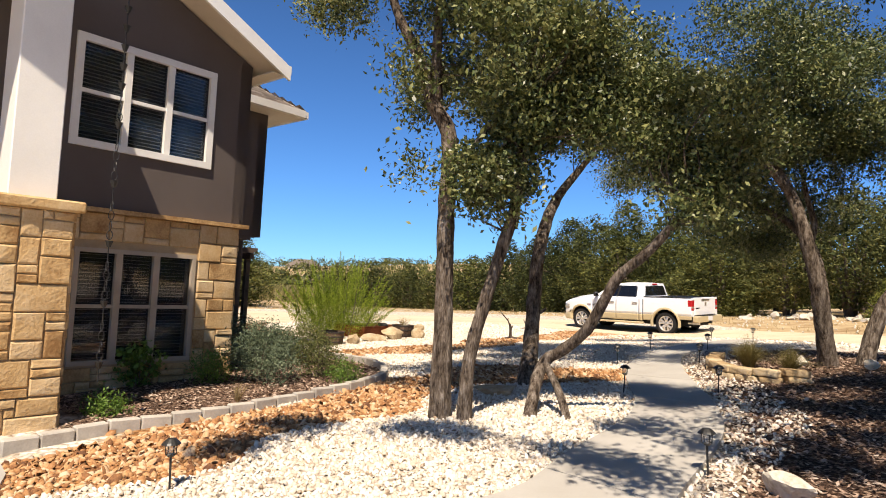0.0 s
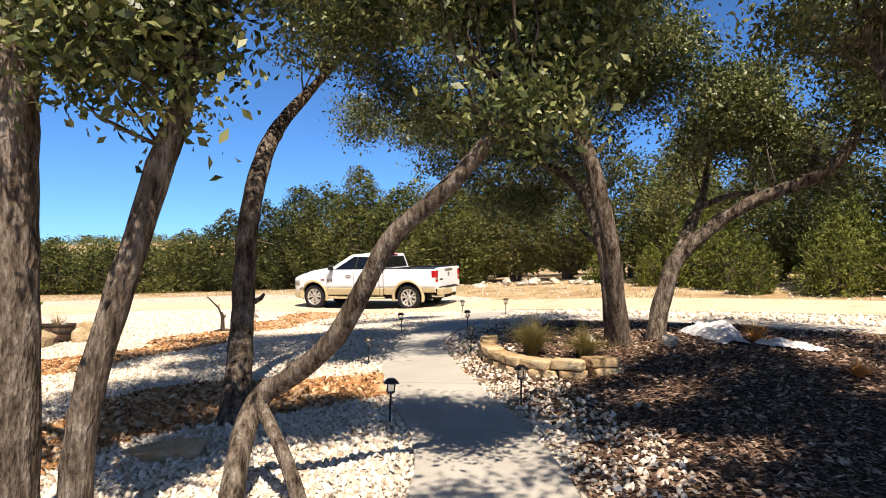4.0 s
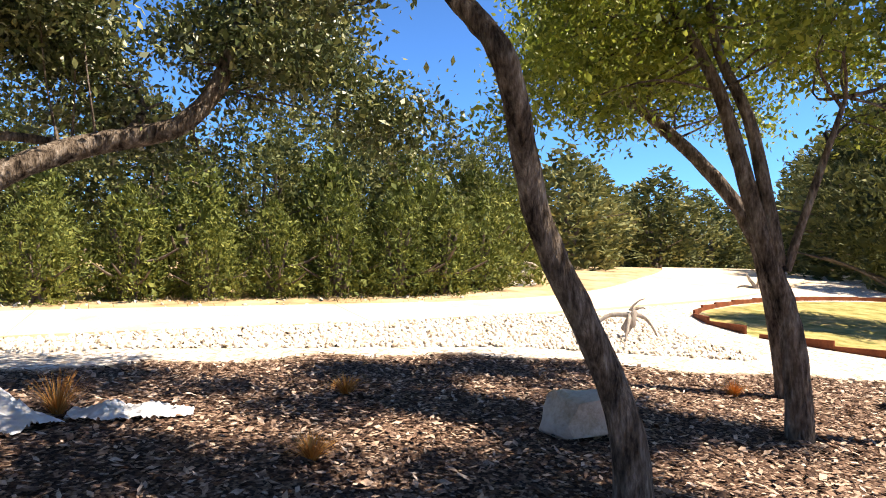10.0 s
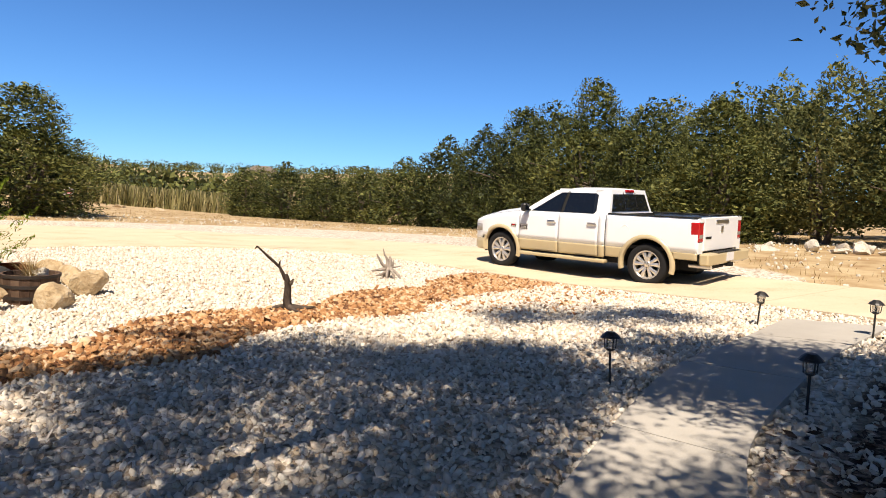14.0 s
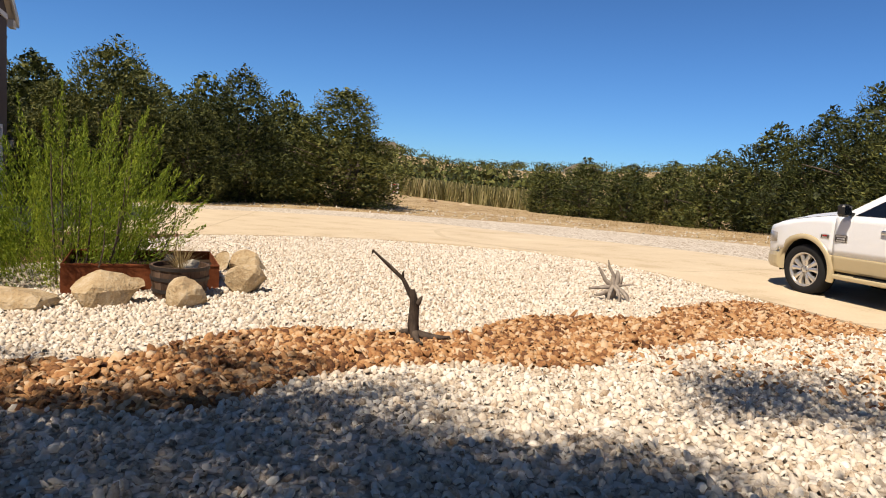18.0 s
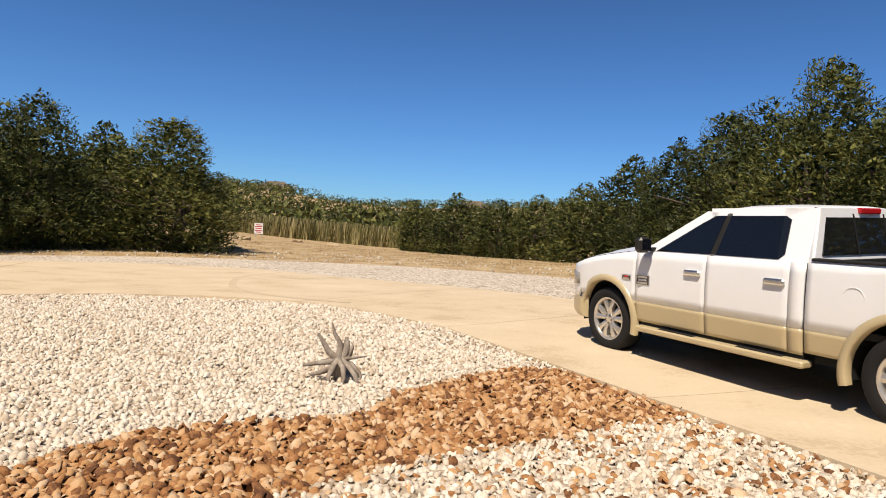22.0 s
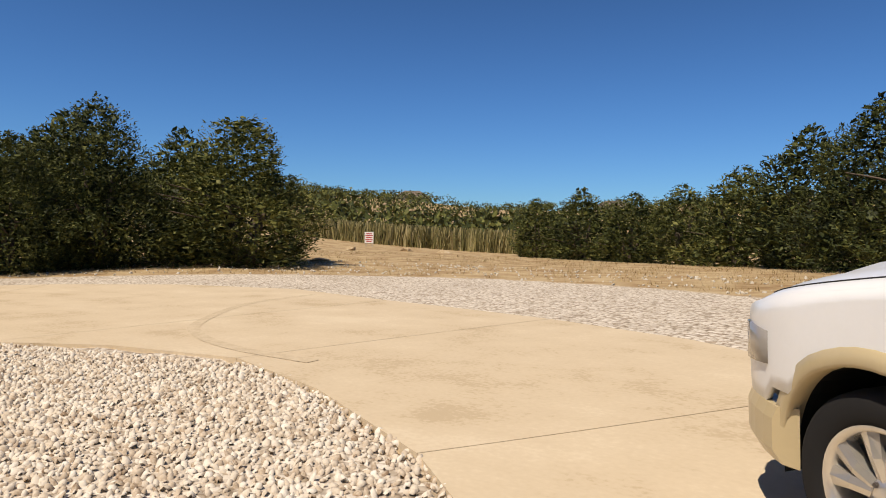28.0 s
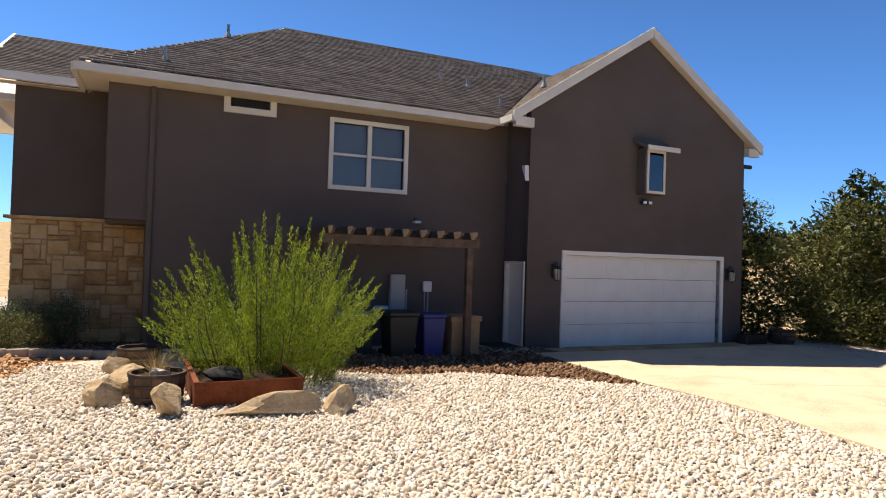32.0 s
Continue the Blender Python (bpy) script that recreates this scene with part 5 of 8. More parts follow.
oak("oak_tree", [(ground_stem([(1.49, 9.15, 0.34), (1.57, 9.45, 0.8), (1.61, 9.68, 1.2), (1.64, 9.78, 1.75), (1.68, 9.83, 2.25), (1.82, 10.08, 2.85), (2.06, 10.42, 3.35), (2.4, 10.75, 3.8), (2.8, 11.0, 4.3)]), [0.22, 0.17, 0.155, 0.15, 0.14, 0.135, 0.11, 0.09, 0.05]),
                 ([(1.66, 9.72, 1.38), (1.76, 9.66, 1.41), (1.81, 9.63, 1.47)], [0.05, 0.04, 0.02])],
    [(2.5, 9.9, 4.6, 1.3, 1.3, 0.8), (1.3, 9.5, 4.8, 1.0, 1.2, 0.8), (3.4, 9.6, 5.2, 1.4, 1.4, 0.8), (1.4, 10.8, 5.2, 1.4, 1.3, 0.8), (3.0, 11.2, 5.6, 1.5, 1.2, 0.8), (0.4, 11.4, 5.4, 1.2, 1.1, 0.7), (2.2, 10.4, 6.4, 1.6, 1.4, 0.8)], 44000,
    "live oak with a leaning mottled trunk in pebbles", 13, size=0.056)
oak("oak_tree", [(ground_stem([(1.27, 7.0, 0.29), (1.35, 7.2, 0.58), (1.48, 7.42, 0.86), (1.7, 7.25, 1.06), (1.9, 7.05, 1.3), (2.03, 6.9, 1.6), (2.15, 6.75, 1.9), (2.33, 6.6, 2.1), (2.52, 6.44, 2.33), (2.8, 6.3, 2.75)]), [0.108, 0.092, 0.092, 0.088, 0.084, 0.08, 0.076, 0.07, 0.064, 0.03]),
                 (ground_stem([(1.7, 6.82, 0.31), (1.62, 7.05, 0.55), (1.5, 7.38, 0.84)]), [0.07, 0.064, 0.058])],
    [(2.6, 6.4, 2.9, 0.6, 0.5, 0.4), (2.9, 6.4, 3.4, 0.75, 0.75, 0.5), (2.2, 6.6, 3.7, 0.8, 0.8, 0.5)], 26000,
    "low live oak with a bare trunk leaning far over", 14, size=0.042)
# out-of-view oak, added so its scattered crown throws dappled shade on walk and mulch
oak("oak_tree", [(ground_stem([(4.5, 1.2, 0.3), (4.45, 1.3, 1.6), (4.5, 1.7, 2.8), (4.6, 2.3, 3.9), (4.8, 2.9, 4.8)]), [0.2, 0.16, 0.14, 0.11, 0.05])],
    [(4.9, 3.0, 5.0, 1.2, 1.2, 0.6), (4.7, 4.7, 4.9, 1.0, 1.1, 0.5), (5.9, 4.2, 5.0, 0.85, 0.85, 0.5), (6.2, 2.6, 5.1, 1.2, 1.2, 0.6), (2.2, 3.2, 5.1, 0.3, 0.25, 0.2), (2.9, 3.9, 5.1, 0.3, 0.3, 0.2), (3.4, 2.2, 5.1, 0.6, 0.5, 0.35), (4.2, 2.1, 5.1, 0.8, 0.7, 0.4), (3.9, 3.4, 5.0, 0.5, 0.5, 0.35), (3.7, 4.6, 5.0, 0.45, 0.45, 0.3), (0.8, 2.5, 5.2, 0.45, 0.4, 0.3), (3.1, 5.0, 5.0, 0.4, 0.35, 0.3), (-2.1, 2.7, 5.0, 0.5, 0.4, 0.3), (-1.4, 3.6, 5.0, 0.7, 0.5, 0.35), (-0.5, 3.4, 5.3, 0.6, 0.4, 0.35), (4.8, 5.9, 5.2, 0.7, 0.5, 0.4), (2.3, 2.5, 5.0, 0.7, 0.6, 0.3), (3.1, 2.8, 5.0, 0.6, 0.5, 0.3), (3.7, 5.6, 5.0, 0.55, 0.45, 0.3), (1.2, 2.2, 5.0, 0.7, 0.45, 0.3), (1.9, 3.6, 5.0, 0.6, 0.5, 0.3), (0.2, 3.1, 5.0, 0.5, 0.35, 0.3), (2.7, 5.2, 5.1, 0.4, 0.4, 0.25)], 62000,
    "unseen live oak added to shade the start of the walk", 10, size=0.062)
oak("oak_tree", [(ground_stem([(6.24, 9.7, 0.75), (6.16, 9.64, 0.95), (6.03, 9.55, 1.45), (5.93, 9.48, 1.92), (5.84, 9.46, 2.28), (5.75, 9.47, 2.62), (5.67, 9.53, 3.02), (5.58, 9.7, 3.5), (5.4, 10.0, 4.1), (5.2, 10.3, 4.8)]), [0.235, 0.185, 0.155, 0.15, 0.142, 0.138, 0.13, 0.11, 0.08, 0.04]),
                 (ground_stem([(6.52, 10.16, 0.78), (6.42, 10.09, 1.0), (6.36, 10.05, 1.41), (6.38, 10.17, 1.92), (6.43, 10.32, 2.16), (6.49, 10.55, 2.5), (6.5, 10.76, 2.76), (6.45, 11.05, 3.05), (6.3, 11.4, 3.32), (5.9, 11.9, 3.7)]), [0.19, 0.155, 0.145, 0.14, 0.135, 0.125, 0.12, 0.105, 0.08, 0.04]),
                 ([(6.5, 10.76, 2.76), (6.62, 10.85, 3.15), (6.5, 10.9, 3.7), (6.3, 10.8, 4.4)], [0.09, 0.075, 0.06, 0.03]),
                 ([(6.4, 10.2, 1.95), (6.55, 10.55, 2.1), (6.65, 10.9, 2.22), (6.62, 11.15, 2.38)], [0.075, 0.06, 0.05, 0.02]),
                 ([(5.6, 9.65, 3.4), (5.0, 9.4, 3.9), (4.4, 9.2, 4.3)], [0.09, 0.07, 0.03]),
                 ([(6.0, 11.8, 3.62), (5.7, 12.4, 4.1), (5.3, 13.3, 4.5), (5.0, 14.7, 4.5)], [0.06, 0.055, 0.045, 0.02])],
    [(6.2, 10.6, 4.3, 1.7, 1.7, 0.9), (5.4, 11.2, 3.9, 1.2, 1.3, 0.7), (5.8, 10.2, 5.0, 1.6, 1.6, 0.8), (7.2, 11.0, 4.6, 1.4, 1.4, 0.8), (4.8, 12.2, 4.6, 1.3, 1.3, 0.7), (6.0, 13.1, 3.5, 1.1, 1.0, 0.7), (6.6, 12.6, 3.1, 0.8, 0.8, 0.6), (6.4, 12.2, 3.9, 1.2, 0.9, 0.6), (7.4, 12.2, 3.6, 1.1, 0.9, 0.6), (5.6, 12.6, 4.1, 0.9, 0.8, 0.5), (7.2, 12.9, 3.1, 0.8, 0.7, 0.5), (5.2, 13.2, 4.2, 0.8, 0.7, 0.5), (3.9, 11.4, 5.2, 1.2, 1.2, 0.7), (5.0, 14.6, 4.5, 1.25, 1.0, 0.6), (5.6, 14.9, 4.4, 0.8, 0.8, 0.5), (4.3, 14.3, 4.5, 0.7, 0.7, 0.5), (5.3, 14.2, 4.6, 0.9, 0.8, 0.5), (5.5, 10.3, 6.1, 1.6, 1.6, 0.8), (6.9, 10.8, 5.9, 1.5, 1.5, 0.8), (4.4, 9.4, 4.6, 1.0, 1.0, 0.6)], 122000,
    "large twin-trunked live oak rising from dark mulch", 15, size=0.048)
oak("oak_tree", [(ground_stem([(6.74, 9.63, 0.8), (6.78, 9.64, 1.0), (6.9, 9.64, 1.42), (7.06, 9.6, 1.86), (7.34, 9.42, 2.2), (7.66, 9.2, 2.5), (7.98, 8.92, 2.72), (8.14, 8.6, 2.84), (8.2, 8.3, 2.95), (8.32, 8.1, 3.24), (8.38, 8.0, 3.56), (8.5, 7.9, 4.1)]), [0.2, 0.165, 0.15, 0.145, 0.125, 0.12, 0.115, 0.11, 0.105, 0.095, 0.08, 0.04]),
                 ([(7.05, 9.6, 1.82), (7.2, 9.64, 2.05), (7.38, 9.69, 2.3), (7.6, 9.77, 2.54), (7.78, 9.84, 2.74)], [0.125, 0.115, 0.105, 0.1, 0.085]),
                 ([(7.74, 9.83, 2.68), (8.0, 10.0, 2.95), (8.2, 10.15, 3.2), (8.25, 10.1, 3.7)], [0.07, 0.06, 0.05, 0.03]),
                 ([(7.7, 9.8, 2.62), (8.0, 9.5, 2.78), (8.3, 9.1, 2.8), (8.7, 8.8, 3.0)], [0.06, 0.05, 0.045, 0.02]),
                 ([(8.1, 8.7, 2.8), (8.5, 8.7, 3.1), (8.9, 8.9, 3.4)], [0.06, 0.05, 0.02])],
    [(8.3, 8.9, 3.9, 1.4, 1.6, 0.75), (8.5, 7.6, 4.0, 1.2, 1.3, 0.8), (8.8, 8.6, 3.1, 0.8, 1.2, 0.4), (8.1, 9.9, 3.9, 1.1, 1.1, 0.7), (8.8, 7.0, 3.3, 0.8, 0.9, 0.5)], 40000,
    "spreading live oak with a long near-level limb", 16)
oak("oak_tree", [(ground_stem([(6.36, 5.38, 0.66), (6.33, 5.44, 0.99), (6.33, 5.54, 1.31), (6.32, 5.68, 1.61), (6.33, 5.82, 1.88), (6.3, 5.94, 2.15), (6.22, 6.02, 2.42), (6.12, 6.1, 2.7), (6.08, 6.18, 2.9), (6.14, 6.29, 3.08), (6.26, 6.43, 3.3), (6.4, 6.7, 3.9)]), [0.155, 0.125, 0.105, 0.1, 0.098, 0.095, 0.09, 0.088, 0.086, 0.08, 0.07, 0.04])],
    [(6.5, 6.6, 4.1, 1.2, 1.1, 0.6), (6.0, 5.6, 4.6, 1.3, 1.2, 0.6)], 20000,
    "slim curved live oak leaning over a pale boulder", 17)
oak("oak_tree", [(ground_stem([(7.64, 3.57, 0.62), (7.66, 3.62, 1.4), (7.73, 3.76, 1.98), (7.82, 3.95, 2.77), (7.89, 4.11, 3.39), (8.02, 4.51, 4.24), (8.1, 4.8, 4.9)]), [0.15, 0.115, 0.1, 0.085, 0.07, 0.05, 0.03]),
                 ([(7.7, 3.7, 1.93), (7.78, 3.87, 3.0), (7.89, 4.11, 3.73), (7.9, 4.2, 4.6)], [0.08, 0.065, 0.05, 0.03]),
                 ([(7.68, 3.66, 1.9), (7.59, 3.48, 2.56), (7.5, 3.3, 3.2)], [0.05, 0.04, 0.02])],
    [(8.2, 4.6, 3.9, 1.0, 1.1, 0.7), (7.8, 3.6, 4.2, 1.1, 1.1, 0.8), (8.0, 5.2, 3.2, 0.6, 0.6, 0.35), (7.6, 3.0, 3.4, 0.7, 0.7, 0.5)], 20000,
    "forked oak with bright green leaves in mulch", 18, leaf="elmleaf")
oak("oak_tree", [(ground_stem([(8.88, 2.8, 0.71), (9.0, 3.02, 2.07), (9.15, 3.37, 2.78), (9.38, 3.97, 3.47), (9.52, 4.44, 3.85), (9.6, 4.8, 4.3)]), [0.15, 0.11, 0.095, 0.08, 0.06, 0.03])],
    [(9.6, 4.4, 4.2, 1.1, 1.3, 0.8), (9.4, 5.2, 3.6, 0.8, 0.8, 0.5), (9.3, 2.8, 4.2, 1.0, 1.0, 0.8)], 17000,
    "oak leaning behind another trunk with bright leaves", 19, leaf="elmleaf")
oak("oak_tree", [(ground_stem([(7.4, 2.09, 0.59), (7.42, 2.12, 1.57), (7.5, 2.22, 2.77), (7.57, 2.3, 3.45), (7.68, 2.43, 4.3)]), [0.13, 0.1, 0.085, 0.07, 0.04]),
                 ([(7.42, 2.13, 1.8), (7.44, 2.17, 3.0), (7.42, 2.14, 3.7), (7.45, 2.16, 4.4)], [0.08, 0.07, 0.06, 0.03])],
    [(7.6, 2.3, 4.6, 1.0, 1.0, 0.6), (7.9, 2.7, 3.9, 0.4, 0.5, 0.35)], 13000,
    "slim double-stemmed oak in mulch", 20, leaf="elmleaf")


def juniper_mesh(seed, h, r, count, leaf, base=0.0, size=0.15, spire=0.5, lobes=46, aspect=0.28, leaders=8):
    """Crown of a juniper or scrub oak: outward sprays over an uneven, lobed outline with hollows and leaders; returns limbs and crown."""
    rng = np.random.default_rng(seed)

    def profile(f):
        low = np.clip((f + 0.26) / 0.42, 0, 1) ** 0.5 if base < 0.05 else np.clip((f + 0.06) / 0.34, 0, 1) ** 0.6
        return low * (1 - np.clip(f, 0, 1) ** (2.5 - 1.3 * spire)) ** 0.75

    la, lf, lw, lk = rng.random(lobes) * 2 * np.pi, rng.random(lobes) ** 0.9, rng.uniform(0.2, 0.36, lobes), rng.uniform(0.75, 1.12, lobes)

    def shell(n, near, far):
        f = rng.random(4 * n)
        f = f[rng.random(4 * n) < profile(f) + 0.08][:n]
        a = rng.random(len(f)) * 2 * np.pi
        pf = profile(f)
        m = np.zeros(len(f))
        for i in range(lobes):
            da = np.abs((a - la[i] + np.pi) % (2 * np.pi) - np.pi)
            m = np.maximum(m, lk[i] * np.exp(-((da * (pf + 0.15)) ** 2 + ((f - lf[i]) * h / r * 0.8) ** 2) / lw[i] ** 2))
        q = r * pf * (0.54 + 0.52 * m) * rng.uniform(near, far, len(f))
        z = h * (base + (1 - base) * f) * (0.86 + 0.2 * m)
        P = np.stack([np.cos(a) * q, np.sin(a) * q, np.maximum(z, 0.03)], -1)
        out = np.stack([np.cos(a), np.sin(a), 0.35 + 1.1 * f], -1)
        return P + rng.normal(size=P.shape) * 0.03 * r, out / np.linalg.norm(out, axis=1)[:, None]

    P, U = shell(count, 0.84, 1.04)
    tips, tu = [], []
    for _ in range(leaders):
        a, f = rng.random() * 6.283, rng.uniform(0.45, 0.92)
        q = r * float(profile(np.array(f))) * rng.uniform(0.3, 0.9)
        n = max(20, count // 130)
        s_ = rng.random(n)
        top = h * (base + (1 - base) * f) + h * rng.uniform(0.05, 0.16)
        wide = 0.13 * r * (1 - s_) + 0.01
        tips.append(np.stack([np.cos(a) * q + rng.normal(size=n) * wide, np.sin(a) * q + rng.normal(size=n) * wide, top - h * 0.2 * (1 - s_)], -1))
        tu.append(np.repeat([[math.cos(a) * 0.2, math.sin(a) * 0.2, 1.0]], n, 0))
    P, U = np.concatenate([P] + tips), np.concatenate([U] + tu)
    inner, _ = shell(count // 4, 0.4, 0.84)
    v, f = join([leaves(P, size, rng, aspect=aspect, droop=0.0, up=U * 1.5), leaves(inner, size * 1.7, rng, aspect=0.5)])
    pieces = []
    for i in range(4):
        a = rng.random() * 6.28
        e = np.array([np.cos(a) * r * 0.3, np.sin(a) * r * 0.3, h * 0.6])
        tv, tf, _ = tube([(np.cos(a) * 0.1, np.sin(a) * 0.1, -0.1), e * np.array([0.5, 0.5, 0.45]), e], [0.09, 0.06, 0.02], n=5, seed=seed + i)
        pieces.append((tv, tf))
    for i in range(4):
        a, z = rng.random() * 6.28, h * rng.uniform(0.1, 0.4)
        e = np.array([np.cos(a) * r * 0.86, np.sin(a) * r * 0.86, z + h * 0.14])
        tv, tf, _ = tube([(0, 0, z), e * np.array([0.5, 0.6, 1.0]) - [0, 0, 0.2], e], [0.035, 0.026, 0.012], n=4, wob=0.1, seed=seed + 20 + i)
        pieces.append((tv, tf))
    return pieces, (v, f)


def build_kind(name, label, group, protos):
    made = []
    for (tr, cr, leaf) in protos:
        t = empty(name, Matrix(), label, "tree", group)
        for i, (tv, tf) in enumerate(tr):
            arrays("limb" if i else "trunk", tv, tf, M["bark2"], t, smooth=True)
        tagged(arrays("crown", cr[0], cr[1], M[leaf], t), kind="stuff")
        made.append(t)
    return made


junipers = build_kind("juniper_tree", "dense olive-green juniper tree on dry ground", "junipers along the driveway",
                      [(*juniper_mesh(31 + i, 4.6, 1.9, 12500, "cedar", spire=k, size=0.105), "cedar") for i, k in enumerate((0.35, 0.75, 0.2, 0.5))])
scrubs = build_kind("scrub_oak", "grey-green scrub oak at the wood's edge", "wood behind the driveway",
                    [(*juniper_mesh(51 + i, 5.0, 2.1, 6200, "scrub", base=0.08, spire=0.15, size=0.12, lobes=34, aspect=0.42, leaders=4), "scrub") for i in range(3)])
bushes = build_kind("juniper_bush", "low yellow-green juniper bush", "young junipers before the wood",
                    [(*juniper_mesh(71 + i, 1.9, 1.0, 3200, "young", spire=0.8, size=0.085, lobes=30, leaders=10), "young") for i in range(2)])
back_junipers = build_kind("juniper_tree", "dark olive juniper standing behind others", "junipers along the driveway",
                           [(*juniper_mesh(91 + i, 4.6, 1.9, 5000, "cedar", spire=0.35, size=0.16), "cedar") for i in range(2)])
far_junipers = build_kind("juniper_tree", "distant olive juniper past the lawn", "junipers along the driveway",
                          [(*juniper_mesh(97 + i, 4.6, 1.9, 2200, "scrub", spire=0.3, size=0.22, aspect=0.4), "scrub") for i in range(2)])
lawn_trees = build_kind("juniper_tree", "open-stemmed juniper standing on the patchy lawn", "junipers along the driveway",
                        [(*juniper_mesh(95, 4.6, 1.9, 8000, "scrub", base=0.24, spire=0.1, size=0.12, lobes=30), "scrub")])
rng_t = np.random.default_rng(5)
USED = []


def plant(protos, x, y, h, base_h, wide=1.0):
    p = protos[len(USED) % len(protos)]
    k = h / base_h
    m = Matrix.Translation((x, y, gz(x, y) - 0.05)) @ Matrix.Rotation(rng_t.random() * 6.28, 4, "Z")
    s = Matrix.Diagonal((k * wide, k * wide, k, 1))
    t = p if p.name not in USED else copy_thing(p, m)
    USED.append(p.name)
    t.matrix_basis = m @ s
    return t


# junipers round the turn of the driveway
for x, y, h, w in ((-16.2, 22.2, 4.0, 1.3), (-16.4, 25.0, 3.9, 1.3), (-17.0, 27.4, 5.6, 1.15), (-15.4, 29.6, 3.9, 1.4), (-15.6, 32.2, 5.4, 1.25), (-13.2, 36.3, 5.3, 1.85)):
    plant(junipers, x, y, h, 4.6, w)
for x, y, h, w in ((-18.8, 25.5, 4.8, 1.3), (-18.9, 29.4, 5.2, 1.3), (-18.2, 33.0, 5.3, 1.3), (-17.0, 36.6, 5.0, 1.3), (-19.5, 20.0, 4.2, 1.3),
                   (-19.0, 39.0, 4.8, 1.4), (-23.0, 34.0, 5.0, 1.5), (-23, 28, 5.0, 1.5)):
    plant(back_junipers, x, y, h, 4.6, w)
# wood on the far side of the driveway, and the belt behind the dry grass
for x, y, h, w in ((-9.6, 56.0, 3.5, 1.7), (-6.6, 55.2, 3.9, 1.7), (-3.6, 54.0, 3.6, 1.7), (-0.8, 53.0, 3.8, 1.6), (2.0, 51.2, 4.4, 1.6), (4.6, 48.8, 5.4, 1.4)):
    plant(back_junipers, x, y, h, 4.6, w)
for x, y, h, w in ((6.6, 45.5, 5.6, 1.35), (8.4, 43.0, 6.4, 1.25), (9.4, 39.8, 6.0, 1.35), (10.4, 36.6, 6.3, 1.25), (11.6, 33.6, 5.0, 1.45), (13.0, 30.6, 4.8, 1.45)):
    plant(junipers, x, y, h, 4.6, w)
for x, y, h, w in ((13.8, 46, 7.0, 1.2), (15.2, 41, 7.4, 1.2), (16.0, 36, 7.0, 1.2), (15.6, 32, 6.4, 1.1), (15.8, 29, 6.2, 1.1), (17.4, 27, 6.4, 1.1), (18.6, 24.5, 6.2, 1.1), (19, 21.5, 6.0, 1.1), (17.2, 19.6, 5.4, 1.0),
                   (18.2, 17, 5.6, 1.1), (17.2, 14.6, 5.2, 1.0), (18.6, 12.4, 5.4, 1.1), (18.4, 9.6, 5.2, 1.1), (19.6, 7.2, 5.2, 1.1), (20.6, 4.8, 5.0, 1.1), (22.5, 9, 6.2, 1.3), (22, 14, 6.2, 1.3), (23, 20, 6.6, 1.3), (22.5, 26, 6.6, 1.3),
                   (21, 32, 7.0, 1.3), (20, 38, 7.4, 1.4), (9.6, 49.5, 6.4, 1.3), (24.5, 3.0, 5.4, 1.2), (26, 7, 5.8, 1.3)):
    plant(scrubs, x, y, h * 0.88, 5.0, w * 1.1)
for x, y, h in ((14.2, 14.4, 1.5), (14.6, 12.6, 1.8), (15.4, 11.4, 2.2), (15.6, 10.0, 1.6), (16.2, 8.9, 2.0), (16.6, 7.6, 2.2), (17.0, 6.4, 2.4), (17.6, 5.4, 2.6), (18.6, 4.4, 2.4), (16.6, 10.6, 3.0), (17.8, 8.0, 3.2),
                (18.8, 6.0, 3.6), (19.8, 4.2, 3.4), (15.8, 13.2, 2.6), (15.0, 16.0, 2.0), (20.8, 3.0, 3.0), (15.6, 17.6, 2.6), (16.4, 20.2, 2.4), (15.2, 19.2, 1.4), (16.0, 22.6, 1.7)):
    plant(bushes, x, y, h, 1.9, 1.0)
# junipers and scrub past the lawn
plant(lawn_trees, 13.85, -2.85, 4.9, 4.6, 1.1)
for x, y, h, w in ((17.5, -11.5, 5.6, 1.1), (21, -10, 5.2, 1.1), (27, -13, 7.0, 1.2), (32, -15, 6.5, 1.2), (23.5, -14, 6.0, 1.2), (14, -12, 5.5, 1.1), (40, -10.0, 6.0, 1.2), (37, -4, 6.0, 1.2), (31, -1.5, 5.5, 1.2), (46, -8, 6.5, 1.3), (52, -13, 6.5, 1.3), (44, -24, 6.5, 1.3), (38, -19, 6.5, 1.3), (57, -22, 7.0, 1.4), (61, -28, 7.0, 1.4), (58, -33, 7.0, 1.4), (63, -17, 7.0, 1.4), (66, -23, 8.0, 1.4)):
    plant(far_junipers, x, y, h, 4.6, w * 1.3)
# ---- rocks, wood, planters ----
M["steel"] = mat("rusted_steel", [(0.25, (0.10, 0.026, 0.010)), (0.6, (0.21, 0.062, 0.024)), (0.9, (0.30, 0.11, 0.045))], rough=0.8, scale=4, fine=40, bump=0.2, depth=0.003, spec=0.2)
M["barrel"] = mat("barrel_oak", [(0.25, (0.055, 0.032, 0.022)), (0.7, (0.17, 0.11, 0.078))], rough=0.8, scale=8, fine=60, bump=0.4, depth=0.004, stretch=(1, 1, 0.2), per_object=0.3, spec=0.2)
M["hoop"] = plain("iron_hoop", (0.06, 0.05, 0.045), rough=0.6, metal=0.6)
M["soil"] = plain("potting_soil", (0.045, 0.03, 0.02), rough=0.95, spec=0.1)
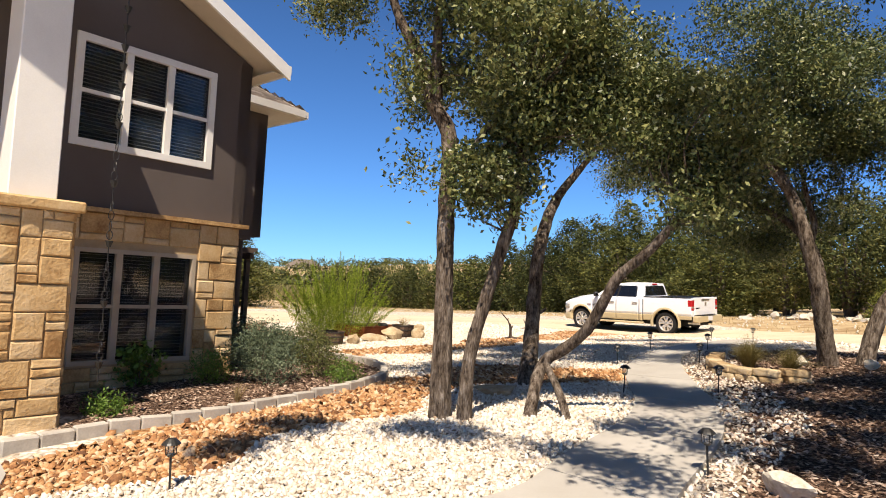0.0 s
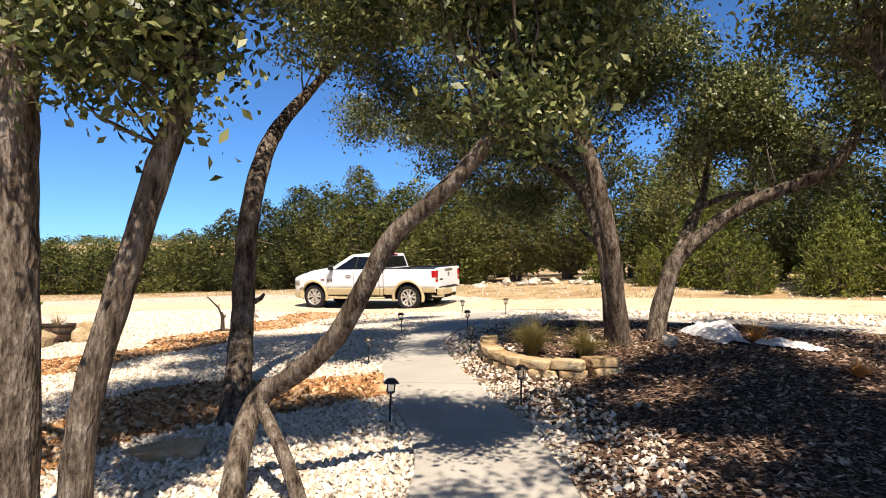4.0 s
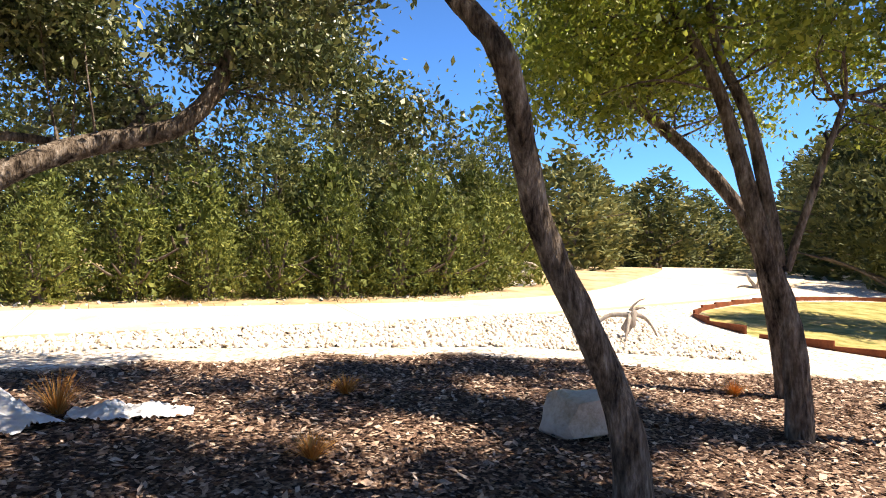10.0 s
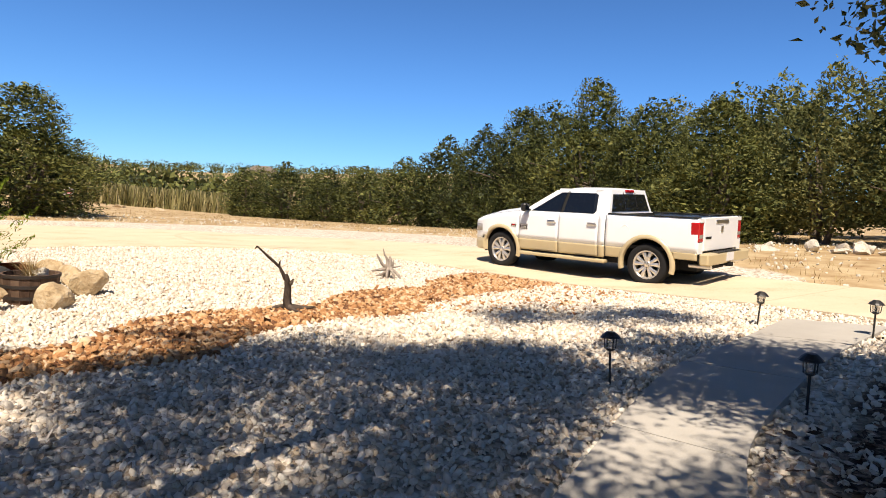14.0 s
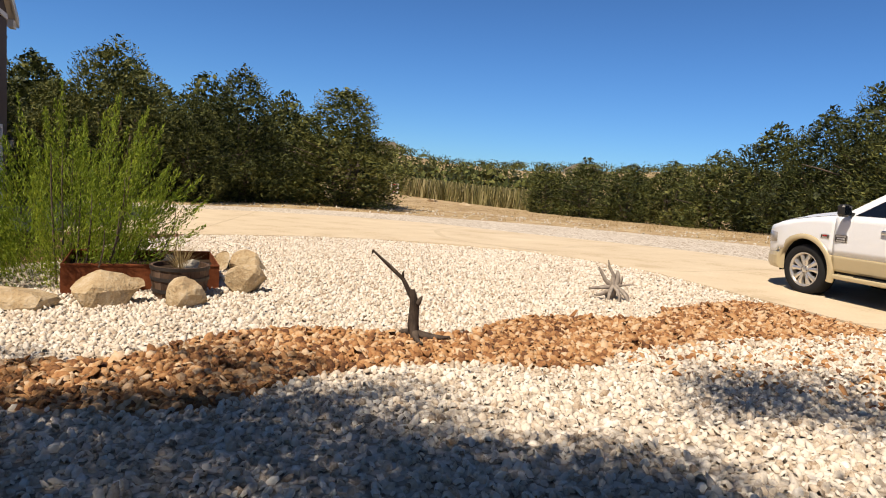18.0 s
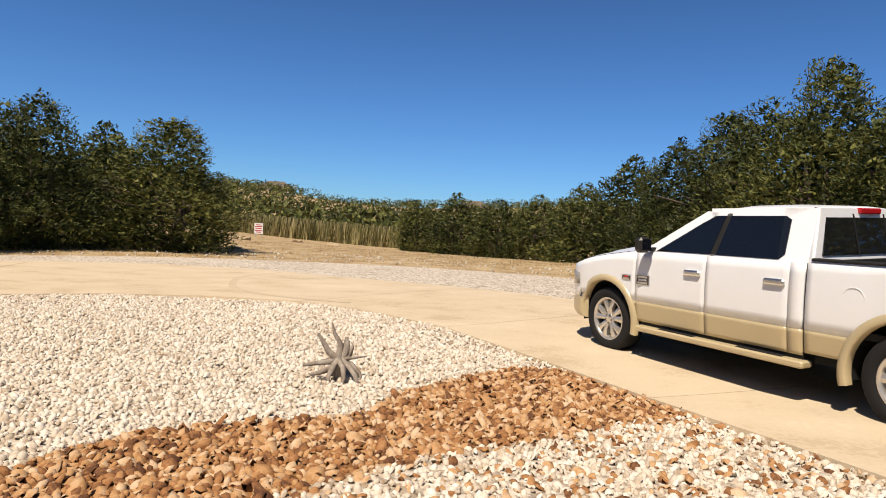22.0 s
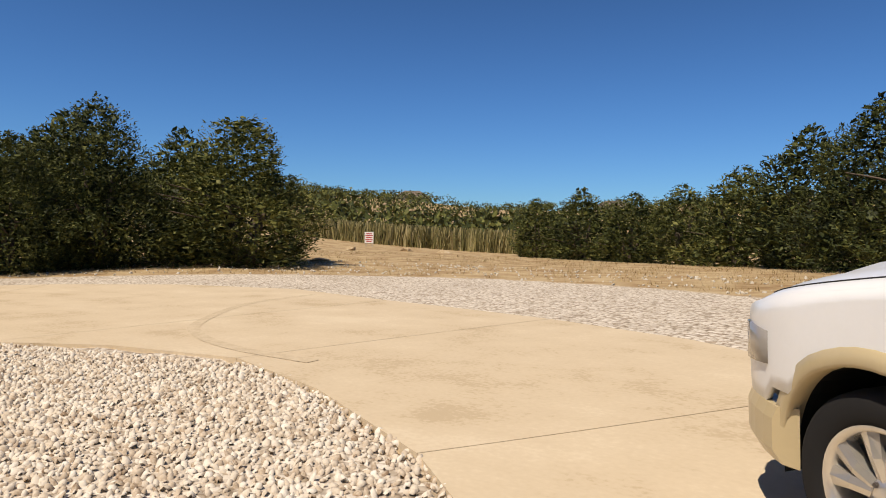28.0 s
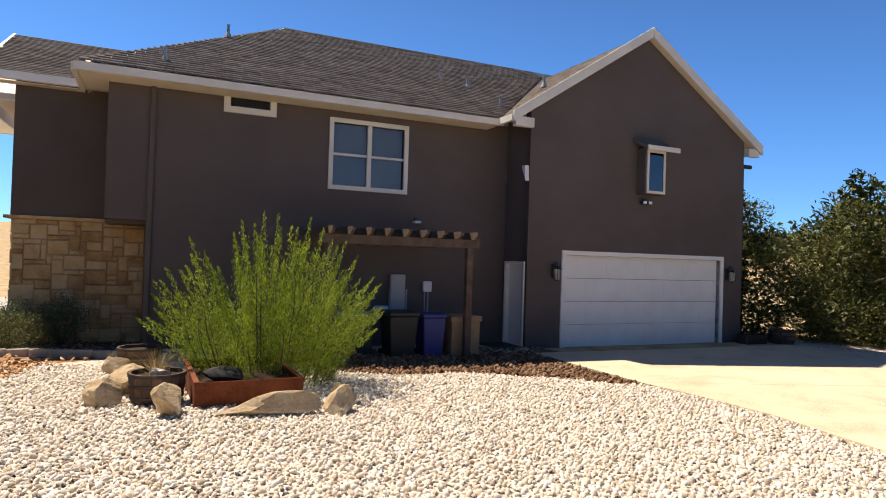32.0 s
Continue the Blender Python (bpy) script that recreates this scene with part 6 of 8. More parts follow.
M["straw"] = mat("dry_grass", [(0.2, (0.22, 0.15, 0.065)), (0.8, (0.48, 0.37, 0.19))], rough=0.8, scale=6, fine=20, bump=0, island=0.7, translucent=0.15, spec=0.2)
M["olivegrass"] = mat("feather_grass", [(0.1, (0.075, 0.065, 0.02)), (0.5, (0.20, 0.165, 0.055)), (0.9, (0.38, 0.30, 0.13))], rough=0.8, scale=3, fine=20, bump=0, island=0.6, translucent=0.15, spec=0.2)
M["reed"] = mat("reeds", [(0.1, (0.10, 0.095, 0.03)), (0.5, (0.22, 0.19, 0.075)), (0.9, (0.40, 0.33, 0.17))], rough=0.8, scale=0.6, fine=20, bump=0, island=0.7, spec=0.2)
M["lime"] = mat("bright_shrub", [(0.1, (0.075, 0.12, 0.010)), (0.5, (0.20, 0.28, 0.024)), (0.9, (0.38, 0.44, 0.055))], rough=0.6, scale=2, fine=12, bump=0, island=0.6, translucent=0.3, spec=0.3)
M["sage"] = mat("sage_shrub", [(0.1, (0.045, 0.065, 0.035)), (0.5, (0.12, 0.155, 0.09)), (0.9, (0.24, 0.28, 0.18))], rough=0.7, scale=2, fine=12, bump=0, island=0.6, translucent=0.15, spec=0.25)
M["herb"] = mat("green_herb", [(0.1, (0.05, 0.10, 0.015)), (0.5, (0.12, 0.21, 0.03)), (0.9, (0.24, 0.36, 0.07))], rough=0.5, scale=2, fine=12, bump=0, island=0.6, translucent=0.25, spec=0.4)
M["rusty"] = mat("dead_orange_tuft", [(0.2, (0.40, 0.15, 0.03)), (0.8, (0.68, 0.36, 0.10))], rough=0.8, scale=6, fine=20, bump=0, island=0.6, spec=0.2)
M["plastic"] = mat("frost_cloth", [(0.3, (0.60, 0.60, 0.61)), (0.7, (0.78, 0.78, 0.79))], rough=0.8, scale=5, fine=50, bump=0.3, spec=0.2)


def rock(name, x, y, sx, sy, sz, material, label, seed, rz=0.0, group="", sharp=0.28, sink=0.12):
    """A weathered stone with uneven flat facets."""
    rng = np.random.default_rng(seed)
    bm = bmesh.new()
    bmesh.ops.create_icosphere(bm, subdivisions=3, radius=1.0)
    planes = [(Vector(rng.normal(size=3)).normalized(), rng.uniform(0.36, 0.66)) for _ in range(10)]
    o = Vector(rng.uniform(-50, 50, 3))
    for v in bm.verts:
        p = v.co.copy()
        for n, d in planes:
            e = p.dot(n) - d
            if e > 0:
                p -= n * e * 0.97
        p *= 1 + sharp * 0.45 * noise.noise(p * 1.7 + o) + sharp * 0.12 * noise.noise(p * 6 + o)
        v.co = Vector((p.x * sx * 1.25, p.y * sy * 1.25, (p.z + 0.5) * sz * 0.82))
    z = gz(x, y) - sz * sink
    ob = part(name, bm, material)
    ob.matrix_world = pose(x, y, z, 0, 0, rz)
    return tagged(ob, label, "rock", group)


rock("boulder", 7.62, 5.36, 0.34, 0.30, 0.42, M["boulder"], "large pale limestone boulder on mulch", 3, 20)
rock("boulder", 8.5, 1.62, 0.36, 0.3, 0.32, M["boulder"], "grey weathered boulder beside slim oaks", 4, 70)
rock("stone", 6.5, 9.15, 0.13, 0.10, 0.14, M["boulder"], "small pale stone at the foot of an oak", 5)
rock("stone", 5.95, 9.95, 0.13, 0.12, 0.2, M["boulder"], "small grey stone beside dry grass", 6)
rock("stone", 2.78, 4.42, 0.10, 0.2, 0.16, M["boulder"], "grey stone block at the edge of the walk", 8, 30)
for i, (x, y, sx, sy, sz, rz) in enumerate(((-0.6, 17.4, 0.2, 0.17, 0.32, 10), (-1.2, 18.15, 0.55, 0.2, 0.22, 130), (-1.72, 18.6, 0.2, 0.18, 0.3, 60), (-2.05, 18.45, 0.2, 0.15, 0.26, 0),
                                            (-1.15, 16.1, 0.32, 0.2, 0.5, 45), (-0.47, 16.55, 0.2, 0.16, 0.29, 20), (-1.5, 15.6, 0.42, 0.24, 0.2, 50), (-1.95, 14.75, 0.24, 0.2, 0.3, 0))):
    rock("boulder", x, y, sx, sy, sz, M["tanrock"], "tan layered limestone rock beside the steel planter", 20 + i, rz, "rocks round the steel planter", sharp=0.34)
rr = np.random.default_rng(9)
for i in range(16):
    x, y = 12.6 + rr.random() * 3.2, 22.0 + rr.random() * 5.0
    rock("stone", x, y, *(rr.uniform(0.12, 0.3, 2)), rr.uniform(0.12, 0.3), M["boulder"], "loose white limestone rock at the wood's edge", 40 + i, rr.random() * 180, "rubble at the wood's edge")
for i, (x, y, s) in enumerate(((-17.5, 53.5, 0.35), (-15.2, 54.2, 0.3), (-13.0, 40.2, 0.25), (-19.2, 50, 0.3), (-16.2, 35.2, 0.2))):
    rock("stone", x, y, s * 1.6, s, s * 0.7, M["tanrock"], "flat tan rock lying on dry soil", 60 + i, i * 40.0, "rocks on the dry soil")
# low dry-laid ring of tan stones
ring = curve([(5.2, 11.3), (4.72, 10.4), (4.58, 9.6), (4.68, 9.08), (4.98, 8.74), (5.35, 8.7)], 0.05)
def slab_stone(x, y, z, length, depth, thick, rz, seed, label, group):
    """A flat broken slab with rough, slightly rounded sides."""
    bm = bmesh.new()
    box(bm, -length / 2, -depth / 2, 0, length / 2, depth / 2, thick)
    bmesh.ops.bevel(bm, geom=bm.edges[:], offset=thick * 0.22, segments=2, affect="EDGES", profile=0.6)
    bmesh.ops.subdivide_edges(bm, edges=[e for e in bm.edges if e.calc_length() > 0.05], cuts=3, use_grid_fill=True)
    o = Vector((seed * 3.1, seed * 1.7, seed * 0.9))
    for v in bm.verts:
        k = noise.noise_vector(v.co * 7 + o)
        v.co += Vector((k.x * 0.022, k.y * 0.022, k.z * 0.009)) + noise.noise_vector(v.co * 26 + o) * 0.006
    ob = part("stone", bm, M["slabrock"])
    ob.matrix_world = pose(x, y, z, 0, 0, rz)
    return tagged(ob, label, "rock", group)


M["slabrock"] = mat("tan_ledge_stone", [(0.2, (0.20, 0.12, 0.06)), (0.45, (0.40, 0.28, 0.15)), (0.75, (0.58, 0.46, 0.30))], rough=0.92, scale=5, fine=40, bump=0.9, depth=0.015, per_object=0.35, spec=0.12)
rs_ = np.random.default_rng(31)
for row in range(2):
    pts = even(ring, 11 - row)
    for i, (a, b) in enumerate(zip(pts[:-1], pts[1:])):
        c = (a + b) / 2
        slab_stone(c[0], c[1], gz(*c) - 0.03 + 0.105 * row, np.hypot(*(b - a)) * rs_.uniform(0.94, 1.02), rs_.uniform(0.2, 0.27), rs_.uniform(0.09, 0.102), math.degrees(math.atan2(*(b - a)[::-1])) + rs_.uniform(-5, 5), 80 + row * 20 + i,
                   "flat tan stone in a low dry-laid planting ring", "stones of the planting ring")
# flat stones stacked beside the far drive
for i in range(3):
    st = rock("stone", 20.4, 3.05, 0.75 - i * 0.1, 0.5, 0.3, M["boulder"], "flat pale stone stacked at the driveway's edge", 110 + i, i * 25, "stacked flat stones", sharp=0.14, sink=0.1)
    st.location.z += 0.17 * i


def blades(name, x, y, n, h, spread, width, material, label, seed, curl=0.6, category="grass", upright=0.0, z=None, group=""):
    """A tuft of bent grass blades."""
    rng = np.random.default_rng(seed)
    a = rng.random(n) * 2 * np.pi
    L = h * rng.uniform(0.55, 1.15, n)
    lean = rng.random(n) ** 0.7 * spread * (1 - upright)
    root = np.stack([np.cos(a), np.sin(a)], -1) * (rng.random(n)[:, None] * 0.12 * spread)
    side = np.stack([-np.sin(a), np.cos(a), np.zeros(n)], -1) * width / 2
    rows = []
    for k, t in enumerate((0, 0.35, 0.7, 1.0)):
        r = lean * (t + curl * t * t) / (1 + curl)
        p = np.stack([root[:, 0] + np.cos(a) * r, root[:, 1] + np.sin(a) * r, L * (t - 0.35 * curl * t * t * lean / (h + 1e-6))], -1)
        w = (1 - t * 0.9)
        rows.append((p - side * w, p + side * w))
    V = np.stack([q for r in rows for q in r], 1).reshape(-1, 3)
    F = np.concatenate([np.arange(n)[:, None] * 8 + np.array([[2 * k, 2 * k + 1, 2 * k + 3, 2 * k + 2]]) for k in range(3)])
    ob = arrays(name, V, F, material)
    ob.location = (x, y, (gz(x, y) if z is None else z) - 0.01)
    return tagged(ob, label, category, group)


blades("ornamental_grass", 5.15, 10.05, 1900, 0.56, 0.46, 0.0035, M["olivegrass"], "feathery olive-tan grass clump inside a stone ring", 1, curl=1.5)
blades("ornamental_grass", 5.5, 9.45, 1500, 0.46, 0.50, 0.0035, M["olivegrass"], "low tan feather grass clump inside a stone ring", 2, curl=1.8)
blades("ornamental_grass", 20.9, 3.3, 500, 1.0, 0.55, 0.02, M["lime"], "yellow-green grass clump behind stacked stones", 3)
blades("ornamental_grass", 21.6, 2.6, 300, 0.6, 0.45, 0.02, M["straw"], "tan grass clump behind stacked stones", 4)
for i, (x, y, r) in enumerate(((8.59, 7.0, 0.14), (8.92, 3.35, 0.13), (6.9, 7.1, 0.12))):
    blades("dead_tuft", x, y, 260, r * 1.3, r * 1.6, 0.008, M["rusty"], "small dead orange plant tuft on mulch", 10 + i, category="dead plant", group="dead tufts on mulch")


def branch_thing(name, x, y, limbs, material, label, category="driftwood", group=""):
    t = empty(name, Matrix.Translation((x, y, gz(x, y))), label, category, group)
    for i, (pts, rad) in enumerate(limbs):
        v, f, _ = tube(pts, rad, n=8, wob=0.16, seed=i + 3)
        arrays("trunk" if i == 0 else "branch", v, f, material, t, smooth=True)
    return t


branch_thing("dead_stump", 1.97, 16.74, [([(0, 0, -0.05), (-0.015, 0, 0.12), (-0.03, -0.01, 0.3), (-0.05, -0.02, 0.42)], [0.05, 0.038, 0.034, 0.02]),
                                         ([(-0.05, -0.02, 0.36), (-0.1, -0.06, 0.47), (-0.12, -0.08, 0.52), (-0.19, -0.12, 0.58), (-0.26, -0.17, 0.68), (-0.33, -0.22, 0.73)], [0.024, 0.02, 0.014, 0.017, 0.013, 0.01]),
                                         ([(0.02, 0, 0.05), (0.16, 0.05, 0.03), (0.28, 0.1, 0.05)], [0.04, 0.028, 0.012]), ([(0, 0, 0.05), (-0.14, 0.06, 0.03), (-0.22, 0.1, 0.0)], [0.04, 0.028, 0.012]),
                                         ([(0, 0, 0.05), (0.08, -0.12, 0.03), (0.18, -0.2, 0.03)], [0.04, 0.025, 0.01]), ([(0.0, 0.0, 0.3), (0.03, 0.02, 0.37)], [0.025, 0.006]), ([(-0.12, -0.08, 0.52), (-0.1, -0.1, 0.58)], [0.014, 0.004]), ([(-0.33, -0.22, 0.73), (-0.36, -0.19, 0.7)], [0.011, 0.004])],
             M["deadwood"], "dark bare stump with one crooked upright branch", "dead wood")
rock("stone", 1.02, 8.4, 0.42, 0.26, 0.17, M["tanrock"], "broad flat tan stone lying in pebbles among oaks", 140, 15, sharp=0.16)
KNOT = [([(0, 0, -0.02), (0, 0, 0.1), (0, 0, 0.19)], [0.055, 0.05, 0.04]), ([(0, 0, 0.17), (-0.12, 0.02, 0.155), (-0.25, 0.04, 0.135)], [0.03, 0.025, 0.014]), ([(0, 0, 0.14), (-0.1, 0.05, 0.08), (-0.2, 0.08, 0.065)], [0.03, 0.03, 0.014]),
        ([(0, 0, 0.17), (-0.07, -0.02, 0.24), (-0.11, -0.03, 0.33), (-0.15, -0.04, 0.40)], [0.034, 0.027, 0.02, 0.013]), ([(0, 0, 0.17), (0.01, -0.03, 0.28), (0, -0.04, 0.37), (-0.05, -0.05, 0.42), (-0.055, -0.05, 0.50)], [0.036, 0.03, 0.024, 0.014, 0.006]),
        ([(0.02, 0, 0.17), (0.06, -0.04, 0.28), (0.05, -0.05, 0.37)], [0.035, 0.033, 0.01]), ([(0.04, 0, 0.16), (0.09, -0.02, 0.25), (0.1, -0.03, 0.31)], [0.025, 0.02, 0.006]), ([(0.02, 0, 0.17), (0.1, 0.02, 0.2), (0.2, 0.04, 0.22)], [0.024, 0.016, 0.005]),
        ([(0, 0.02, 0.18), (-0.06, 0.1, 0.1), (-0.075, 0.14, -0.01)], [0.026, 0.024, 0.014]), ([(0, 0.03, 0.18), (0.035, 0.12, 0.1), (0.02, 0.15, -0.01)], [0.026, 0.02, 0.01]), ([(0.02, 0.02, 0.18), (0.1, 0.1, 0.1), (0.13, 0.14, 0.0)], [0.026, 0.022, 0.014]),
        ([(0.03, 0, 0.17), (0.13, 0.03, 0.1), (0.17, 0.05, -0.01)], [0.025, 0.02, 0.012]), ([(0, 0, 0.15), (0.05, -0.15, 0.06), (0.08, -0.22, -0.01)], [0.03, 0.022, 0.012])]
branch_thing("driftwood", 2.86, 20.22, [([(0.87 * u + 0.5 * v, 0.5 * u - 0.87 * v, z) for u, v, z in [(1.25 * u, 1.3 * v, z) for u, v, z in pts]], rad) for pts, rad in KNOT],
             M["greywood"], "silvery driftwood root with leg-like roots and upturned prongs")
branch_thing("driftwood", 12.1, 3.1, [([(0.05, 0.1, 0.12), (0, 0, 0.3), (-0.05, -0.05, 0.42), (0.0, -0.1, 0.5)], [0.10, 0.11, 0.07, 0.04]), ([(0, 0, 0.42), (0.1, 0.4, 0.4), (0.1, 0.7, 0.22), (0.12, 0.85, 0.0)], [0.05, 0.04, 0.03, 0.02]),
                                      ([(0, 0, 0.42), (0.05, -0.3, 0.4), (0, -0.5, 0.2), (0.0, -0.62, 0.0)], [0.05, 0.04, 0.03, 0.02]), ([(0, 0, 0.4), (-0.3, 0.15, 0.3), (-0.5, 0.3, 0.0)], [0.05, 0.035, 0.02]),
                                      ([(0, -0.05, 0.5), (0.02, -0.25, 0.56), (0, -0.35, 0.53)], [0.03, 0.025, 0.01]), ([(0, 0, 0.5), (0, -0.15, 0.66), (0, -0.32, 0.72)], [0.03, 0.02, 0.01]), ([(0.1, 0.65, 0.3), (0.1, 0.9, 0.36), (0.1, 1.0, 0.33)], [0.025, 0.02, 0.008])],
             M["greywood"], "pale driftwood standing on leg-like branches on pebbles").scale = (0.74, 0.7, 0.8)
branch_thing("driftwood", 20.8, -4.3, [([(0, 0, 0), (0.05, 0.2, 0.3), (0, 0.35, 0.5)], [0.06, 0.04, 0.01]), ([(0, 0, 0.05), (0.1, -0.3, 0.25), (0, -0.5, 0.2)], [0.06, 0.04, 0.01]), ([(0, 0, 0.1), (-0.1, 0.0, 0.35), (0, 0.1, 0.6)], [0.05, 0.03, 0.01]), ([(0, 0, 0.05), (0.1, 0.4, 0.1), (0, 0.7, 0.0)], [0.05, 0.03, 0.01])],
             M["greywood"], "weathered driftwood root lying by the far drive")

# frost cloth lying on the mulch with dead twigs between
def cloth(x0, y0, x1, y1, w, label, seed, hump=0.2):
    rng = np.random.default_rng(seed)
    a, b = np.array([x0, y0]), np.array([x1, y1])
    d = (b - a) / np.hypot(*(b - a))
    s = np.array([-d[1], d[0]])
    k, m = 44, 26
    V = []
    for i in range(k + 1):
        for j in range(m + 1):
            u, v = i / k, j / m - 0.5
            ww = w * (0.55 + 0.45 * math.sin(math.pi * min(1, u + 0.12)) + 0.12 * noise.noise((u * 4, v * 2, seed)))
            p = a + (b - a) * u + s * v * ww
            e = (1 - (2 * v) ** 2) * math.sin(math.pi * (0.08 + 0.84 * u))
            h = hump * max(0, e) * (0.65 + 0.6 * noise.noise((u * 5, v * 4, seed + 5))) + 0.045 * abs(noise.noise((u * 16, v * 11, seed))) + 0.02 * noise.noise((u * 40, v * 28, seed))
            V.append((p[0], p[1], gz(*p) + 0.01 + max(0.0, h)))
    i = np.arange(k)[:, None] * (m + 1) + np.arange(m)[None]
    F = np.stack([i, i + m + 1, i + m + 2, i + 1], -1).reshape(-1, 4)
    ob = arrays("plant_cover", V, F, M["plastic"], smooth=True)
    return tagged(ob, label, "plastic sheet")


cloth(7.95, 10.15, 7.2, 8.75, 0.62, "crumpled white plant cover lying on mulch", 3, 0.22)
cloth(7.55, 8.75, 7.72, 8.0, 0.34, "flattened end of white plant cover on mulch", 4, 0.08)
blades("dead_shrub", 7.62, 8.85, 160, 0.3, 0.3, 0.008, M["rusty"], "dead brown twigs poking through plant cover", 21, category="dead plant")


# steel planter
def steel_planter():
    a, b = Vector((-0.95, 17.35, 0)), Vector((-1.9, 16.12, 0))
    d = (b - a)
    L = d.length
    ang = math.atan2(d.y, d.x)
    z = gz(a.x, a.y)
    t = empty("steel_planter", Matrix.Translation((a.x, a.y, z)) @ Matrix.Rotation(ang, 4, "Z"), "rusted steel planter box edged by tan rocks", "planter")
    W = -1.15
    for b4 in ((0, -0.012, -0.1, L, 0.0, 0.27), (0, W, -0.1, L, W + 0.012, 0.27), (0, W + 0.012, -0.1, 0.012, -0.012, 0.27), (L - 0.012, W + 0.012, -0.1, L, -0.012, 0.27)):
        boxed("side_panel", b4, M["steel"], t)
    for b4 in ((0, -0.05, 0.258, L, 0.006, 0.275), (0, W - 0.006, 0.258, L, W + 0.05, 0.275)):
        boxed("rim", b4, M["steel"], t)
    boxed("soil", (0.012, W + 0.012, -0.1, L - 0.012, -0.012, 0.17), M["soil"], t)


steel_planter()
rock("stone", -1.55, 17.2, 0.24, 0.11, 0.16, M["dark"], "dark grey carved stone resting in the planter", 130, 130).location.z = gz(-1.5, 17.2) + 0.17


def half_barrel(x, y, r, h, label):
    t = empty("barrel_planter", Matrix.Translation((x, y, gz(x, y))), label, "planter")
    n = 18
    for k in range(n):
        bm = bmesh.new()
        v = []
        for z, rr_ in ((0, 0.86), (h * 0.5, 0.97), (h, 1.0)):
            for d in (0, 0.025):
                for q in (0.02, 0.98):
                    a = 2 * math.pi * (k + q) / n
                    v.append(bm.verts.new(((r * rr_ - d) * math.cos(a), (r * rr_ - d) * math.sin(a), z)))
        for i in (0, 4):
            bm.faces.new((v[i], v[i + 1], v[i + 5], v[i + 4]))
            bm.faces.new((v[i + 2], v[i + 6], v[i + 7], v[i + 3]))
            bm.faces.new((v[i], v[i + 4], v[i + 6], v[i + 2]))
            bm.faces.new((v[i + 1], v[i + 3], v[i + 7], v[i + 5]))
        bm.faces.new((v[8], v[9], v[11], v[10]))
        bm.faces.new((v[0], v[2], v[3], v[1]))
        part("stave", bm, M["barrel"], t)
    for z, rr_ in ((h * 0.25, 0.925), (h * 0.62, 0.985), (h * 0.95, 1.003)):
        bm = bmesh.new()
        lathe([(r * rr_ + 0.001, -0.018), (r * rr_ + 0.006, -0.018), (r * rr_ + 0.007, 0.018), (r * rr_ + 0.001, 0.018)], 36, bm, Matrix.Translation((0, 0, z)) @ Matrix.Rotation(math.pi / 2, 4, "X"), closed=True)
        part("hoop", bm, M["hoop"], t)
    bm = bmesh.new()
    rod(bm, (0, 0, h * 0.4), (0, 0, h * 0.86), r * 0.9, r * 0.95, n=24)
    part("soil", bm, M["soil"], t)
    return t


half_barrel(-0.94, 16.8, 0.29, 0.34, "half barrel planter with dead grass beside rocks")
blades("dead_grass", -0.94, 16.8, 120, 0.3, 0.35, 0.008, M["straw"], "dry dead grass drooping from the barrel", 31, z=gz(-0.94, 16.8) + 0.28)
rock("stone", -0.88, 16.88, 0.12, 0.1, 0.14, M["boulder"], "grey stone set in the barrel planter", 131).location.z = gz(-0.6, 16.7) + 0.27
half_barrel(-2.45, 14.6, 0.3, 0.32, "half barrel planter shaded by the green shrub")
px, py = hp(15.75, 1.5)
half_barrel(px, py, 0.33, 0.34, "dark half barrel by the garage corner")


# ---- shrubs ----
def shrub(name, x, y, blobs, count, size, leaf, label, seed, aspect=0.35, droop=-0.4, stems=9, clump=0.08):
    rng = np.random.default_rng(seed)
    t = empty(name, Matrix.Translation((x, y, gz(x, y))), label, "shrub")
    p, c = clumped(blobs, count, rng, clump=clump, per=14)
    p[:, 2] = np.abs(p[:, 2])
    st = [tube([(0, 0, -0.05), q * 0.5 + rng.normal(size=3) * 0.04, q], [0.012, 0.009, 0.003], n=4, seed=i)[:2] for i, q in enumerate(c[rng.permutation(len(c))[:stems]])]
    v, f = join(st)
    tagged(arrays("stem", v, f, M["bark2"], t, smooth=True), kind="stuff")
    v, f = leaves(p, size, rng, aspect=aspect, droop=droop)
    tagged(arrays("foliage", v, f, M[leaf], t), kind="stuff")
    return t


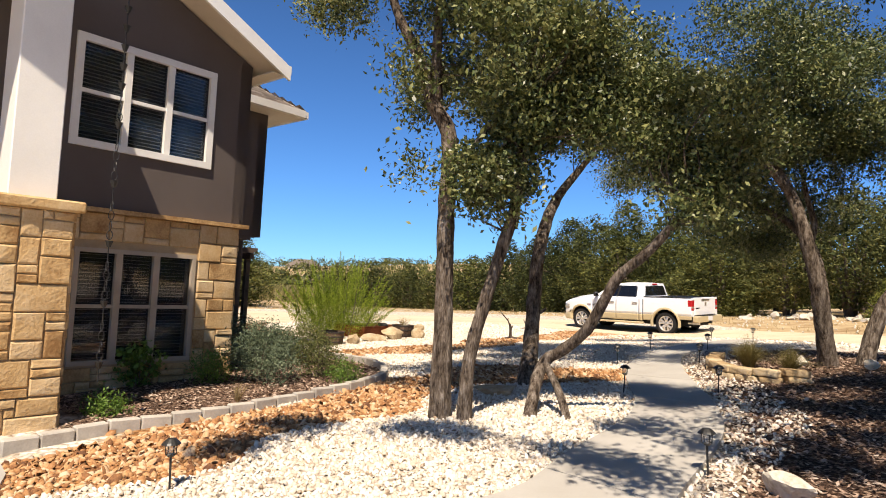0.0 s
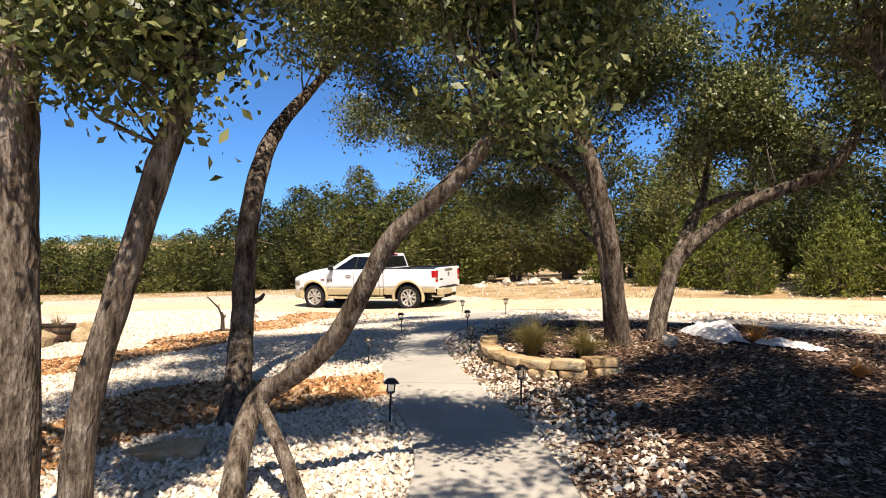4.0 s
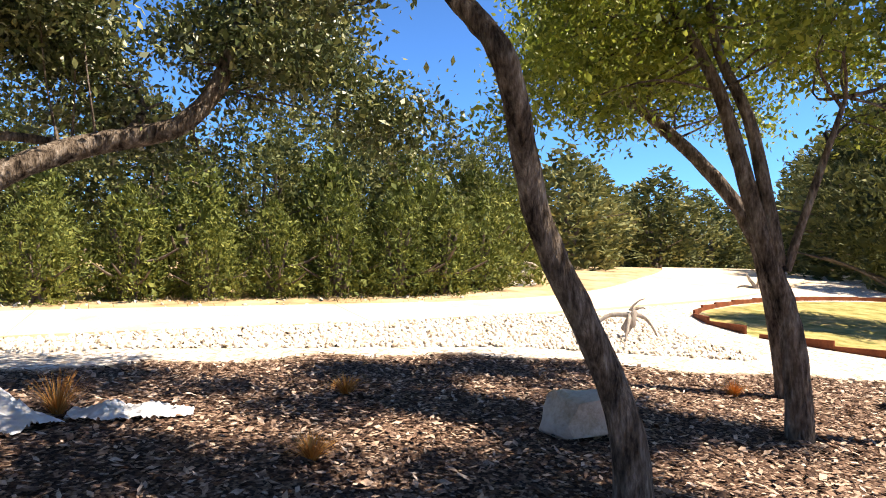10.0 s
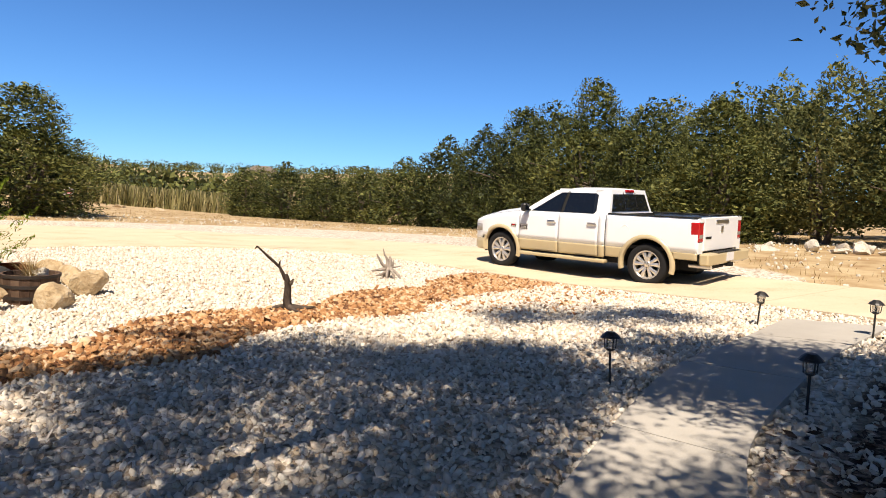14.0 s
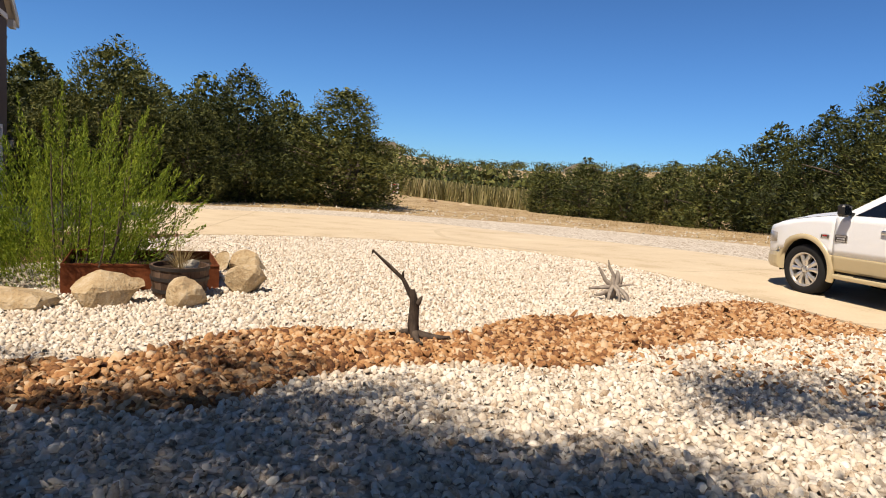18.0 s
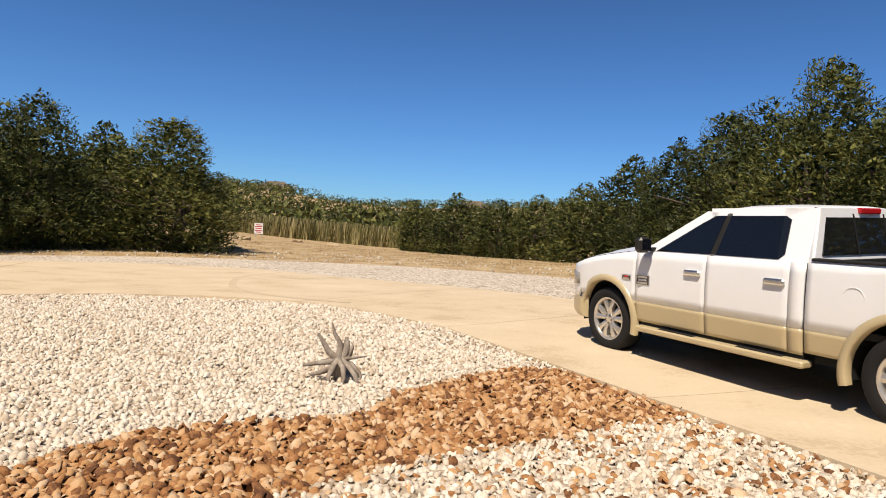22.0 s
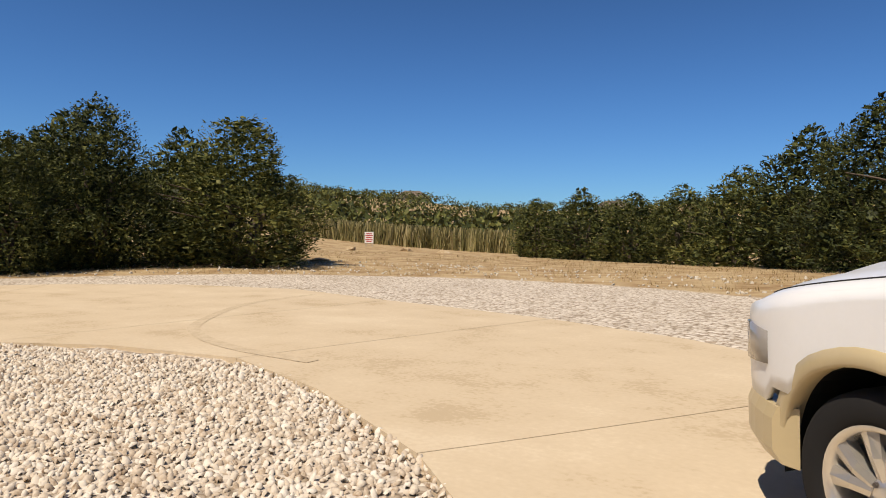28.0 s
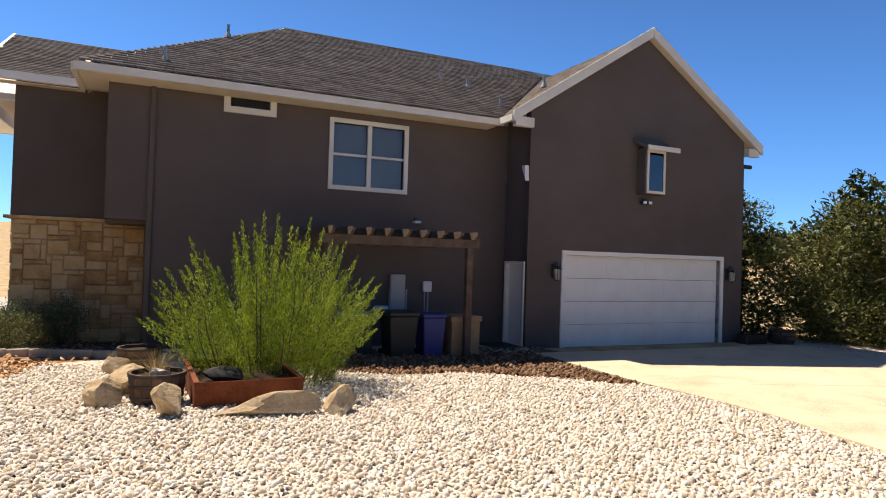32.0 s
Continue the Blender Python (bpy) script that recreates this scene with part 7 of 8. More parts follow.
def plume_shrub(name, x, y, label, n, h, r, seed):
    """A broad shrub of upright feathery plumes."""
    rng = np.random.default_rng(seed)
    t = empty(name, Matrix.Translation((x, y, gz(x, y))), label, "shrub")
    P, U, st = [], [], []
    for i in range(n):
        a = rng.random() * 6.283
        q = rng.random() ** 0.5
        top = np.array([math.cos(a) * r * q, math.sin(a) * r * q, h * (1.04 - 0.52 * q ** 2.6) * rng.uniform(0.62, 1.06)])
        root = np.array([math.cos(a) * 0.52 * q * r, math.sin(a) * 0.52 * q * r, 0.0])
        k = 300
        s = rng.uniform(0.06, 1, k) ** 0.85
        axis = root + (top - root) * s[:, None] ** np.array([1.5, 1.5, 1.0])
        w = 0.085 * (1.0 - s)[:, None] ** 0.75 + 0.003
        P.append(axis + rng.normal(size=(k, 3)) * w)
        d = (top - root) / np.linalg.norm(top - root)
        U.append(np.repeat(d[None] * 2.4, k, 0))
        if i % 6 == 0:
            st.append(tube([root - [0, 0, 0.05], (root + top) / 2, top * 0.8], [0.014, 0.009, 0.003], n=4, seed=i)[:2])
    v, f = join(st)
    tagged(arrays("stem", v, f, M["bark2"], t, smooth=True), kind="stuff")
    P, U = np.concatenate(P), np.concatenate(U)
    v, f = leaves(P, 0.055, rng, aspect=0.22, droop=0, up=U)
    tagged(arrays("foliage", v, f, M["lime"], t), kind="stuff")
    return t


plume_shrub("feathery_shrub", -2.75, 16.75, "tall bright green feathery shrub behind the steel planter", 150, 2.1, 1.65, 3)
shrub("sage_shrub", -2.45, 9.25, [(0, 0, 0.45, 0.5, 0.45, 0.42), (0.3, -0.2, 0.3, 0.3, 0.3, 0.3), (-0.3, 0.3, 0.35, 0.35, 0.3, 0.3)], 5200, 0.05, "sage", "rounded grey-green shrub in the mulched bed", 5)
shrub("herb_shrub", -1.75, 9.75, [(0, 0, 0.3, 0.36, 0.34, 0.3), (0.25, 0.1, 0.2, 0.25, 0.25, 0.2)], 3000, 0.045, "scrub", "straggly olive shrub in the mulched bed", 6)
shrub("herb_shrub", -1.2, 9.35, [(0, 0, 0.14, 0.22, 0.2, 0.16)], 1000, 0.045, "herb", "low green herb by the stone edging", 7)
shrub("leafy_plant", -4.1, 8.75, [(0, 0, 0.3, 0.24, 0.22, 0.28)], 700, 0.085, "herb", "young broad-leaved plant under the window", 8, aspect=0.6)
shrub("fern_plant", -3.55, 6.95, [(0, 0, 0.1, 0.2, 0.18, 0.12)], 900, 0.05, "herb", "low bright green fern in the bed", 9)
shrub("herb_shrub", -3.15, 9.1, [(0, 0, 0.24, 0.3, 0.26, 0.24)], 1800, 0.045, "herb", "small green shrub under the window", 10)
shrub("sage_shrub", -2.9, 10.6, [(0, 0, 0.42, 0.5, 0.5, 0.4)], 4200, 0.05, "sage", "grey-green sage bush by the stone wall", 11)
shrub("herb_shrub", -2.35, 11.55, [(0, 0, 0.36, 0.5, 0.45, 0.34)], 4000, 0.045, "scrub", "olive-tan bush near the stone edging", 12)
shrub("sage_shrub", -3.6, 11.0, [(0, 0, 0.5, 0.4, 0.4, 0.45)], 3000, 0.05, "sage", "silvery bush beside the stone wall", 13)
blades("dry_tuft", -2.3, 7.75, 90, 0.28, 0.22, 0.006, M["straw"], "thin dry grass tuft in the bed", 41)


# ---- garden lamps ----
M["lampglass"] = glass_mat("lamp_glass", (0.45, 0.45, 0.42), alpha=0.35)


def garden_lamp(x, y, tilt=0.0):
    t = empty("garden_lamp", pose(x, y, gz(x, y), tilt, tilt * 0.6, x * 77), "black solar path lamp staked in the stones", "lamp", "path lamps")
    bm = bmesh.new()
    rod(bm, (0, 0, -0.08), (0, 0, 0.25), 0.009, n=8)
    part("stake", bm, M["black"], t)
    bm = bmesh.new()
    rod(bm, (0, 0, 0.245), (0, 0, 0.262), 0.022, 0.042, n=12)
    part("lamp_base", bm, M["black"], t)
    bm = bmesh.new()
    rod(bm, (0, 0, 0.263), (0, 0, 0.335), 0.031, 0.036, n=12)
    part("lamp_glass", bm, M["lampglass"], t)
    for k in range(4):
        a = k * math.pi / 2
        bm = bmesh.new()
        rod(bm, (0.040 * math.cos(a), 0.040 * math.sin(a), 0.26), (0.047 * math.cos(a), 0.047 * math.sin(a), 0.34), 0.004, n=5)
        part("cage_bar", bm, M["black"], t)
    bm = bmesh.new()
    rod(bm, (0, 0, 0.336), (0, 0, 0.352), 0.072, 0.06, n=14)
    rod(bm, (0, 0, 0.3525), (0, 0, 0.378), 0.06, 0.03, n=14)
    part("cap", bm, M["black"], t)


for x, y in ((-1.7, 4.52), (2.42, 4.85), (2.72, 8.42), (3.9, 8.2), (3.32, 11.05), (4.68, 10.85), (4.8, 13.93), (5.81, 13.3), (7.08, 16.26), (7.8, 15.5)):
    garden_lamp(x, y, rr.uniform(-4, 4))

# ---- beside the house ----
M["blue"] = plain("blue_plastic", (0.035, 0.045, 0.20), rough=0.5)
M["bin"] = plain("dark_green_plastic", (0.022, 0.024, 0.020), rough=0.55)
M["card"] = mat("cardboard", [(0.3, (0.30, 0.20, 0.115)), (0.7, (0.38, 0.26, 0.155))], rough=0.85, scale=3, fine=40, bump=0.05, spec=0.15)
M["wood"] = mat("pergola_wood", [(0.3, (0.075, 0.052, 0.04)), (0.7, (0.16, 0.115, 0.09))], rough=0.85, scale=4, fine=50, bump=0.3, stretch=(1, 1, 1), spec=0.15)
M["grey"] = plain("grey_metal", (0.33, 0.34, 0.35), rough=0.45)
M["lantern"] = glass_mat("lantern_glass", (0.6, 0.58, 0.5), alpha=0.45)


def at_house(s, n, z=0.0):
    return HOUSE @ Matrix.Translation((s, n, z))


perg = empty("pergola", at_house(0, 0), "weathered wooden pergola over the bins by the wall", "pergola")
for s in (3.62, 6.3):
    boxed("post", (s - 0.06, 1.99, 0.0, s + 0.06, 2.11, 2.2), M["wood"], perg)
boxed("beam", (3.4, 2.0, 2.203, 6.5, 2.10, 2.36), M["wood"], perg)
boxed("ledger", (3.4, 0.004, 2.2, 6.5, 0.09, 2.36), M["wood"], perg)
for i in range(9):
    s = 3.6 + i * 0.345
    bm = bmesh.new()
    v = [bm.verts.new((s + d, n, z)) for d in (-0.028, 0.028) for n, z in ((0.004, 2.364), (2.18, 2.364), (2.32, 2.44), (2.32, 2.50), (0.004, 2.50))]
    bm.faces.new(v[:5])
    bm.faces.new(v[9:4:-1])
    for k in range(5):
        bm.faces.new((v[k], v[(k + 1) % 5], v[5 + (k + 1) % 5], v[5 + k]))
    part("rafter", bm, M["wood"], perg)


def wheelie_bin(s, n, w, h, material, label):
    t = empty("wheelie_bin", at_house(s, n, 0.06), label, "bin")
    bm = bmesh.new()
    v = []
    for z, k in ((0.05, 0.8), (h - 0.08, 1.0)):
        v.append([bm.verts.new((x * w / 2 * k, y * w * 0.55 * k, z)) for x, y in ((-1, -1), (1, -1), (1, 1), (-1, 1))])
    bm.faces.new(v[0][::-1])
    bm.faces.new(v[1])
    for i in range(4):
        bm.faces.new((v[0][i], v[0][(i + 1) % 4], v[1][(i + 1) % 4], v[1][i]))
    part("body", bm, material, t, bevel=0.015)
    boxed("lid", (-w / 2 - 0.02, -w * 0.57, h - 0.08, w / 2 + 0.02, w * 0.6, h), material, t, bevel=0.02)
    for x in (-w / 2 + 0.02, w / 2 - 0.02):
        bm = bmesh.new()
        rod(bm, (x - 0.02, -w * 0.42, 0.09), (x + 0.02, -w * 0.42, 0.09), 0.1, n=16)
        part("wheel", bm, M["rubber"], t)
    bm = bmesh.new()
    rod(bm, (-w / 2 + 0.03, -w * 0.62, h - 0.05), (w / 2 - 0.03, -w * 0.62, h - 0.05), 0.014)
    part("handle", bm, material, t)


wheelie_bin(5.08, 1.62, 0.56, 0.92, M["bin"], "dark plastic rubbish bin beside a blue bin")
wheelie_bin(5.70, 1.66, 0.46, 0.88, M["blue"], "blue plastic recycling bin beside the pergola post")
carton = empty("cardboard_box", at_house(6.36, 1.6, 0.07), "tall brown cardboard box beside the bins", "box")
boxed("carton_body", (-0.3, -0.3, 0, 0.3, 0.3, 0.74), M["card"], carton, bevel=0.006)
boxed("carton_lid", (-0.33, -0.33, 0.72, 0.33, 0.33, 0.82), M["card"], carton, bevel=0.006)
ac = empty("equipment_case", at_house(4.25, 1.2, 0.05), "dark utility case standing by the wall", "box")
boxed("case_body", (-0.35, -0.35, 0, 0.35, 0.35, 0.84), M["bin"], ac, bevel=0.01)
boxed("case_top", (-0.37, -0.37, 0.84, 0.37, 0.37, 0.87), M["grey"], ac, bevel=0.005)
panel = empty("electric_panel", at_house(5.6, 0.0, 0), "grey electric panel fixed on the brown wall", "electric box")
boxed("panel_box", (-0.17, 0.004, 0.78, 0.17, 0.12, 1.62), M["grey"], panel, bevel=0.008)
boxed("panel_door", (-0.15, 0.122, 0.82, 0.15, 0.132, 1.58), M["grey"], panel, bevel=0.003)
boxed("conduit", (0.22, 0.004, 0.3, 0.25, 0.03, 1.3), M["grey"], panel)
meter = empty("power_meter", at_house(6.3, 0.0, 0), "small pale meter box fixed on the brown wall", "meter")
boxed("meter_box", (-0.1, 0.004, 1.25, 0.1, 0.1, 1.48), M["plate"], meter, bevel=0.015)
for x in (-0.05, 0.03):
    boxed("conduit", (x, 0.004, 0.3, x + 0.025, 0.03, 1.248), M["grey"], meter)
hose = empty("wall_box", at_house(5.25, 0.0, 0), "small white valve box fixed on the wall", "box")
boxed("valve_box", (-0.14, 0.004, 0.72, 0.14, 0.14, 0.95), M["plate"], hose, bevel=0.01)
step = empty("door_step", at_house(7.55, 1.2, 0), "low concrete step before the side door", "step")
boxed("step_slab", (-0.75, -1.15, -0.1, 0.68, 0.55, 0.12), M["concrete"], step, bevel=0.006)
boxed("door_mat", (-0.1, -1.0, 0.121, 0.6, -0.1, 0.135), M["bin"], step)
soff = empty("wall_lamp", at_house(6.0, 0.0, 0), "small white lamp fixed high on the wall", "lamp")
boxed("lamp_hood", (-0.08, 0.004, 2.74, 0.08, 0.16, 2.79), M["plate"], soff, bevel=0.01)
boxed("lamp_arm", (-0.03, 0.004, 2.79, 0.03, 0.05, 2.86), M["black"], soff)


def wall_lantern(m):
    t = empty("wall_lantern", m, "black iron wall lantern with clear glass", "lantern", "lanterns at the garage")
    boxed("wall_plate", (-0.06, 0.004, 0.12, 0.06, 0.03, 0.42), M["black"], t, bevel=0.008)
    bm = bmesh.new()
    for a, b in (((0, 0.03, 0.38), (0, 0.1, 0.47)), ((0, 0.1, 0.47), (0, 0.17, 0.45)), ((0, 0.17, 0.45), (0, 0.17, 0.38))):
        rod(bm, a, b, 0.012)
    part("arm", bm, M["black"], t)
    bm = bmesh.new()
    rod(bm, (0, 0.17, 0.32), (0, 0.17, 0.39), 0.115, 0.03, n=6)
    part("cap", bm, M["black"], t)
    bm = bmesh.new()
    rod(bm, (0, 0.17, 0.09), (0, 0.17, 0.315), 0.06, 0.088, n=6)
    part("glass", bm, M["lantern"], t)
    bm = bmesh.new()
    rod(bm, (0, 0.17, 0.06), (0, 0.17, 0.088), 0.045, 0.068, n=6)
    part("base", bm, M["black"], t)
    for k in range(6):
        a = k * math.pi / 3
        bm = bmesh.new()
        rod(bm, (0.066 * math.cos(a), 0.17 + 0.066 * math.sin(a), 0.085), (0.094 * math.cos(a), 0.17 + 0.094 * math.sin(a), 0.322), 0.006, n=4)
        part("bar", bm, M["black"], t)
    bm = bmesh.new()
    rod(bm, (0, 0.17, 0.1), (0, 0.17, 0.2), 0.012)
    part("candle", bm, M["plate"], t)


wall_lantern(at_house(8.93, 1.01, 1.52))
wall_lantern(at_house(14.28, 1.01, 1.55))
spot = empty("security_light", at_house(11.45, 1.01, 3.45), "black twin security floodlight under the small window", "lamp")
boxed("light_base", (-0.05, 0.004, 0.03, 0.05, 0.05, 0.12), M["black"], spot, bevel=0.01)
for x in (-0.08, 0.08):
    boxed("flood_head", (x - 0.06, 0.05, -0.02, x + 0.06, 0.16, 0.06), M["black"], spot, bevel=0.015)
    boxed("flood_lens", (x - 0.05, 0.161, -0.012, x + 0.05, 0.167, 0.052), M["plate"], spot)
for s, n, z in ((0.9, -0.1, 5.45), (2.2, -2.4, 6.85), (7.3, -1.8, 6.4), (7.9, -1.5, 6.25), (8.2, -0.3, 5.5), (9.6, -0.6, 6.35)):
    vent = empty("roof_vent", at_house(s, n, z), "grey vent pipe standing on the shingle roof", "vent pipe", "roof vents")
    bm = bmesh.new()
    rod(bm, (0, 0, -0.15), (0, 0, 0.34), 0.035, n=10)
    part("pipe", bm, M["grey"], vent)
    bm = bmesh.new()
    rod(bm, (0, 0, 0.02), (0, 0, 0.16), 0.09, 0.04, n=12)
    part("flashing", bm, M["grey"], vent)
bracket = empty("wall_bracket", at_house(8.25, 1.0, 3.75), "small white triangular cable bracket on the house corner", "bracket")
bm = bmesh.new()
v = [bm.verts.new(q) for d in (-0.10, -0.004) for q in ((d, 0.0, 0.0), (d, -0.03, 0.34), (d, -0.17, 0.34))]
bm.faces.new(v[:3])
bm.faces.new(v[5:2:-1])
for k in range(3):
    bm.faces.new((v[k], v[3 + k], v[3 + (k + 1) % 3], v[(k + 1) % 3]))
part("bracket_plate", bm, M["plate"], bracket)
# rain chain of funnels and links
chain = empty("rain_chain", at_house(-3.75, -4.33, 0), "dark metal rain chain of cups and links", "rain chain")
for i in range(22):
    z = 5.25 - i * 0.215
    if i % 3 == 0 or i < 8:
        bm = bmesh.new()
        rod(bm, (0, 0, z - 0.07), (0, 0, z), 0.018, 0.042, n=10)
        part("cup", bm, M["black"], chain)
        bm = bmesh.new()
        rod(bm, (0, 0, z - 0.215), (0, 0, z - 0.07), 0.006, n=5)
        part("chain_rod", bm, M["black"], chain)
    else:
        for k in range(2):
            bm = bmesh.new()
            bmesh.ops.create_circle(bm, segments=10, radius=0.03)
            ring_ = bm.edges[:]
            for vv in bm.verts:
                vv.co.y *= 1.7
            ob_v = [vv.co.copy() for vv in bm.verts]
            bm.clear()
            for a, b in zip(ob_v, ob_v[1:] + ob_v[:1]):
                q = Matrix.Translation((0, 0, z - 0.055 - 0.1 * k)) @ Matrix.Rotation(math.pi / 2 * (k % 2), 4, "Z") @ Matrix.Rotation(math.pi / 2, 4, "X")
                rod(bm, q @ a, q @ b, 0.005, n=5)
            part("chain_link", bm, M["black"], chain)

# ---- far things ----
signpost = empty("yard_sign", Matrix.Translation((-22.4, 56.0, gz(-22.4, 56) + 0.0)) @ Matrix.Rotation(radians(25), 4, "Z"), "white yard sign with red print on dry soil", "sign")
boxed("sign_board", (-0.32, -0.015, 0.25, 0.32, 0.0, 1.05), M["white"], signpost)
for i, (z, w) in enumerate(((0.92, 0.2), (0.80, 0.26), (0.66, 0.22), (0.5, 0.26), (0.38, 0.18))):
    boxed("print_bar", (-w, -0.019, z - 0.03, w, -0.0155, z + 0.03), M["red"], signpost)
for x in (-0.22, 0.22):
    boxed("sign_leg", (x - 0.02, 0.002, -0.1, x + 0.02, 0.03, 0.6), M["grey"], signpost)


def reed_belt():
    rng = np.random.default_rng(77)
    n = 9000
    x = rng.uniform(-42, 0, n)
    y = 60 + rng.random(n) * 7 - 0.08 * (x + 20) + (x + 20) ** 2 * 0.004
    z = lay(x, y)
    h = rng.uniform(0.9, 1.75, n)
    w = rng.uniform(0.03, 0.07, n)
    a = rng.random(n) * np.pi
    dx, dy = np.cos(a) * w, np.sin(a) * w
    lx, ly = rng.normal(size=n) * 0.25, rng.normal(size=n) * 0.25
    V = np.stack([np.stack([x - dx, y - dy, z], -1), np.stack([x + dx, y + dy, z], -1), np.stack([x + dx * 0.6 + lx, y + dy * 0.6 + ly, z + h], -1), np.stack([x - dx * 0.6 + lx, y - dy * 0.6 + ly, z + h], -1)], 1).reshape(-1, 3)
    ob = arrays("reeds", V, np.arange(4 * n).reshape(n, 4), M["reed"])
    tagged(ob, "belt of tall tan-green reeds beyond the dry field", "reeds", kind="stuff")


reed_belt()


def far_woods():
    """Low woods over the distant rise, as many leafy clumps."""
    rng = np.random.default_rng(78)
    k = 3600
    ang = rng.uniform(-2.4, 1.75, k)   # towards the open country
    d = 70 + 260 * rng.random(k) ** 1.1
    x, y = -np.sin(ang) * d, 15 + np.cos(ang) * d
    keep = ~((d < 100) & (x > -45) & (x < 2) & (y < 69))
    x, y, d = x[keep], y[keep], d[keep]
    z = lay(x, y)
    per = 46
    g = np.repeat(np.stack([x, y, z], -1), per, 0)
    r = rng.uniform(1.4, 2.8, len(x))
    q = rng.normal(size=g.shape)
    q /= np.linalg.norm(q, axis=1)[:, None]
    q *= (rng.random(len(g)) ** 0.35 * np.repeat(r, per))[:, None] * np.array([1.15, 1.15, 0.85])
    c = g + q
    c[:, 2] += np.repeat(r, per) * 0.9
    v, f = leaves(c, 0.85, rng, aspect=0.55, droop=-0.4)
    ob = arrays("far_woods", v, f, M["cedar"])
    tagged(ob, "distant low wooded hills under a clear sky", "woods", kind="stuff")


far_woods()


def far_house(x, y, rz, w, d, h, label):
    t = empty("far_house", Matrix.Translation((x, y, gz(x, y) - 1.6)) @ Matrix.Rotation(radians(rz), 4, "Z"), label, "house", "far houses")
    boxed("wall", (-w / 2, -d / 2, -1.5, w / 2, d / 2, h), M["soffit"], t)
    bm = bmesh.new()
    e = 0.6
    v = [bm.verts.new(q) for q in ((-w / 2 - e, -d / 2 - e, h), (w / 2 + e, -d / 2 - e, h), (w / 2 + e, d / 2 + e, h), (-w / 2 - e, d / 2 + e, h), (-w / 4, 0, h + 3), (w / 4, 0, h + 3))]
    for f in ((0, 1, 5, 4), (2, 3, 4, 5), (1, 2, 5), (3, 0, 4), (3, 2, 1, 0)):
        bm.faces.new([v[i] for i in f])
    part("roof", bm, M["shingle"], t)
    for k in (-0.3, 0.0, 0.3):
        boxed("window", (k * w - 0.6, -d / 2 - 0.05, 0.8, k * w + 0.6, -d / 2 - 0.004, 2.0), M["darkglass"], t)


far_house(-150, 255, 20, 14, 9, 2.5, "far house roof among the wooded hills")
far_house(-62, 262, -10, 12, 9, 2.5, "far pale house among the wooded hills")



def tyre_marks():
    """Dark arcs that turning tyres left on the concrete."""
    mid = curve([(-3.7, 29.6), (-3.6, 27.8), (-2.45, 25.9), (-1.5, 25.15), (-0.4, 24.75), (0.8, 24.6)], 0.2)
    t = np.gradient(mid, axis=0)
    t /= np.hypot(*t.T)[:, None]
    nrm = np.stack([-t[:, 1], t[:, 0]], -1)
    for off, w in ((0.0, 0.16),):
        a, b = mid + nrm * (off - w / 2), mid + nrm * (off + w / 2)
        V = [(x, y, gz(x, y) + 0.034) for p, q in zip(a, b) for x, y in (p, q)]
        F = [(2 * i, 2 * i + 1, 2 * i + 3, 2 * i + 2) for i in range(len(mid) - 1)]
        arrays("tyre_mark", V, F, M["tyre_mark"], road)


tyre_marks()

trough = empty("planter_trough", at_house(14.84, 1.35, 0.06), "low black planter trough beside the garage door", "planter")
for b4 in ((-0.36, -0.16, 0, 0.36, -0.14, 0.24), (-0.36, 0.14, 0, 0.36, 0.16, 0.24), (-0.36, -0.139, 0, -0.34, 0.139, 0.24), (0.34, -0.139, 0, 0.36, 0.139, 0.24)):
    boxed("trough_side", b4, M["black"], trough, bevel=0.004)
boxed("soil", (-0.338, -0.138, 0.0, 0.338, 0.138, 0.2), M["soil"], trough)
# ---- pieces of the setting: edging blocks, wall stones, pebbles, chips ----
edging = empty("stone_edging", Matrix(), "low edging of pale stone blocks round the bed", "edging", kind="structure")
pts = even(EDGING, int(np.hypot(*np.diff(EDGING, axis=0).T).sum() / 0.30))
re_ = np.random.default_rng(21)
for a, b in zip(pts[:-1], pts[1:]):
    L = np.hypot(*(b - a)) - 0.012
    ang = math.atan2(*(b - a)[::-1])
    c = (a + b) / 2
    m = pose(c[0], c[1], gz(*c) + re_.uniform(-0.008, 0.012), re_.uniform(-2, 2), re_.uniform(-2, 2), math.degrees(ang) + re_.uniform(-1.5, 1.5))
    boxed("block", (-L / 2, -0.055, -0.08, L / 2, 0.055, 0.115), M["blockstone"], edging, bevel=0.012, m=m)

lawn_edge = empty("lawn_edging", Matrix(), "brown steel edging round a patchy lawn", "edging", kind="structure")
LC = np.concatenate([LAWN, LAWN[:1]])
LL = curve([tuple(p) for p in LC], 0.3)
for a, b in zip(LL[:-1:3], LL[3::3]):
    ang = math.degrees(math.atan2(*(b - a)[::-1]))
    c = (a + b) / 2
    boxed("edging_strip", (-np.hypot(*(b - a)) / 2, -0.02, -0.1, np.hypot(*(b - a)) / 2, 0.02, 0.10), M["steel"], lawn_edge, m=pose(c[0], c[1], gz(*c), 0, 0, ang))


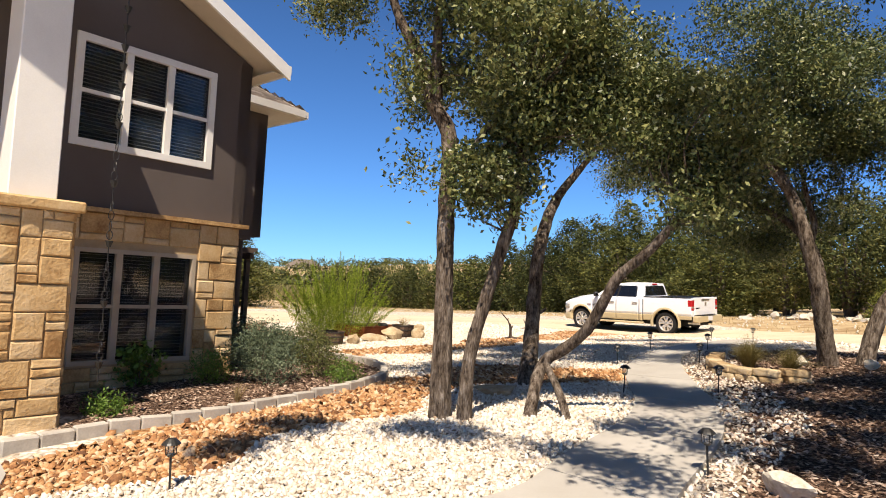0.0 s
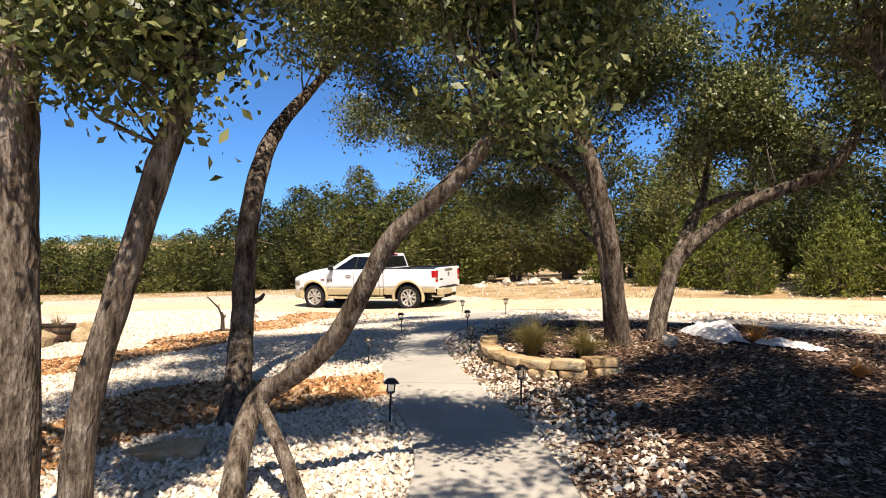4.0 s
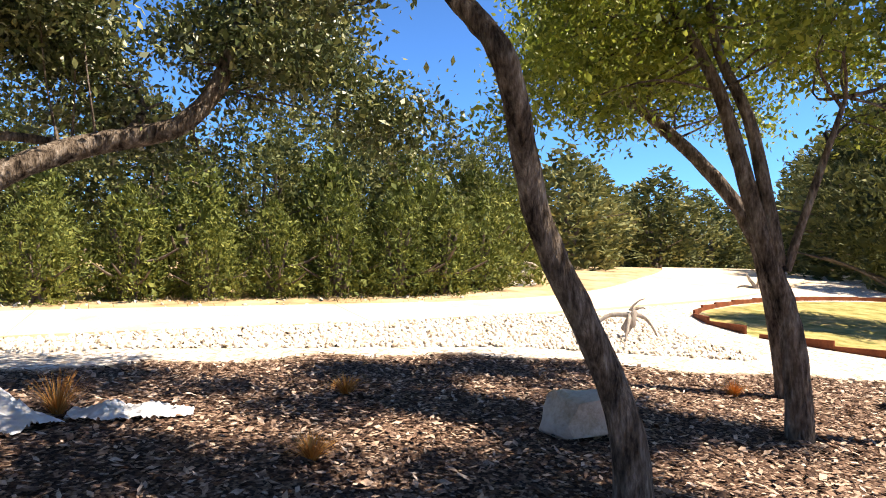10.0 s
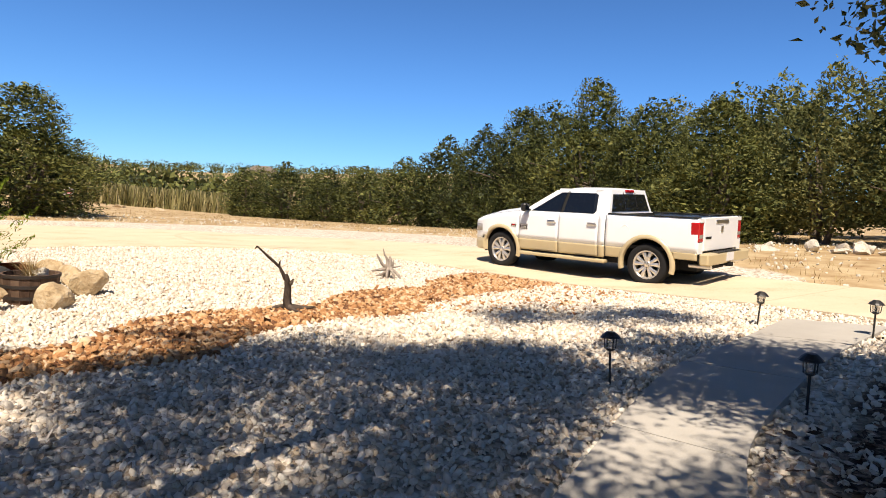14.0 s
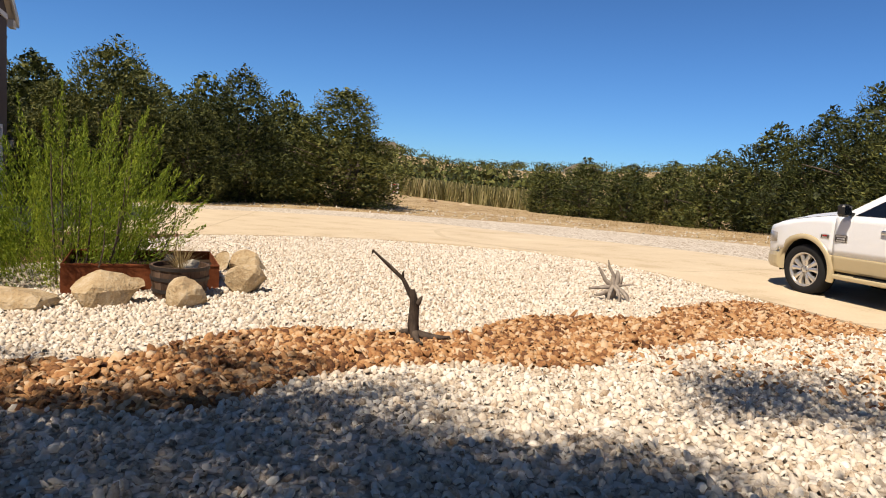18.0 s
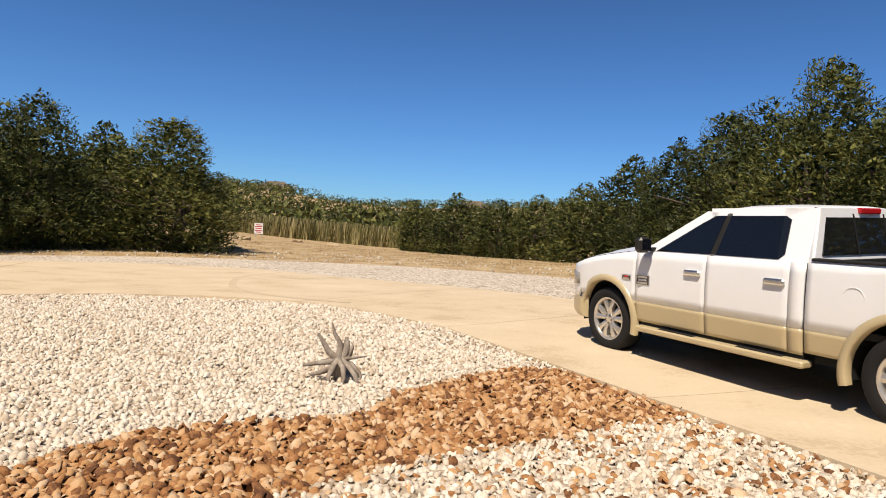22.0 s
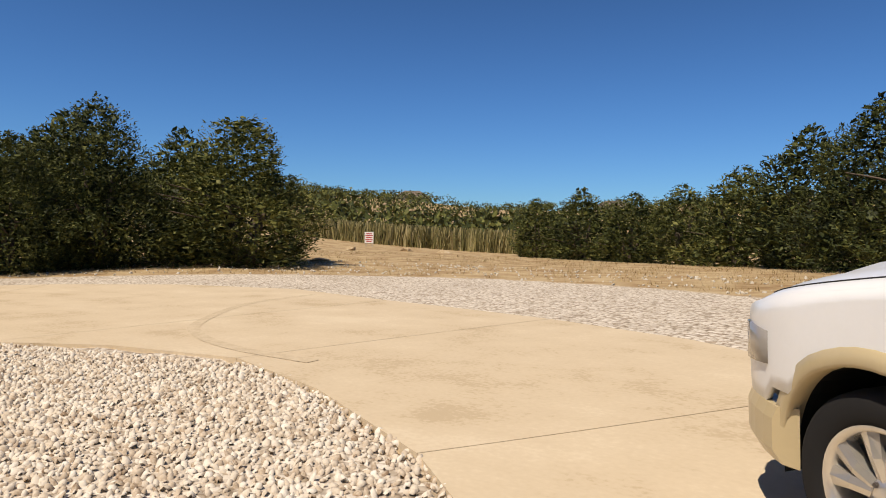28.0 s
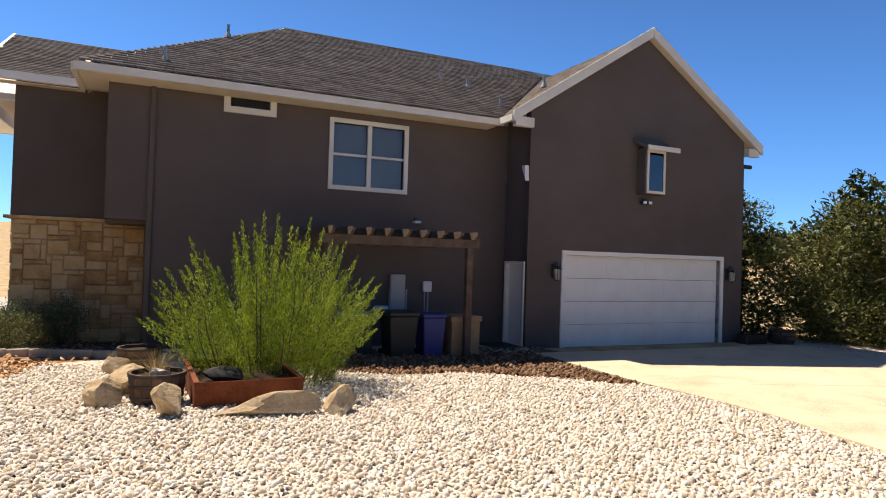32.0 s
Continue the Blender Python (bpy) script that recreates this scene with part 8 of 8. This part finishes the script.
def stones_on(owner, m, w, z0, z1, holes, seed, proud=0.035, limit=300):
    """Random rectangular stone veneer with recessed joints, each stone a piece, on a wall face given by m."""
    rng = np.random.default_rng(seed)
    cell = 0.095
    nx, nz = int(round(w / cell)), int(round((z1 - z0) / cell))
    cx, cz = w / nx, (z1 - z0) / nz
    free = np.ones((nx, nz), bool)
    for h in holes:
        for i in range(nx):
            for j in range(nz):
                if h[0] - 0.01 < (i + 0.5) * cx < h[2] + 0.01 and h[1] - 0.01 < z0 + (j + 0.5) * cz < h[3] + 0.01:
                    free[i, j] = False
    count = 0
    for j in range(nz):
        for i in range(nx):
            if not free[i, j]:
                continue
            a, b = int(rng.integers(2, 6)), int(rng.integers(1, 4))
            while a > 1 and (i + a > nx or not free[i:i + a, j].all()):
                a -= 1
            while b > 1 and (j + b > nz or not free[i:i + a, j:j + b].all()):
                b -= 1
            free[i:i + a, j:j + b] = False
            g = 0.007
            x0, x1, y0, y1 = i * cx + g, (i + a) * cx - g, z0 + j * cz + g, z0 + (j + b) * cz - g
            p = proud * rng.uniform(0.75, 1.25)
            e = 0.014
            k = lambda s=0.006: rng.uniform(-s, s)
            bm = bmesh.new()
            o = [bm.verts.new(m @ Vector((x + k(), 0.0, z + k()))) for x, z in ((x0, y0), (x1, y0), (x1, y1), (x0, y1))]
            t = [bm.verts.new(m @ Vector((x + k(0.004), p * rng.uniform(0.5, 0.8), z + k(0.004)))) for x, z in ((x0, y0), (x1, y0), (x1, y1), (x0, y1))]
            c = [bm.verts.new(m @ Vector((x + k(0.01), p * rng.uniform(0.85, 1.2), z + k(0.01)))) for x, z in ((x0 + e, y0 + e), (x1 - e, y0 + e), (x1 - e, y1 - e), (x0 + e, y1 - e))]
            mid = bm.verts.new(m @ Vector(((x0 + x1) / 2, p * rng.uniform(0.95, 1.35), (y0 + y1) / 2)))
            for q in range(4):
                r = (q + 1) % 4
                bm.faces.new((o[q], o[r], t[r], t[q]))
                bm.faces.new((t[q], t[r], c[r], c[q]))
                bm.faces.new((c[q], c[r], mid))
            part("stone", bm, M["stone"], owner)
            count += 1
    return count


stones_on(stone_front, front_at(-1.62, -1.493), 4.2, -0.1, 2.5, [(0.68, 0.36, 2.46, 2.06)], 1)
stones_on(stone_side, side_at(-1.62, -1.49), 2.27, -0.1, 2.5, [], 2)
stones_on(pier, front_at(-3.49, -4.6), 0.69, -0.1, 2.3, [], 3, proud=0.03)
stones_on(pier, side_at(-3.49, -4.6), 0.69, -0.1, 2.3, [], 4, proud=0.03)


def pebble_mesh(x, y, r, seed, flat=0.8, lift=0.3):
    """Many worn stones in one mesh: squashed, knobbly twelve-cornered bodies."""
    rng = np.random.default_rng(seed)
    n = len(x)
    g = (1 + 5 ** 0.5) / 2
    base = np.array([(-1, g, 0), (1, g, 0), (-1, -g, 0), (1, -g, 0), (0, -1, g), (0, 1, g), (0, -1, -g), (0, 1, -g), (g, 0, -1), (g, 0, 1), (-g, 0, -1), (-g, 0, 1)], float) / math.hypot(1, g)
    tri = np.array([(0, 11, 5), (0, 5, 1), (0, 1, 7), (0, 7, 10), (0, 10, 11), (1, 5, 9), (5, 11, 4), (11, 10, 2), (10, 7, 6), (7, 1, 8), (3, 9, 4), (3, 4, 2), (3, 2, 6), (3, 6, 8), (3, 8, 9), (4, 9, 5), (2, 4, 11), (6, 2, 10), (8, 6, 7), (9, 8, 1)])
    tri = tri[base[tri].mean(1)[:, 2] > -0.45]   # they sit in the ground: no undersides
    v = base[None] * rng.uniform(0.78, 1.2, (n, 12, 1))
    s = np.stack([rng.uniform(0.85, 1.35, n), rng.uniform(0.6, 0.95, n), flat * rng.uniform(0.7, 1.3, n)], -1) * np.asarray(r)[:, None]
    v = v * s[:, None]
    tx, ty, a = rng.normal(size=n) * 0.45, rng.normal(size=n) * 0.45, rng.random(n) * 2 * np.pi
    c, q = np.cos(a)[:, None], np.sin(a)[:, None]
    X = v[..., 0] * c - v[..., 1] * q
    Y = v[..., 0] * q + v[..., 1] * c
    Z = v[..., 2] + X * tx[:, None] + Y * ty[:, None]
    P = np.stack([X + x[:, None], Y + y[:, None], Z + (lay(x, y) + s[:, 2] * lift)[:, None]], -1)
    return P.reshape(-1, 3), (tri[None] + 12 * np.arange(n)[:, None, None]).reshape(-1, 3)


def scatter(x0, x1, y0, y1, step, seed):
    rng = np.random.default_rng(seed)
    gx, gy = np.meshgrid(np.arange(x0, x1, step), np.arange(y0, y1, step * 0.866))
    gx = gx + (np.arange(gx.shape[0])[:, None] % 2) * step / 2
    x = gx.ravel() + rng.normal(size=gx.size) * step * 0.22
    y = gy.ravel() + rng.normal(size=gx.size) * step * 0.22
    free = ~(inside(DRIVE, x, y) | inside(WALK, x, y) | inside(PORCH, x, y))
    return x[free], y[free], rng


NEAR = np.array([(-4.0, 4.0), (0.4, 3.0), (2.2, 4.0), (4.2, 6.5), (4.8, 9.2), (5.6, 11.8), (7.8, 13.6), (9.2, 14.0), (7.9, 18.6), (5.6, 21.3), (4.3, 22.5), (1.5, 24.5), (-3.4, 23.8), (-6.3, 21.4), (-5.4, 18.2), (-2.6, 14.6), (-1.0, 11.8), (-0.5, 9.5)])
x, y, rng_p = scatter(-6.5, 9.5, 3.4, 24.5, 0.053, 5)
near = inside(NEAR, x, y)
x, y = x[near], y[near]
k = zones(x, y)
# right of the walk the stones lie thinner, among leaf litter
wr_ = off_line(WALK_R, x, y)
right = (x > np.interp(y, WALK_R[:, 1], WALK_R[:, 0])) & (y < 15.5)
thin = right & (rng_p.random(len(x)) < 0.4)
w = ((k == 1) & ~thin) | ((k == 3) & right & (wr_ < 2.2) & (rng_p.random(len(x)) < 0.55 - 0.22 * wr_))
cx_ = np.interp(y, CREEK_B[:, 1], CREEK_B[:, 0])
stray = (x > cx_) & (rng_p.random(len(x)) < np.clip(0.75 - off_line(CREEK_B, x, y) * 0.28 - (y < 17) * 0.9, 0, 0.2))
ww = w & ~stray
V, F = pebble_mesh(x[ww], y[ww], rng_p.uniform(0.014, 0.031, ww.sum()), 6)
ob = arrays("white_pebbles", V, F, M["pebble"])
tagged(ob, "pale limestone pebbles spread over the garden", "pebbles", kind="stuff")
o = (k == 2) | (w & stray)
V, F = pebble_mesh(x[o], y[o], rng_p.uniform(0.019, 0.042, o.sum()), 7, flat=0.6, lift=0.3)
ob = arrays("rust_stones", V, F, M["orange"])
tagged(ob, "rust-orange river stones in a dry creek band", "river stones", kind="stuff")
# larger stones lying proud along the creek
xs_, ys_, _ = scatter(-3.4, 5.2, 4.6, 21.2, 0.21, 8)
kk = zones(xs_, ys_) == 2
V, F = pebble_mesh(xs_[kk], ys_[kk], rng_p.uniform(0.036, 0.062, kk.sum()), 9, flat=0.6, lift=0.45)
ob = arrays("rust_cobbles", V, F, M["orange"])
tagged(ob, "larger rust-orange cobbles in the creek band", "cobbles", kind="stuff")


def chips(x, y, size, seed, material, name, label):
    rng = np.random.default_rng(seed)
    c = np.stack([x, y, lay(x, y) + rng.uniform(0.004, 0.03, len(x))], -1)
    n = len(x)
    a = rng.random(n) * 2 * np.pi
    d = np.stack([np.cos(a), np.sin(a), rng.normal(size=n) * 0.25], -1)
    e = np.stack([-np.sin(a), np.cos(a), rng.normal(size=n) * 0.35], -1)
    L = (size * rng.uniform(0.5, 1.5, n))[:, None]
    w_ = L * rng.uniform(0.25, 0.6, n)[:, None]
    V = np.stack([c - d * L / 2, c + e * w_ / 2, c + d * L / 2, c - e * w_ / 2], 1).reshape(-1, 3)
    V[:, 2] = np.maximum(V[:, 2], lay(V[:, 0], V[:, 1]) + 0.002)
    ob = arrays(name, V, np.arange(4 * n).reshape(n, 4), material)
    tagged(ob, label, "mulch", kind="stuff")


x, y, rng_p = scatter(2.0, 11.0, -0.5, 13.0, 0.05, 15)
k = (zones(x, y) == 3) & (x + y > 6)
chips(x[k], y[k], 0.06, 16, M["chip"], "mulch_chips", "dark bark mulch with curled dry leaves")
x, y, rng_p = scatter(-4.6, -0.4, 5.0, 13.0, 0.05, 17)
k = zones(x, y) == 3
chips(x[k], y[k], 0.055, 18, M["chip"], "mulch_chips", "dark bark mulch in the shrub bed")
x, y, rng_p = scatter(2.2, 6.5, 3.8, 13.0, 0.075, 19)
k = (zones(x, y) == 1) & (x > np.interp(y, WALK_R[:, 1], WALK_R[:, 0]) + 0.05)
chips(x[k], y[k], 0.065, 20, M["chip"], "leaf_litter", "dry brown leaf litter among the stones")
# stones along the far shoulder and by the drive
x, y, rng_p = scatter(7.5, 15.5, 2.0, 15.5, 0.085, 25)
k = (zones(x, y) == 1) & inside(np.array([(8.2, 15.4), (10.6, 9.6), (11.2, 5.0), (10.6, 2.0), (14.6, 2.0), (14.0, 5.0), (9.2, 15.0)]), x, y)
V, F = pebble_mesh(x[k], y[k], rng_p.uniform(0.028, 0.05, k.sum()), 26)
ob = arrays("white_pebbles", V, F, M["pebble"], smooth=True)
tagged(ob, "pale pebbles along the edge of the driveway", "pebbles", kind="stuff")

# brown rubble along the house
x, y, rng_p = scatter(-12.0, -2.0, 13.0, 24.0, 0.085, 35)
k = zones(x, y) == 5
V, F = pebble_mesh(x[k], y[k], rng_p.uniform(0.02, 0.05, k.sum()), 36)
ob = arrays("brown_rubble", V, F, M["rubble"], smooth=True)
tagged(ob, "brown stony rubble along the house wall", "rubble", kind="stuff")
def noise_grid(x, y):
    """Slow patchy variation over the plan."""
    return np.sin(x * 1.7 + np.sin(y * 0.9) * 2) * np.cos(y * 1.3 + np.sin(x * 0.7) * 2) + 0.4 * np.sin(x * 4.1 - y * 3.3)


# dry stubble and small stones over the bare soil past the driveway
rng_s = np.random.default_rng(61)
n = 60000
x, y = rng_s.uniform(-22, 19, n), rng_s.uniform(4, 52, n)
keep = (zones(x, y) == 0) & ~inside(DRIVE, x, y) & (off_line(DRIVE_OUT, x, y) < 22) & (x * 0.8 + y > 17) & (noise_grid(x, y) > 0.1)
x, y = x[keep], y[keep]
n = len(x)
h, w, a = rng_s.uniform(0.03, 0.13, n), rng_s.uniform(0.004, 0.012, n), rng_s.random(n) * np.pi
lx, ly = rng_s.normal(size=n) * 0.05, rng_s.normal(size=n) * 0.05
z = lay(x, y)
dx, dy = np.cos(a) * w, np.sin(a) * w
V = np.stack([np.stack([x - dx, y - dy, z], -1), np.stack([x + dx, y + dy, z], -1), np.stack([x + lx + dx * 0.2, y + ly + dy * 0.2, z + h], -1), np.stack([x + lx - dx * 0.2, y + ly - dy * 0.2, z + h], -1)], 1).reshape(-1, 3)
ob = arrays("dry_grass", V, np.arange(4 * n).reshape(n, 4), M["straw"])
tagged(ob, "sparse dry grass stubble on bare tan soil", "grass", kind="stuff")
x, y = rng_s.uniform(-16, 17, 5000), rng_s.uniform(5, 44, 5000)
keep = (zones(x, y) == 0) & ~inside(DRIVE, x, y) & (off_line(DRIVE_OUT, x, y) < 12) & (x * 0.8 + y > 17)
V, F = pebble_mesh(x[keep], y[keep], rng_s.uniform(0.015, 0.055, keep.sum()) ** 1.0, 62)
ob = arrays("field_stones", V, F, M["boulder"], smooth=True)
tagged(ob, "small pale stones lying on dry soil", "stones", kind="stuff")
